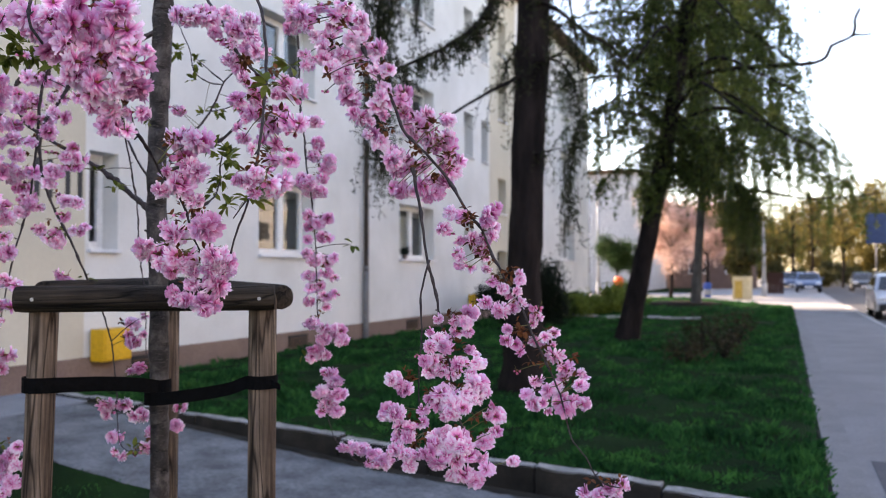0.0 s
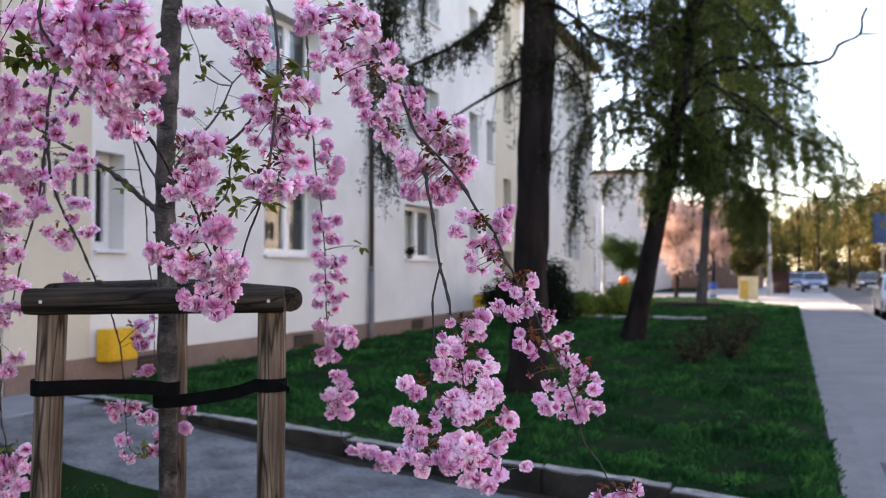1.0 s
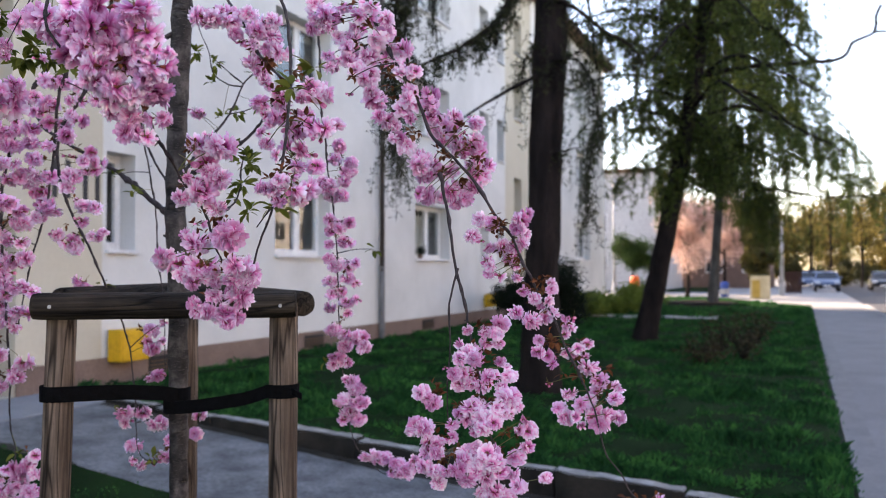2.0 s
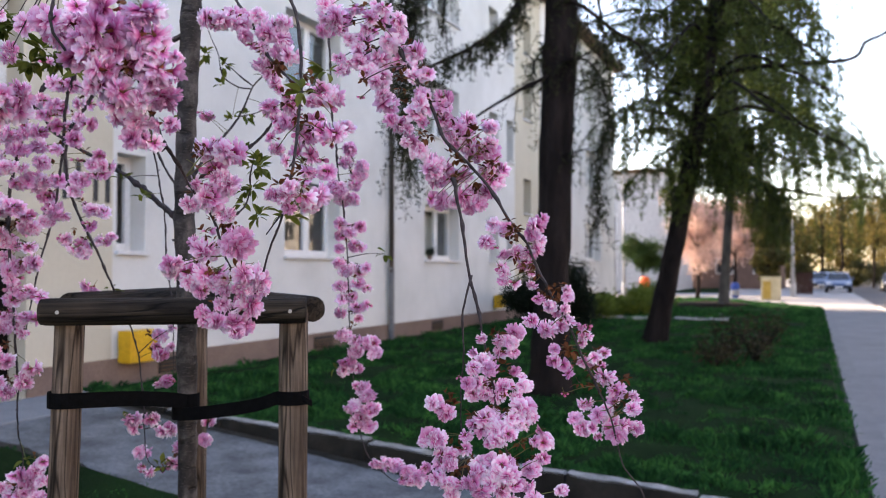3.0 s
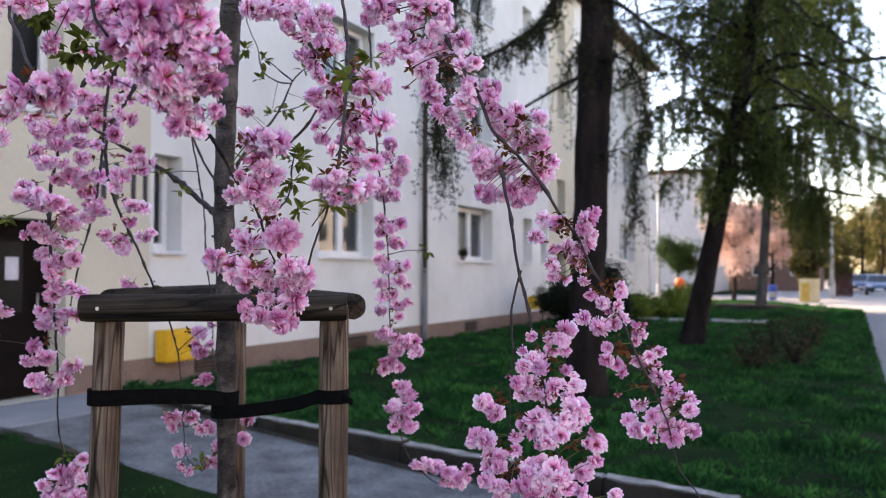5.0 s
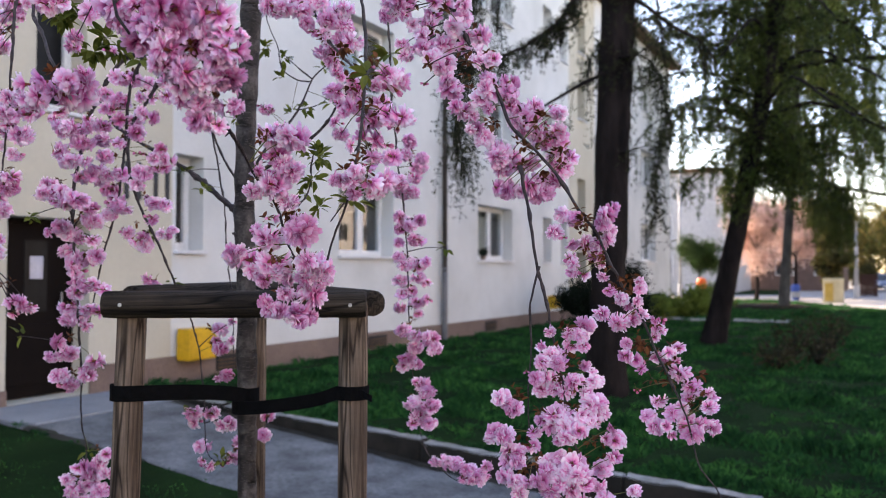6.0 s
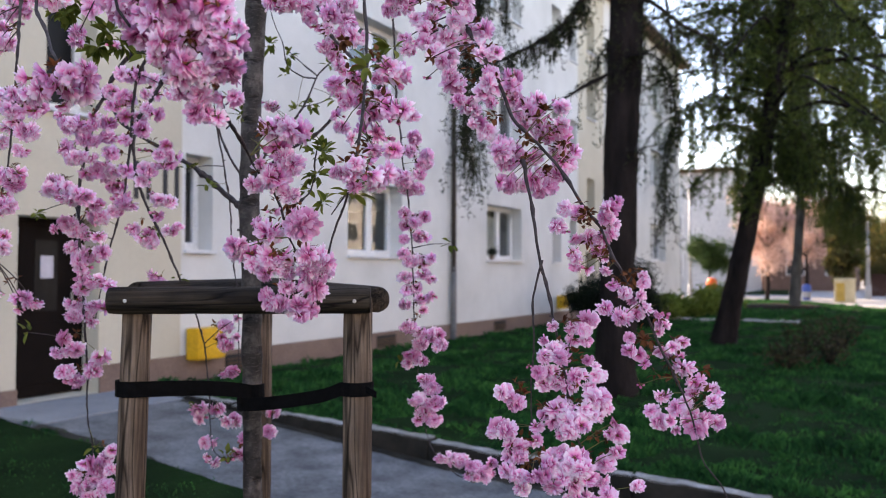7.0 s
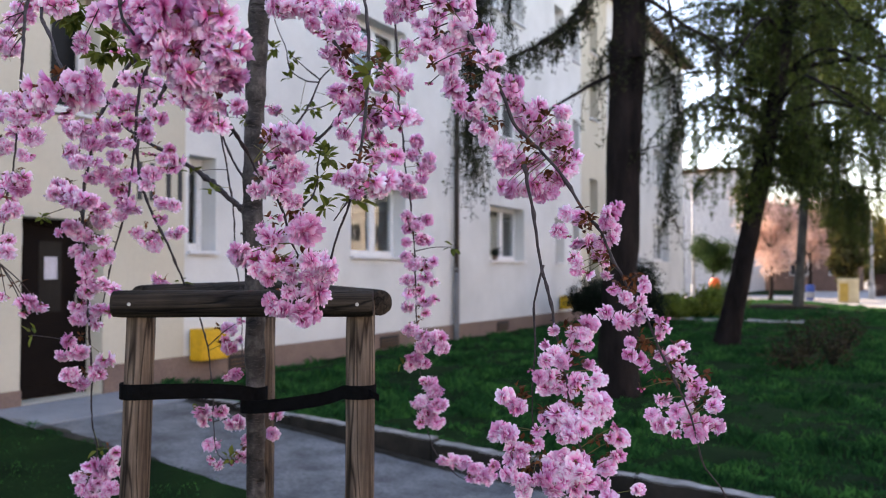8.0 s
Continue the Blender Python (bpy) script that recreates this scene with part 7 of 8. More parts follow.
blossoms(bough_o, (-1.229, 2.130, 1.209), 0.010, 0.004, 7, 0.77, 0.18)
blossoms(bough_o, (-1.255, 2.098, 1.204), 0.004, 0.002, 4, 0.77, 0.55)
blossoms(bough_o, (-1.218, 2.137, 1.155), 0.010, 0.010, 10, 0.77, 0.18)
blossoms(bough_o, (-1.197, 2.137, 1.134), 0.010, 0.007, 8, 0.77, 0.18)
blossoms(bough_o, (-1.227, 2.118, 1.104), 0.016, 0.007, 10, 0.77, 0.18)
blossoms(bough_o, (-1.186, 2.139, 1.096), 0.013, 0.010, 11, 0.77, 0.18)
blossoms(bough_o, (-1.219, 2.134, 1.072), 0.016, 0.010, 12, 0.77, 0.18)
blossoms(bough_o, (-1.200, 2.147, 1.048), 0.013, 0.007, 9, 0.77, 0.18)
blossoms(bough_o, (-1.230, 2.122, 1.050), 0.004, 0.002, 5, 0.77, 0.55)
blossoms(bough_o, (-1.193, 2.201, 0.939), 0.013, 0.007, 10, 0.77, 0.18)
blossoms(bough_o, (-1.162, 2.227, 0.929), 0.017, 0.010, 12, 0.77, 0.18)
blossoms(bough_o, (-1.112, 2.230, 0.917), 0.016, 0.010, 12, 0.77, 0.18)
blossoms(bough_o, (-1.088, 2.235, 0.896), 0.019, 0.013, 15, 0.77, 0.18)
blossoms(bough_o, (-1.124, 2.219, 0.895), 0.007, 0.007, 8, 0.77, 0.18)
blossoms(bough_o, (-1.066, 2.241, 0.927), 0.003, 0.004, 5, 0.77, 0.55)
bough("branch", [(-1.581, 1.865, 1.723), (-1.524, 1.860, 1.735), (-1.467, 1.867, 1.770), (-1.395, 1.881, 1.808), (-1.344, 1.883, 1.849), (-1.320, 1.884, 1.883), (-1.262, 1.856, 1.915)], 0.006, 0.0025)
bough_q = bough("branch", [(-1.578, 1.866, 1.723), (-1.572, 1.924, 1.806), (-1.581, 2.008, 1.863), (-1.550, 2.044, 1.933), (-1.523, 2.056, 2.005), (-1.492, 2.071, 2.042)], 0.006, 0.002)
blossoms(bough_q, (-1.637, 1.994, 1.917), 0.004, 0.002, 3, 0.80, 0.55)
blossoms(bough_q, (-1.636, 1.968, 1.923), 0.003, 0.002, 4, 0.65, 0.55)
bough_r = bough("branch", [(-1.526, 2.054, 1.997), (-1.563, 2.035, 2.001), (-1.598, 2.016, 2.029), (-1.612, 2.007, 2.093), (-1.632, 1.994, 2.157), (-1.646, 1.986, 2.221)], 0.0025, 0.001)
bough("branch", [(-1.526, 2.054, 2.005), (-1.577, 2.027, 2.053), (-1.605, 2.011, 2.081)], 0.002, 0.001)
bough("branch", [(-1.561, 2.039, 1.917), (-1.507, 2.066, 1.933), (-1.467, 2.064, 1.961)], 0.002, 0.001)
bough_u = bough("branch", [(-1.178, 1.515, 1.593), (-1.177, 1.548, 1.614), (-1.176, 1.570, 1.651), (-1.175, 1.570, 1.687), (-1.167, 1.573, 1.723)], 0.0025, 0.0012)
bough("branch", [(-0.775, 1.105, 1.561), (-0.789, 1.110, 1.548), (-0.806, 1.113, 1.533)], 0.0015, 0.0008)
leaves(bough_u, (-1.162, 1.576, 1.705), 0.031, 0.024, 33, "green")
leaves(bough_u, (-1.188, 1.562, 1.729), 0.024, 0.017, 15, "green")
leaves(bough_u, (-1.170, 1.574, 1.655), 0.024, 0.019, 21, "green")
leaves(bough_u, (-1.158, 1.582, 1.597), 0.017, 0.017, 12, "green")
leaves(bough_u, (-1.189, 1.564, 1.627), 0.019, 0.012, 8, "green")
leaves(bough_r, (-1.640, 1.992, 2.093), 0.022, 0.029, 14, "green")
leaves(bough_r, (-1.594, 2.017, 2.061), 0.022, 0.026, 10, "green")
leaves(bough_r, (-1.606, 2.013, 2.010), 0.016, 0.010, 6, "green")
leaves(bough_r, (-1.578, 2.030, 1.909), 0.019, 0.016, 6, "green")
leaves(bough_q, (-1.499, 2.068, 2.037), 0.022, 0.019, 9, "green")
leaves(bough_q, (-1.543, 2.048, 1.925), 0.019, 0.019, 8, "green")
leaves(bough_q, (-1.479, 2.081, 1.942), 0.019, 0.016, 6, "green")
leaves(bough_g, (-1.385, 1.115, 1.913), 0.036, 0.026, 57, "green")
leaves(bough_g, (-1.333, 1.145, 1.848), 0.024, 0.020, 33, "green")
leaves(bough_g, (-1.293, 1.165, 1.853), 0.026, 0.014, 33, "green")
leaves(bough_g, (-1.275, 1.174, 1.878), 0.016, 0.024, 21, "green")
leaves(bough_g, (-1.359, 1.129, 1.918), 0.020, 0.020, 21, "green")
leaves(bough_g, (-1.315, 1.153, 1.873), 0.024, 0.016, 21, "green")
leaves(bough_g, (-1.258, 1.184, 1.833), 0.020, 0.014, 15, "green")
leaves(bough_d, (-0.766, 1.110, 1.561), 0.026, 0.010, 15, "green")
leaves(bough_d, (-0.746, 1.115, 1.741), 0.011, 0.011, 9, "green")
leaves(bough_d, (-0.769, 1.215, 1.795), 0.019, 0.007, 8, "green")
leaves(bough_m, (-1.613, 1.844, 1.866), 0.024, 0.024, 12, "green")
leaves(bough_m, (-1.695, 1.807, 1.678), 0.024, 0.012, 9, "green")
leaves(bough_m, (-1.741, 1.782, 1.723), 0.024, 0.012, 6, "green")
leaves(bough_o, (-1.151, 2.151, 1.527), 0.015, 0.015, 6, "green")
leaves(bough_o, (-1.273, 2.097, 1.209), 0.009, 0.009, 4, "green")
leaves(bough_l, (-1.659, 1.847, 0.962), 0.024, 0.015, 9, "green")
leaves(bough_l, (-1.771, 1.775, 1.431), 0.018, 0.012, 6, "green")
leaves(bough_l, (-1.735, 1.804, 1.093), 0.015, 0.012, 4, "green")
leaves(bough_l, (-1.812, 1.750, 1.558), 0.021, 0.009, 6, "green")
leaves(bough_j, (-2.080, 1.561, 1.292), 0.021, 0.023, 8, "green")
leaves(bough_j, (-1.927, 1.650, 0.991), 0.015, 0.009, 4, "green")
leaves(bough_j, (-2.057, 1.564, 1.600), 0.023, 0.018, 8, "green")
leaves(bough_f, (-0.873, 1.136, 1.483), 0.025, 0.020, 65, "bronze")
leaves(bough_f, (-0.887, 1.126, 1.553), 0.020, 0.008, 19, "bronze")
leaves(bough_f, (-0.824, 0.849, 1.726), 0.008, 0.005, 11, "bronze")
leaves(bough_f, (-0.922, 1.110, 1.487), 0.007, 0.012, 8, "bronze")
leaves(bough_d, (-0.806, 1.139, 1.791), 0.017, 0.012, 22, "bronze")
leaves(bough_d, (-0.766, 1.162, 1.703), 0.013, 0.018, 24, "bronze")
leaves(bough_d, (-0.774, 1.160, 1.641), 0.010, 0.015, 16, "bronze")
leaves(bough_a, (-0.554, 1.503, 1.548), 0.027, 0.019, 38, "bronze")
leaves(bough_a, (-0.726, 1.405, 1.821), 0.014, 0.019, 16, "bronze")
leaves(bough_a, (-0.642, 1.453, 1.676), 0.014, 0.010, 14, "bronze")
leaves(bough_a, (-0.759, 1.385, 1.908), 0.019, 0.012, 16, "bronze")
leaves(bough_a, (-0.490, 1.539, 1.449), 0.014, 0.008, 14, "bronze")
leaves(bough_a, (-0.466, 1.555, 1.336), 0.021, 0.012, 24, "bronze")
leaves(bough_a, (-0.424, 1.579, 1.272), 0.025, 0.012, 24, "bronze")
leaves(bough_a, (-0.432, 1.574, 1.299), 0.012, 0.010, 11, "bronze")
leaves(bough_a, (-0.693, 1.426, 1.714), 0.014, 0.012, 14, "bronze")
leaves(bough_a, (-0.381, 1.601, 1.285), 0.014, 0.010, 11, "bronze")
leaves(bough_a, (-0.395, 1.596, 1.227), 0.017, 0.014, 16, "bronze")
leaves(bough_a, (-0.582, 1.485, 1.671), 0.014, 0.008, 11, "bronze")
leaves(bough_a, (-0.786, 1.374, 1.816), 0.012, 0.014, 14, "bronze")
leaves(bough_b, (-0.565, 1.446, 1.370), 0.013, 0.007, 14, "bronze")
leaves(bough_b, (-0.570, 1.446, 1.314), 0.021, 0.011, 22, "bronze")
leaves(bough_b, (-0.547, 1.463, 1.147), 0.024, 0.019, 32, "bronze")
leaves(bough_b, (-0.531, 1.469, 1.183), 0.017, 0.011, 16, "bronze")
leaves(bough_b, (-0.604, 1.430, 1.230), 0.017, 0.009, 16, "bronze")
leaves(bough_b, (-0.559, 1.456, 1.160), 0.015, 0.009, 14, "bronze")
leaves(bough_c, (-0.650, 1.408, 1.190), 0.013, 0.017, 19, "bronze")
leaves(bough_c, (-0.631, 1.419, 1.138), 0.017, 0.015, 22, "bronze")
leaves(bough_c, (-0.637, 1.413, 1.253), 0.011, 0.007, 11, "bronze")
leaves(bough_k, (-1.940, 1.625, 1.600), 0.053, 0.023, 27, "bronze")
leaves(bough_k, (-1.921, 1.637, 1.541), 0.032, 0.018, 16, "bronze")
leaves(bough_k, (-1.992, 1.599, 1.573), 0.021, 0.012, 11, "bronze")
leaves(bough_h, (-1.192, 0.950, 1.755), 0.013, 0.010, 16, "bronze")
leaves(bough_o, (-1.246, 2.101, 1.569), 0.015, 0.012, 11, "bronze")
leaves(bough_o, (-1.231, 2.116, 1.331), 0.012, 0.012, 8, "bronze")
leaves(bough_j, (-1.969, 1.619, 1.292), 0.018, 0.015, 11, "bronze")
leaves(bough_j, (-1.964, 1.625, 1.197), 0.018, 0.015, 11, "bronze")
leaves(bough_j, (-1.991, 1.596, 1.691), 0.026, 0.009, 14, "bronze")


# ---- larches ----
def larch(name, foot, top, r0, r1, label, bend=0.0, bark=BARK_LARCH, flare=1.5):
    """A tapered trunk with ridged bark and a flared foot; limbs are added to it."""
    tree = thing(name, foot, label, "tree")
    a, b = np.array(foot, float), np.array(top, float)
    n = 60
    s = np.linspace(0, 1, n)[:, None]
    line = a + (b - a) * s + np.array([0, 0, -0.15]) * (1 - s) + bend * np.sin(s * 3.14) * np.array([0.8, 0.3, 0])
    v, fc = tube(line, r0, r1, 22, 0.05, rng)
    v = v.reshape(n, 22, 3)
    grow = 1 + (flare - 1) * np.exp(-np.linspace(0, 1, n) * np.linalg.norm(b - a) / 0.35)
    ridge = 1 + 0.06 * np.sin(np.arange(22) * 2.6)
    v = line[:, None] + (v - line[:, None]) * (grow[:, None] * ridge)[..., None]
    child("trunk", mesh("trunk", v.reshape(-1, 3), fc, bark, smooth=True), tree, "dark ridged bark")
    return tree, line


def sprays(line, count, length, r):
    """Hanging twigs with needle tufts along a limb: the twigs' tubes and the tufts' centres."""
    tv, tf, tufts, k = [], [], [], 0
    for _ in range(count):
        p = line[int(len(line) * rng.uniform(0.12, 1.0)) - 1]
        ln = length * rng.uniform(0.45, 1.15)
        d = rng.normal(size=3) * np.array([0.5, 0.5, 0.12])
        pts = [p, p + d * 0.3 * ln + np.array([0, 0, -0.15 * ln]), p + d * 0.45 * ln + np.array([0, 0, -0.55 * ln]), p + d * 0.5 * ln + np.array([0, 0, -ln])]
        ln_pts = spline(pts, 0.16)
        v, fc = tube(ln_pts, r, r * 0.4, 3)
        tv.append(v)
        tf += [tuple(int(i) + k for i in q) for q in fc]
        k += len(v)
        m = max(4, int(ln / 0.03))
        t = rng.uniform(0, 1, m) * (len(ln_pts) - 1)
        i = np.minimum(t.astype(int), len(ln_pts) - 2)
        base = ln_pts[i] + (ln_pts[i + 1] - ln_pts[i]) * (t - i)[:, None]
        tufts.append(base + rng.normal(size=(m, 3)) * 0.035)
    return np.concatenate(tv), tf, np.concatenate(tufts)


def limb(tree, pts, r0, r1, twigs, length, needles=None, tuft=0.066):
    line = spline(pts, 0.12)
    line = line + np.cumsum(rng.normal(size=line.shape) * 0.006, axis=0)
    v, fc = tube(line, r0, r1, 7, 0.08, rng)
    ob = child("limb", mesh("limb", v, fc, BARK_LARCH, smooth=True), tree)
    if twigs:
        tv, tf, tufts = sprays(line, twigs, length, 0.005)
        tagged(child("twig_spray", mesh("twig_spray", tv, tf, BARK_LARCH), ob), kind="stuff")
        cv, cf = cloud(tufts, tuft, rng, 3, 0.2, 3.0)
        tagged(child("foliage", mesh("foliage", cv, cf, needles or NEEDLE), ob, "hanging sprays of fresh green needles"), kind="stuff")
    return ob


def crown(tree, line, low, high, count, reach, droop, twigs, length, needles=None, tuft=0.06, lean=(0, 0)):
    """Limbs all round a trunk between two heights, long below and short above, rising then drooping."""
    z = line[:, 2]
    for i in range(count):
        h = low + (high - low) * ((i + rng.uniform(0, 1)) / count)
        p = line[int(np.argmin(abs(z - h)))]
        az = i * 2.4 + rng.uniform(-0.4, 0.4)
        ln = reach * (1 - 0.55 * (h - low) / (high - low)) * rng.uniform(0.7, 1.15)
        d = np.array([math.cos(az) + lean[0], math.sin(az) + lean[1], 0])
        pts = [p, p + d * ln * 0.35 + np.array([0, 0, 0.10 * ln]), p + d * ln * 0.7 + np.array([0, 0, 0.02 * ln - droop * 0.4]), p + d * ln + np.array([0, 0, -droop])]
        limb(tree, pts, 0.045, 0.01, twigs, length, needles, tuft)


larch_near, line_near = larch("larch_tree", (-3.02, 10.0, 0.0), (-2.52, 10.02, 14.0), 0.215, 0.12, "tall larch with a straight dark trunk and drooping sprays", 0.0)
larch_leaning, line_leaning = larch("larch_tree", (-3.14, 18.0, 0.0), (-1.2, 18.4, 13.0), 0.21, 0.09, "leaning larch with a dense crown of drooping green sprays", 0.3)
larch_far, line_far = larch("larch_tree", (-3.5, 36.6, 0.0), (-2.6, 36.8, 17.0), 0.2, 0.07, "tall slender grey-barked larch at the lawn's end", 0.1, BARK_GREY, 1.25)
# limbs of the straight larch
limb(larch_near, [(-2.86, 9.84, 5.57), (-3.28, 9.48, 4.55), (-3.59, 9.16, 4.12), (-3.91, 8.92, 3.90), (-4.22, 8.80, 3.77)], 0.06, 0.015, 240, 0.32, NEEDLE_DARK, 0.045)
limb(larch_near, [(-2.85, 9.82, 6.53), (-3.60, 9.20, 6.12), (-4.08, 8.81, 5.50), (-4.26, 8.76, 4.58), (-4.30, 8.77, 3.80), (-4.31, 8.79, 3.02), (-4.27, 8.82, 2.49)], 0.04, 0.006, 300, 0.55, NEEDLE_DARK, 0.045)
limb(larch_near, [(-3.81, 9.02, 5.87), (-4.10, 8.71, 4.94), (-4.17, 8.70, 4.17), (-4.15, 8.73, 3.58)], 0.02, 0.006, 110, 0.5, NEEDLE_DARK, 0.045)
limb(larch_near, [(-2.94, 9.75, 3.80), (-3.20, 9.65, 3.66), (-3.48, 9.44, 3.44), (-3.73, 9.34, 3.27)], 0.028, 0.012, 0, 0.3, NEEDLE_DARK, 0.045)
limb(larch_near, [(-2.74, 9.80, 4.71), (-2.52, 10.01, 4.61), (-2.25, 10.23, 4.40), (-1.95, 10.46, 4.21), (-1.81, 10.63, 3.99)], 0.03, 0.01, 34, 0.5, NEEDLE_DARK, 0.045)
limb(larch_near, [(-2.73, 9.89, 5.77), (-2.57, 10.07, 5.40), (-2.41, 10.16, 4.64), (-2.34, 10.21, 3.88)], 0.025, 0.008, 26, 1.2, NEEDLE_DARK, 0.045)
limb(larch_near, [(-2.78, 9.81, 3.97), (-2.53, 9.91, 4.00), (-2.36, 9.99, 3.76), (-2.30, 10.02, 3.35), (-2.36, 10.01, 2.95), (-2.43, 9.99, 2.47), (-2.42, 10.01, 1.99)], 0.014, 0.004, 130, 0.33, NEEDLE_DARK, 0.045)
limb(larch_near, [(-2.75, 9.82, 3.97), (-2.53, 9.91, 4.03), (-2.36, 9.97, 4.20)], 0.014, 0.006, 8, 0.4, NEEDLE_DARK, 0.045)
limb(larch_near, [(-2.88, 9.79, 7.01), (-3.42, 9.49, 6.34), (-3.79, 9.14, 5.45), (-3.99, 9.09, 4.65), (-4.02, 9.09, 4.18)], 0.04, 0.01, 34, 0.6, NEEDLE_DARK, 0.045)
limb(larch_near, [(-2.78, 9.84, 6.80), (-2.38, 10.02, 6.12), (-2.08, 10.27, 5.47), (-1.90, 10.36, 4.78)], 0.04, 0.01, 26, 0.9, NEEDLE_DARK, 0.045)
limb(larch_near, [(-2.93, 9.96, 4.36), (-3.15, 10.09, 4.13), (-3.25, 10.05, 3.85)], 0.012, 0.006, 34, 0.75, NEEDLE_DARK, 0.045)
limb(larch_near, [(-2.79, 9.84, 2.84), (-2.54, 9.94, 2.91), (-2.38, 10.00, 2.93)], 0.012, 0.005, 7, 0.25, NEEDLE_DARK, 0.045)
# limbs of the leaning larch
limb(larch_leaning, [(-2.11, 18.24, 5.48), (-1.05, 18.45, 5.61), (-0.07, 18.73, 5.67), (0.58, 18.89, 5.71), (0.82, 18.98, 5.86), (0.90, 19.01, 6.07), (1.31, 19.06, 6.27), (1.36, 19.07, 6.58), (1.48, 19.11, 6.81)], 0.06, 0.03, 0, 0.3)
limb(larch_leaning, [(1.31, 19.06, 6.27), (1.65, 19.20, 6.27)], 0.028, 0.02, 0, 0.3)
limb(larch_leaning, [(-2.06, 18.27, 5.13), (-2.66, 17.68, 5.77), (-3.27, 17.21, 6.12), (-3.97, 16.93, 6.18)], 0.05, 0.01, 90, 0.75)
limb(larch_leaning, [(-1.99, 18.27, 6.08), (-2.43, 17.65, 6.44), (-2.98, 17.21, 6.61), (-3.67, 16.93, 6.44)], 0.04, 0.01, 80, 0.75)
limb(larch_leaning, [(-2.05, 18.26, 5.72), (-2.51, 17.41, 6.04), (-2.96, 17.03, 5.76), (-3.41, 16.75, 5.28)], 0.03, 0.01, 80, 0.75)
limb(larch_leaning, [(-1.99, 18.25, 6.79), (-2.37, 17.66, 7.13), (-2.92, 17.21, 7.24), (-3.56, 16.96, 7.07)], 0.04, 0.01, 80, 0.9)
limb(larch_leaning, [(-2.17, 18.24, 4.42), (-2.66, 17.60, 4.81), (-3.21, 17.16, 4.89), (-3.80, 16.93, 4.60)], 0.04, 0.01, 80, 0.65)
limb(larch_leaning, [(-2.18, 18.25, 4.06), (-2.56, 17.66, 4.29), (-3.06, 17.24, 4.32), (-3.59, 17.03, 4.03)], 0.03, 0.008, 60, 0.5)
limb(larch_leaning, [(-2.23, 18.23, 4.18), (-2.56, 17.67, 4.06), (-3.01, 17.28, 3.69), (-3.55, 17.08, 3.11)], 0.03, 0.008, 60, 0.5)
limb(larch_leaning, [(-2.18, 18.26, 3.70), (-2.40, 17.75, 3.42), (-2.71, 17.52, 3.01)], 0.02, 0.008, 60, 0.7)
limb(larch_leaning, [(-1.99, 18.26, 6.43), (-1.03, 18.32, 6.58), (-0.54, 18.31, 6.35), (-0.17, 18.37, 5.75)], 0.05, 0.012, 60, 0.9)
limb(larch_leaning, [(-1.98, 18.23, 7.86), (-1.08, 18.27, 7.86), (-0.53, 18.18, 7.41), (-0.11, 18.26, 6.64)], 0.05, 0.012, 50, 0.9)
limb(larch_leaning, [(-2.01, 18.31, 4.53), (-1.59, 18.06, 4.12), (-1.10, 18.06, 3.51)], 0.03, 0.01, 38, 1.1)
limb(larch_leaning, [(-2.12, 18.27, 4.24), (-1.76, 18.10, 3.72), (-1.36, 18.17, 3.36)], 0.03, 0.008, 50, 0.8)
limb(larch_leaning, [(-2.12, 18.28, 3.94), (-1.85, 17.86, 3.53), (-1.63, 17.85, 3.17)], 0.02, 0.008, 45, 0.7)
limb(larch_leaning, [(-2.15, 18.24, 4.77), (-1.68, 17.80, 4.32), (-1.40, 17.72, 3.60)], 0.03, 0.008, 34, 0.9)
limb(larch_far, [(-1.99, 36.76, 8.45), (-0.15, 36.45, 7.68), (1.39, 36.56, 6.70), (2.51, 36.82, 5.67)], 0.05, 0.012, 100, 1.5)
limb(larch_far, [(-1.87, 36.77, 9.85), (-0.35, 36.54, 8.97), (0.89, 36.65, 7.76), (1.71, 36.79, 6.82)], 0.05, 0.012, 70, 1.5)
limb(larch_far, [(-2.56, 36.61, 5.65), (-1.86, 35.83, 4.85), (-1.33, 35.64, 4.14), (-0.91, 35.61, 3.34)], 0.05, 0.015, 60, 2.0)
limb(larch_far, [(-2.21, 36.23, 5.13), (-1.43, 35.80, 4.72), (-0.81, 35.74, 4.02)], 0.04, 0.012, 100, 2.2)
limb(larch_far, [(-3.04, 36.97, 5.00), (-1.05, 37.24, 4.83), (0.66, 37.41, 4.48), (2.34, 37.54, 4.51), (3.96, 37.65, 4.69)], 0.07, 0.02, 36, 2.4)
limb(larch_far, [(-3.02, 36.93, 6.89), (-1.26, 37.12, 6.12), (0.24, 37.22, 4.90), (1.30, 37.67, 4.21)], 0.06, 0.02, 30, 2.2)
for dx, dy, z, reach in ((0.4, -1.2, 6.9, 2.2), (1.2, -0.6, 7.3, 2.6), (2.0, -1.0, 7.6, 2.8), (0.9, 0.8, 6.4, 2.4), (1.7, 0.4, 6.9, 2.6), (2.6, 0.0, 7.2, 2.4), (0.2, 0.6, 6.0, 2.0), (3.2, -0.5, 7.4, 2.2)):
    limb(larch_far, [(-3.1, 36.7, z - 0.6), (-3.1 + 0.5 * dx, 36.7 + 0.5 * dy, z), (-3.0 + dx, 36.7 + dy, z - 0.3), (-2.8 + 1.4 * dx, 36.7 + 1.4 * dy, z - 1.2)], 0.05, 0.012, 18, reach, NEEDLE, 0.108)
crown(larch_leaning, line_leaning, 4.4, 11.5, 32, 3.1, 0.9, 17, 0.95, tuft=0.076, lean=(0.2, 0.0))
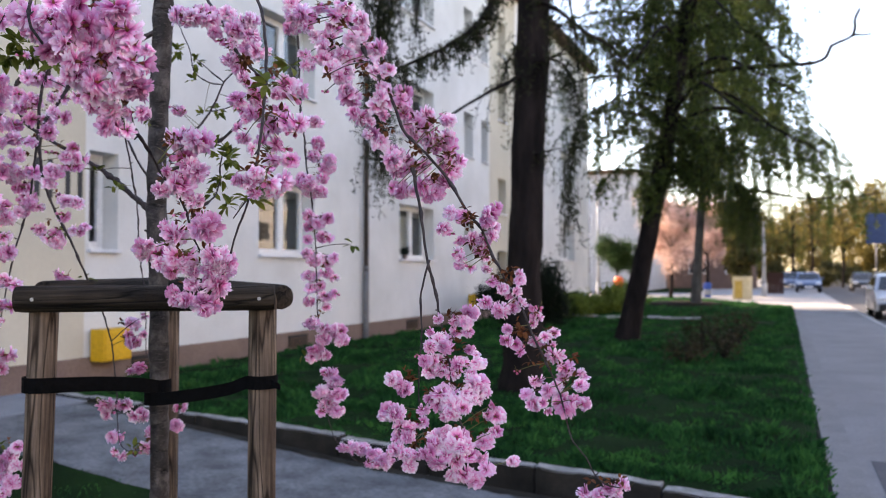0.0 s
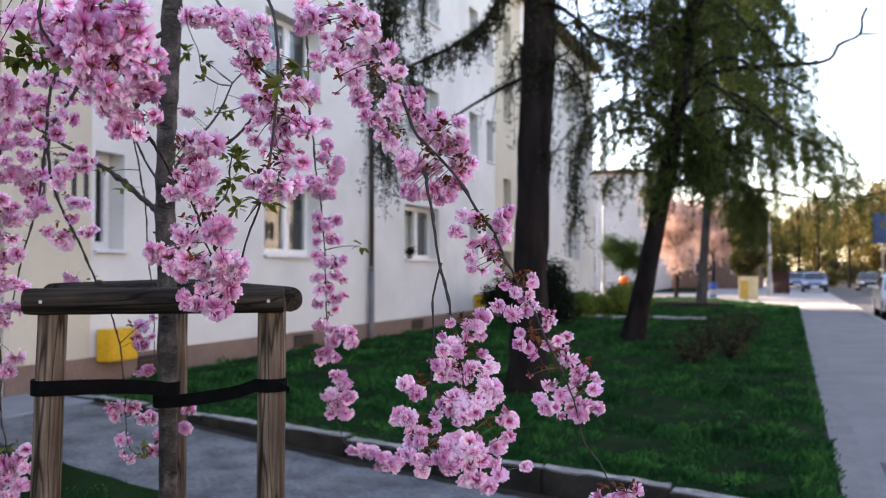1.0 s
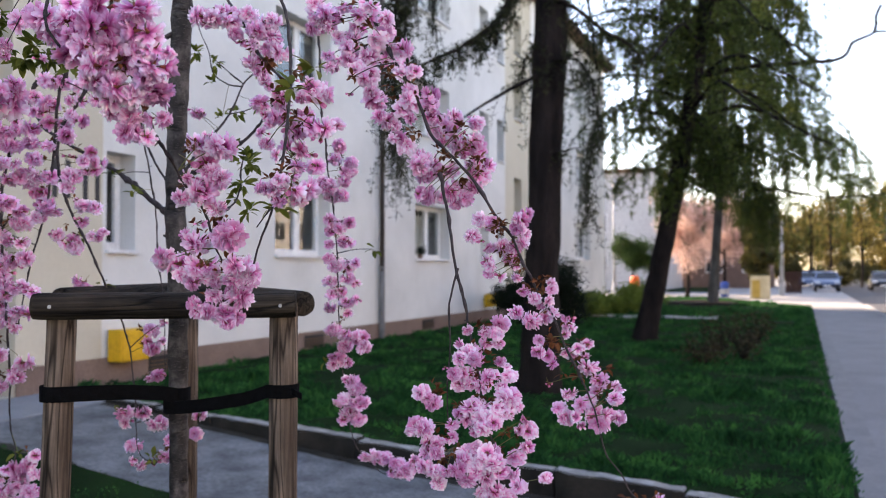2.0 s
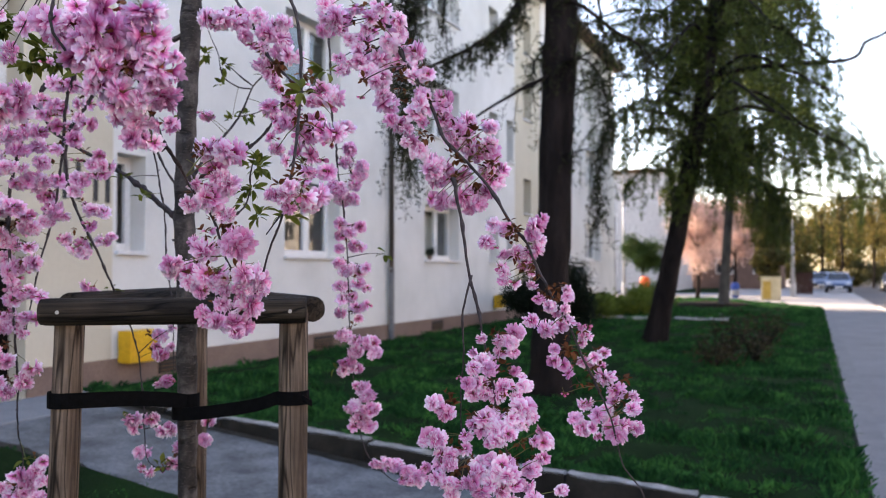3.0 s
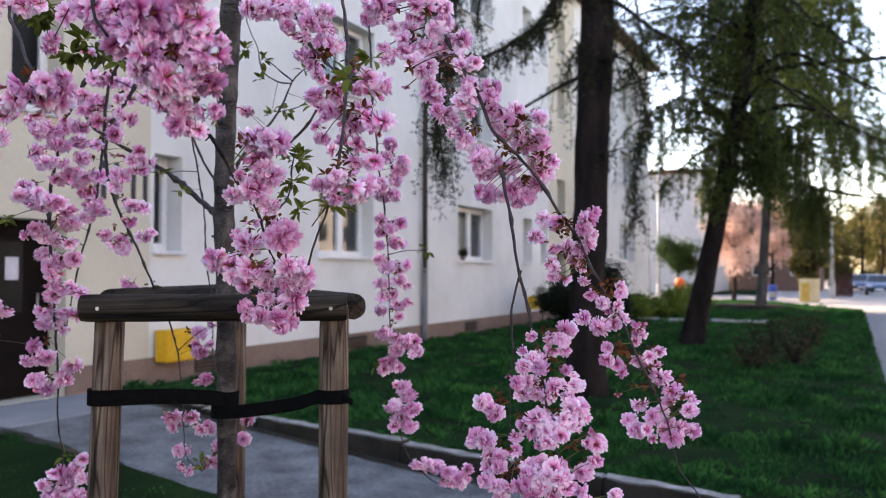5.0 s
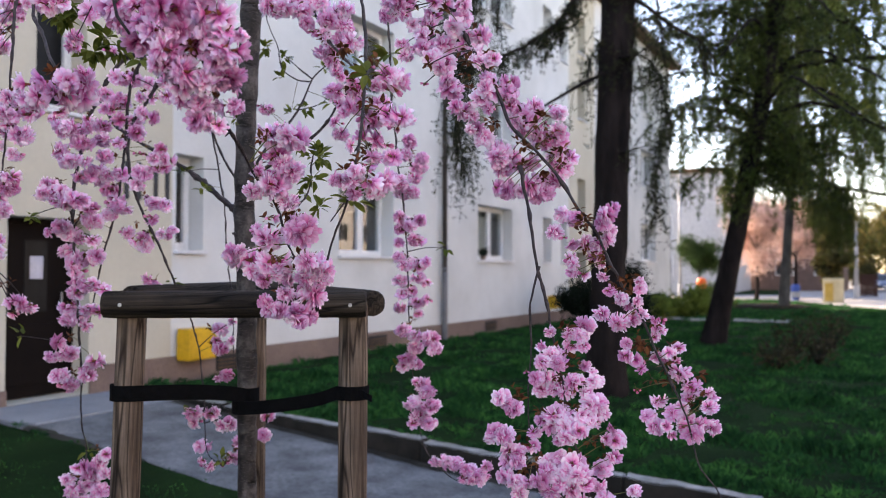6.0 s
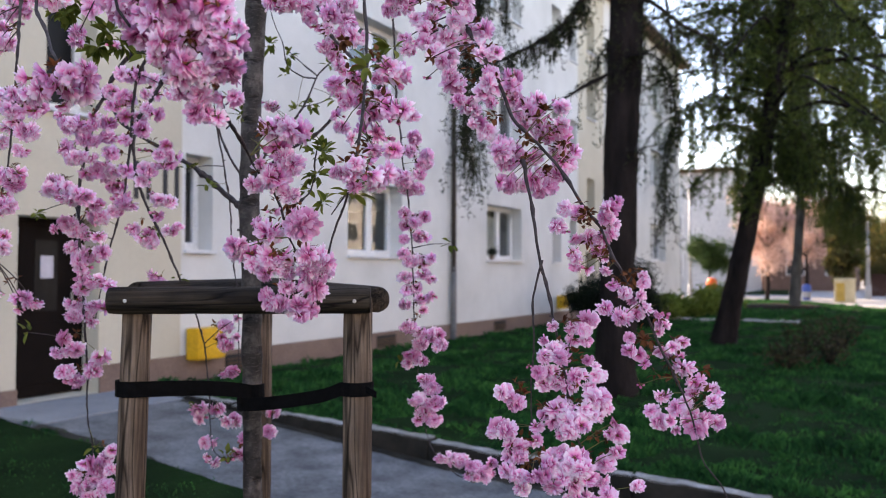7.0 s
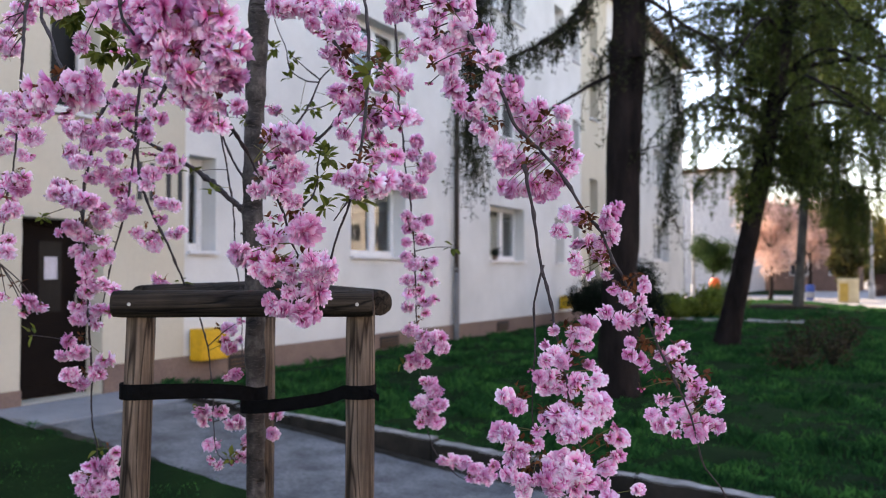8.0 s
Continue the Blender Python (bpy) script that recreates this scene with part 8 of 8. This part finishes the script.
for i, (z, reach, side) in enumerate(((4.6, 2.9, -0.15), (5.3, 3.2, -0.5), (6.0, 3.0, 0.1), (6.5, 3.3, -0.4), (7.2, 3.0, -0.1), (7.9, 3.2, -0.55), (8.6, 2.8, 0.15), (5.0, 2.4, 0.3))):
    p = line_leaning[int(np.argmin(abs(line_leaning[:, 2] - z)))]
    d = np.array([-0.92, side, 0])
    limb(larch_leaning, [p, p + d * reach * 0.4 + np.array([0, 0, 0.35]), p + d * reach * 0.75 + np.array([0, 0, 0.1]), p + d * reach + np.array([0, 0, -0.7])], 0.035, 0.008, 22, 0.85)
crown(larch_far, line_far, 6.2, 16.5, 34, 5.0, 1.9, 29, 1.8, tuft=0.14, lean=(0.18, 0.0))
crown(larch_near, line_near, 7.0, 13.5, 14, 2.8, 0.9, 16, 0.9)


# ---- shrubs and far trees ----
def shrub(name, at, wide, tall, count, leaf, material, label, stems=9, hollow=0.0):
    """A bush: stems from one foot and a clumpy cloud of small leaves."""
    bush = thing(name, at, label, "bush")
    p = np.array(at, float)
    for i in range(stems):
        d = rng.normal(size=3)
        d /= np.linalg.norm(d)
        e = p + np.array([d[0] * wide * 0.8, d[1] * wide * 0.8, tall * rng.uniform(0.55, 0.95)])
        v, fc = tube(spline([p, (p + e) / 2 + rng.normal(size=3) * 0.1 * wide, e], 0.1), 0.004 + 0.008 * min(1.0, wide / 1.2), 0.002, 4)
        child("stem", mesh("stem", v, fc, BARK_LARCH), bush)
    lumps = rng.normal(size=(26, 3))
    lumps /= np.linalg.norm(lumps, axis=1)[:, None]
    lumps = p + np.array([0, 0, tall * 0.5]) + lumps * np.array([wide, wide, tall * 0.5]) * rng.uniform(0.35 + hollow, 0.85, (26, 1))
    c = lumps[rng.integers(0, 26, count)] + rng.normal(size=(count, 3)) * np.array([wide, wide, tall * 0.6]) * 0.17
    c[:, 2] = np.maximum(c[:, 2], p[2] + 0.03)
    cv, cf = cloud(c, leaf, rng, 2, 0.1, 1.7)
    child("foliage", mesh("foliage", cv, cf, material), bush)
    return bush


shrub("bush", (-5.85, 21.5, 0), 0.8, 1.75, 9000, 0.06, BUSH_DARK, "dense dark evergreen bush against the wall")
shrub("bush", (-7.0, 21.9, 0), 0.8, 1.3, 6000, 0.065, BUSH_DARK, "dark evergreen bush beside the wall")
for x, y, w, h in ((-6.2, 26.0, 0.7, 0.85), (-5.4, 27.6, 0.8, 1.0), (-5.0, 29.2, 0.9, 1.15), (-6.6, 28.4, 0.8, 0.8)):
    tagged(shrub("bush", (x, y, 0), w, h, 1700, 0.09, BUSH_LIGHT, "low yellow-green leafing garden bush"), group="bushes along the flats")
for x, y, w, h, n in ((-1.45, 13.4, 0.45, 0.55, 300), (-0.95, 14.6, 0.45, 0.65, 300), (-1.4, 15.8, 0.5, 0.8, 300), (-0.9, 18.0, 0.5, 0.75, 280)):
    tagged(shrub("shrub", (x, y, 0), w, h, n, 0.05, SHRUB, "sparse brownish rose shrub in the lawn", stems=34), group="shrubs in the lawn")


def broad_tree(at, height, wide, count, leaf, material, label, trunk=0.16, bark=BARK_LARCH, start=0.3, name="tree"):
    """Trunk, forking limbs and an uneven crown of small leaf blades with gaps."""
    tree = thing(name, at, label, "tree")
    p = np.array(at, float)
    v, fc = tube(spline([p - (0, 0, 0.1), p + (0.1, 0, height * start), p + (0, 0.1, height * 0.8)], 0.4), trunk, trunk * 0.3, 9, 0.05, rng)
    child("trunk", mesh("trunk", v, fc, bark, smooth=True), tree)
    tips = []
    for i in range(22):
        a = p + np.array([0.05, 0.05, height * rng.uniform(start, 0.75)])
        az = i * 2.4
        e = a + np.array([math.cos(az) * wide, math.sin(az) * wide, height * rng.uniform(0.02, 0.3)]) * rng.uniform(0.5, 1)
        ln = spline([a, (a + e) / 2 + (0, 0, 0.08 * height), e], 0.3)
        v, fc = tube(ln, trunk * 0.35, 0.015, 5)
        child("limb", mesh("limb", v, fc, bark), tree)
        tips += list(ln[len(ln) // 3:])
    tips = np.array(tips)
    c = tips[rng.integers(0, len(tips), count)] + rng.normal(size=(count, 3)) * wide * 0.13
    cv, cf = cloud(c, leaf, rng, 2, 0.1, 1.6)
    child("crown", mesh("crown", cv, cf, material), tree)
    return tree


broad_tree((-6.2, 50.5, -0.1), 6.3, 2.1, 11000, 0.11, FAR_BLOSSOM, "small flowering tree covered in sunlit salmon-pink blossom", 0.13, start=0.22, name="flowering_tree")
broad_tree((-4.7, 56.5, -0.1), 6.6, 2.0, 10000, 0.11, FAR_BLOSSOM, "flowering tree with pale pink blossom", 0.13, start=0.22, name="flowering_tree")
broad_tree((-10.05, 54.0, -0.1), 3.8, 1.6, 7000, 0.12, ROUND_BUSH, "round clipped green tree before the far building", 0.07, start=0.4, name="clipped_tree")
for i, (x, y, w, h) in enumerate(((-1.0, 84, 1.3, 2.6), (0.9, 88, 1.3, 2.0), (3.4, 92, 1.3, 1.9), (6.2, 98, 1.5, 2.4), (8.6, 94, 1.3, 2.0), (11.0, 99, 1.5, 2.6), (13.4, 95, 1.4, 2.1), (4.6, 103, 1.5, 3.0), (7.0, 107, 1.6, 3.2))):
    tagged(shrub("bush", (x, y, -0.1), w, h, 1500, 0.2, HEDGE, "brownish-green roadside bush at the street's end"), group="roadside bushes")
for x, y, h, w, m in ((10.5, 118, 15, 5, TREE_LIT), (6.0, 140, 13, 5, TREE_LIT), (-4.5, 100, 9, 3.5, TREE_LIT), (2.5, 175, 14, 6, TREE_LIT), (12.5, 160, 17, 6, TREE_LIT), (-9, 128, 13, 5, TREE_LIT), (-1.5, 150, 12, 5, TREE_LIT), (-2.6, 52.8, 6.6, 1.05, HEDGE), (-2.5, 104, 7, 4, TREE_LIT), (2.8, 116, 8, 4.5, TREE_LIT), (9.0, 100, 7.5, 3.5, TREE_LIT), (14.0, 112, 9, 4.5, TREE_LIT)):
    tagged(broad_tree((x, y, -0.1), h, w, 3400, 0.34, m, "far street tree with fresh sunlit yellow-green leaves" if m is TREE_LIT else "slim olive-green tree beside the side street", 0.2, start=0.3 if h > 8.6 else 0.1, name="street_tree"), group="street trees")
for x, y, h, w in ((0.6, 86, 9, 1.4), (2.4, 91, 10, 1.6), (5.0, 88, 8.5, 1.5)):
    tagged(broad_tree((x, y, -0.1), h, w, 420, 0.26, TREE_LIT, "thin young street tree in sparse ochre leaf", 0.13, start=0.3, name="street_tree"), group="street trees")


# ---- far houses ----
def house(name, x0, x1, y0, y1, z1, material, label, cols, floors, roof="flat"):
    h = thing(name, ((x0 + x1) / 2, (y0 + y1) / 2, 0), label, "building")
    part("wall", box(x0, x1, y0, y1, -0.2, z1), material, h)
    if roof == "flat":
        part("roof", box(x0 - 0.3, x1 + 0.3, y0 - 0.3, y1 + 0.3, z1, z1 + 0.3, 0.02), SOFFIT, h)
    else:
        bm = bmesh.new()
        xm = (x0 + x1) / 2
        rows = [[bm.verts.new((x, y, z)) for x, z in ((x0 - 0.4, z1), (xm, z1 + 2.6), (x1 + 0.4, z1))] for y in (y0 - 0.4, y1 + 0.4)]
        for i in range(3):
            bm.faces.new((rows[0][i], rows[0][(i + 1) % 3], rows[1][(i + 1) % 3], rows[1][i]))
        bm.faces.new(rows[0])
        bm.faces.new(rows[1][::-1])
        part("roof", bm, ROOF_TILE, h)
    for fl in range(floors):
        for c in range(cols):
            xc = x0 + (c + 0.5) * (x1 - x0) / cols
            z = 1.2 + fl * 3.0
            win = part("window", box(xc - 0.75, xc + 0.75, y0 - 0.05, y0 + 0.02, z, z + 1.4, 0.01), PVC, h)
            for dx in (-0.68, 0.03):
                part("pane", box(xc + dx, xc + dx + 0.65, y0 - 0.065, y0 - 0.052, z + 0.07, z + 1.33), CAR_GLASS, win)
    return h


house("apartment_building", -27.0, -9.8, 62.5, 77.0, 8.6, FAR_GREY, "pale grey flat-roofed building beyond the side street", 2, 2)
house("house", -11.8, -2.6, 78.0, 90.0, 6.4, BRICK_RED, "reddish rendered house beyond the flowering trees", 3, 2)
opposite = thing("opposite_terrace", (19, 20, 0), "sunlit cream terrace on the other side of the street", "building")
part("wall", box(17.0, 27.0, -40, 100, -0.2, 9.3), OPPOSITE, opposite)
bm = bmesh.new()
rows = [[bm.verts.new((x, y, z)) for x, z in ((16.6, 9.3), (22, 10.2), (27.4, 9.3))] for y in (-40.5, 100.5)]
for i in range(3):
    bm.faces.new((rows[0][i], rows[0][(i + 1) % 3], rows[1][(i + 1) % 3], rows[1][i]))
bm.faces.new(rows[0])
bm.faces.new(rows[1][::-1])
part("roof", bm, ROOF_TILE, opposite)
for fl in range(3):
    for c in range(40):
        y = -38 + c * 3.4
        win = part("window", box(16.94, 17.02, y, y + 1.5, 0.8 + 2.75 * fl, 2.3 + 2.75 * fl, 0.01), PVC, opposite)
        for dy in (0.09, 0.8):
            part("pane", box(16.925, 16.938, y + dy, y + dy + 0.61, 0.9 + 2.75 * fl, 2.2 + 2.75 * fl), CAR_GLASS, win)


pot_plant = thing("potted_plant", (WX - 0.12, 18.72, 1.736), "small dark potted plant on the outer window sill", "plant")
part("pot", rod((WX - 0.12, 18.72, 1.736), (WX - 0.12, 18.72, 1.736 + 0.11), 0.055, 0.075, 14, 0.006), PLINTH, pot_plant, smooth=True)
cv, cf = cloud(np.array([WX - 0.12, 18.72, 1.736 + 0.19]) + rng.normal(size=(240, 3)) * np.array([0.05, 0.085, 0.045]), 0.05, rng, 2, 0.2, 2.0)
child("foliage", mesh("foliage", cv, cf, BUSH_DARK), pot_plant)


# ---- street furniture ----
def pole(at, height, r, label, name="street_lamp", arm=0.0):
    t = thing(name, at, label, "pole")
    x, y, z = at
    part("post", rod((x, y, z - 0.1), (x, y, z + height), r, r * 0.7, 10), POLE_WHITE, t, smooth=True)
    part("base", rod((x, y, z - 0.1), (x, y, z + 0.8), r * 1.5, r * 1.4, 10, 0.01), POLE_WHITE, t, smooth=True)
    if arm:
        part("arm", rod((x, y, z + height), (x + arm, y, z + height + 0.25), r * 0.6, r * 0.5, 8), POLE_WHITE, t, smooth=True)
        part("lamp_head", box(x + arm - 0.1, x + arm + 0.5, y - 0.12, y + 0.12, z + height + 0.18, z + height + 0.32, 0.03), PIPE_GREY, t)
    return t


pole((-11.4, 55.5, -0.1), 8.2, 0.11, "pale painted lamp post by the far building")
pole((-12.3, 56.5, -0.1), 7.6, 0.1, "slim white mast by the far building", name="mast")
pole((-1.25, 56.5, -0.1), 4.6, 0.13, "pale concrete post at the side street", name="concrete_post")
pole((7.6, 62.0, -0.1), 6.0, 0.09, "grey lamp post along the street", arm=-0.9)
sign = thing("road_sign", (4.0, 45.0, -0.1), "blue rectangular road sign on a grey post", "sign")
part("post", rod((4.0, 45.0, -0.15), (4.0, 45.0, 3.9), 0.035, 0.035, 10), PIPE_GREY, sign, smooth=True)
plate = part("plate", box(3.57, 4.57, 44.93, 44.955, 2.75, 4.2, 0.01), SIGN_BLUE, sign, "blue sign plate")
block = thing("stone_pillar", (-2.2, 48.8, -0.1), "sunlit sandstone-coloured pillar block at the lawn's end", "pillar")
part("block", box(-2.66, -1.68, 48.4, 49.2, -0.15, 1.05, 0.05), SANDSTONE, block)
part("cap", box(-2.68, -1.66, 48.38, 49.22, 1.05, 1.15, 0.03), SANDSTONE, block)
part("plaque", box(-2.56, -2.16, 48.385, 48.399, -0.02, 0.92, 0.004), BRONZE, block, "ochre painted panel")
panel_fence = thing("fence_panel", (-0.65, 60.0, -0.1), "dark red-brown boarded fence panel beside the street", "fence")
for n in range(6):
    part("board", box(-1.12 + 0.17 * n, -0.962 + 0.17 * n, 60.0, 60.03, -0.05, 1.35 + 0.02 * (n % 2), 0.006), FENCE_BROWN, panel_fence)
for z in (0.15, 1.05):
    part("rail", box(-1.12, -0.11, 60.03, 60.08, z, z + 0.09, 0.006), FENCE_BROWN, panel_fence)
barrel = thing("waste_bin", (-4.3, 52.5, -0.1), "small blue waste bin with a white lower half", "bin")
part("body", rod((-4.3, 52.5, -0.1), (-4.3, 52.5, 0.62), 0.2, 0.26, 14, 0.02), BIN_BLUE, barrel, smooth=True)
part("band", rod((-4.3, 52.5, 0.02), (-4.3, 52.5, 0.36), 0.215, 0.245, 14, 0.01), POLE_WHITE, barrel, "white lower band", smooth=True)
part("lid", rod((-4.3, 52.5, 0.62), (-4.3, 52.5, 0.78), 0.28, 0.2, 14, 0.04), BIN_BLUE, barrel, smooth=True)
toy = thing("orange_bin", (-8.9, 49.0, -0.05), "small orange-red plastic litter bin with a domed top", "bin")
part("body", rod((-8.9, 49.0, -0.1), (-8.9, 49.0, 0.95), 0.26, 0.3, 12, 0.03), ORANGE, toy, smooth=True)
part("lid", rod((-8.9, 49.0, 0.95), (-8.9, 49.0, 1.15), 0.31, 0.18, 12, 0.05), ORANGE, toy, smooth=True)


# ---- parked cars ----
def car(paint, label):
    """A parked hatchback, 4.1 m long along y, its nose towards -y."""
    c = thing("car", (0, 0, 0), label, "car", "parked cars")
    half = 0.86
    prof = [(-2.05, 0.32), (-2.08, 0.55), (-1.98, 0.72), (-1.0, 0.93), (-0.3, 1.40), (0.2, 1.46), (1.1, 1.42), (1.75, 1.02), (2.0, 0.95), (2.05, 0.5), (2.0, 0.3)]
    bm = bmesh.new()
    rows = []
    for k in (-1, -0.82, 0.82, 1):
        row = []
        for y, z in prof:
            top = max(0, (z - 0.9) / 0.56)
            x = k * half * (1 - 0.2 * top)
            row.append(bm.verts.new((x, y * (1.0 if abs(k) < 0.9 else 0.985), z - (0.03 if abs(k) == 1 else 0))))
        rows.append(row)
    n = len(prof)
    for a, b in zip(rows, rows[1:]):
        for i in range(n):
            j = (i + 1) % n
            bm.faces.new((a[i], a[j], b[j], b[i]))
    bm.faces.new(rows[0][::-1])
    bm.faces.new(rows[-1])
    part("body", bm, paint, c)
    for (ya, za), (yb, zb), nm in (((-0.98, 0.95), (-0.33, 1.385), "windscreen"), ((1.15, 1.40), (1.72, 1.05), "rear_window")):
        bm = bmesh.new()
        up = Vector((0, -(zb - za), yb - ya)).normalized() * 0.012
        q = [bm.verts.new(Vector((s * w, y, z)) + up) for y, z, w in ((ya, za, 0.74), (yb, zb, 0.6)) for s in (-1, 1)]
        bm.faces.new((q[0], q[1], q[3], q[2]))
        ext = bmesh.ops.extrude_face_region(bm, geom=list(bm.faces))
        for v in [g for g in ext["geom"] if isinstance(g, bmesh.types.BMVert)]:
            v.co -= up * 0.8
        part(nm, bm, CAR_GLASS, c)
    for s in (-1, 1):
        for y0, y1, y2, y3 in ((-0.75, 0.25, 0.25, -0.2), (0.32, 1.35, 1.05, 0.32)):
            bm = bmesh.new()
            pts = [(y0, 0.96), (y1, 0.96), (y2, 1.36), (y3, 1.36)]
            lo = [bm.verts.new((s * (half * (1 - 0.2 * max(0, (z - 0.9) / 0.56)) + 0.004), y, z)) for y, z in pts]
            hi = [bm.verts.new((v.co.x - s * 0.03, v.co.y, v.co.z)) for v in lo]
            bm.faces.new(lo)
            bm.faces.new(hi[::-1])
            for i in range(4):
                bm.faces.new((lo[i], lo[(i + 1) % 4], hi[(i + 1) % 4], hi[i]))
            part("side_window", bm, CAR_GLASS, c)
        part("headlight", box(s * 0.62 - 0.17, s * 0.62 + 0.17, -2.07, -1.93, 0.6, 0.74, 0.03), LAMP_LENS, c)
        part("tail_light", box(s * 0.72 - 0.1, s * 0.72 + 0.1, 1.95, 2.06, 0.7, 0.92, 0.02), TAIL_RED, c)
        part("mirror", box(s * 0.95 - 0.09, s * 0.95 + 0.09, -0.72, -0.6, 0.95, 1.08, 0.03), paint, c)
        for y in (-1.28, 1.25):
            w = part("wheel", rod((s * 0.66, y, 0.31), (s * 0.87, y, 0.31), 0.31, 0.31, 20, 0.03), RUBBER, c, smooth=True)
            part("rim", rod((s * 0.86, y, 0.31), (s * 0.885, y, 0.31), 0.2, 0.18, 12, 0.01), RIM, w)
    part("bumper", box(-0.8, 0.8, -2.12, -1.98, 0.3, 0.52, 0.04), BLACK_VENT, c)
    part("plate", box(-0.26, 0.26, -2.128, -2.121, 0.36, 0.47), PVC, c, "plain pale plate")
    return c


car_blue = car(PAINT_BLUE, "silver-blue hatchback parked at the street's edge")
car_dark = car(PAINT_DARK, "black hatchback parked along the kerb")
car_silver = car(PAINT_SILVER, "silver car parked along the street")
copy_thing(car_blue, pose(0.5, 77.5, -0.1))
copy_thing(car_dark, pose(6.1, 62.0, -0.12))
copy_thing(car_silver, pose(7.6, 50.5, -0.12))
car_blue.matrix_basis = pose(1.55, 68.5, -0.1)
car_dark.matrix_basis = pose(5.6, 74.0, -0.12)
car_silver.matrix_basis = pose(3.55, 32.2, -0.12)


# ---- grass blades ----
def turf(parent_name, area, count, tall, wide, label):
    """Blades in tufts over a piece of lawn."""
    n = count
    x, y, z = area(n)
    clump = np.array([noise.noise((a * 1.1, b * 1.1, 3)) + 0.9 * noise.noise((a * 3.3, b * 3.3, 8)) for a, b in zip(x, y)])
    h = tall * np.clip(0.6 + 1.1 * clump, 0.2, 2.2) * rng.uniform(0.6, 1.2, n)
    az = rng.uniform(0, 6.283, n)
    lean = rng.uniform(0.1, 0.9, n)
    base = np.stack([x, y, z], 1)
    sx = np.stack([np.cos(az), np.sin(az), 0 * az], 1) * wide * rng.uniform(0.6, 1.2, (n, 1))
    fwd = np.stack([-np.sin(az), np.cos(az), 0 * az], 1)
    mid = base + fwd * (h * lean * 0.35)[:, None] + np.array([0, 0, 1]) * (h * 0.6)[:, None]
    tip = base + fwd * (h * lean)[:, None] + np.array([0, 0, 1]) * (h * (1 - 0.3 * lean))[:, None]
    v = np.stack([base - sx, base + sx, mid + sx * 0.7, tip, mid - sx * 0.7], 1).reshape(-1, 3)
    k = np.arange(n)[:, None] * 5
    fc = np.concatenate([k + 0, k + 1, k + 2, k + 3, k + 4], 1)
    return tagged(new(parent_name, mesh(parent_name, v, fc, BLADE)), label, "grass", kind="stuff")


def area_main(n):
    u = rng.uniform(0, 1, n) ** 1.6
    x = rng.uniform(LAWN_X0 + 0.1, WALK_X - 0.05, n)
    y = np.array([far_edge(a) for a in x]) + 0.12 + u * 26
    return x, y, np.zeros(n) - 0.02


def area_near(n):
    x = rng.uniform(-7.5, WALK_X - 0.05, n)
    y = np.array([near_edge(a) for a in x]) - 0.02 - rng.uniform(0, 1, n) * 3.6
    return x, y, np.zeros(n) - 0.02


def area_edge(n):
    y = rng.uniform(5.8, 36, n)
    x = WALK_X - 0.05 + rng.normal(size=n) * 0.03
    return x, y, np.zeros(n) - 0.02


turf("grass", area_main, 100000, 0.12, 0.008, "uneven tufts of dark green lawn grass")
turf("grass", area_near, 7000, 0.034, 0.003, "short shaded grass round the stakes")
def area_border(n):
    x = rng.uniform(-7.5, WALK_X - 0.05, n)
    y = np.array([near_edge(a) + 0.1 * noise.noise((a * 2.3, 4.0, 0)) for a in x]) + np.abs(rng.normal(size=n)) * 0.06 - 0.02
    return x, y, np.zeros(n) - 0.03 - 0.1 * np.clip((x + 7.2) / 4.0, 0, 1)


def area_far(n):
    x = rng.uniform(LAWN_X0 + 0.1, WALK_X - 0.05, n)
    end = np.array([lawn_end(a) for a in x]) - 0.15
    return x, 30 + (end - 30) * rng.uniform(0, 1, n), np.zeros(n) - 0.02


turf("grass", area_far, 16000, 0.11, 0.02, "fresh sunlit grass at the lawn's far end")
turf("grass", area_border, 3500, 0.05, 0.004, "ragged grass along the entrance path")
turf("grass", area_edge, 4500, 0.05, 0.005, "ragged grass along the pavement's edge")
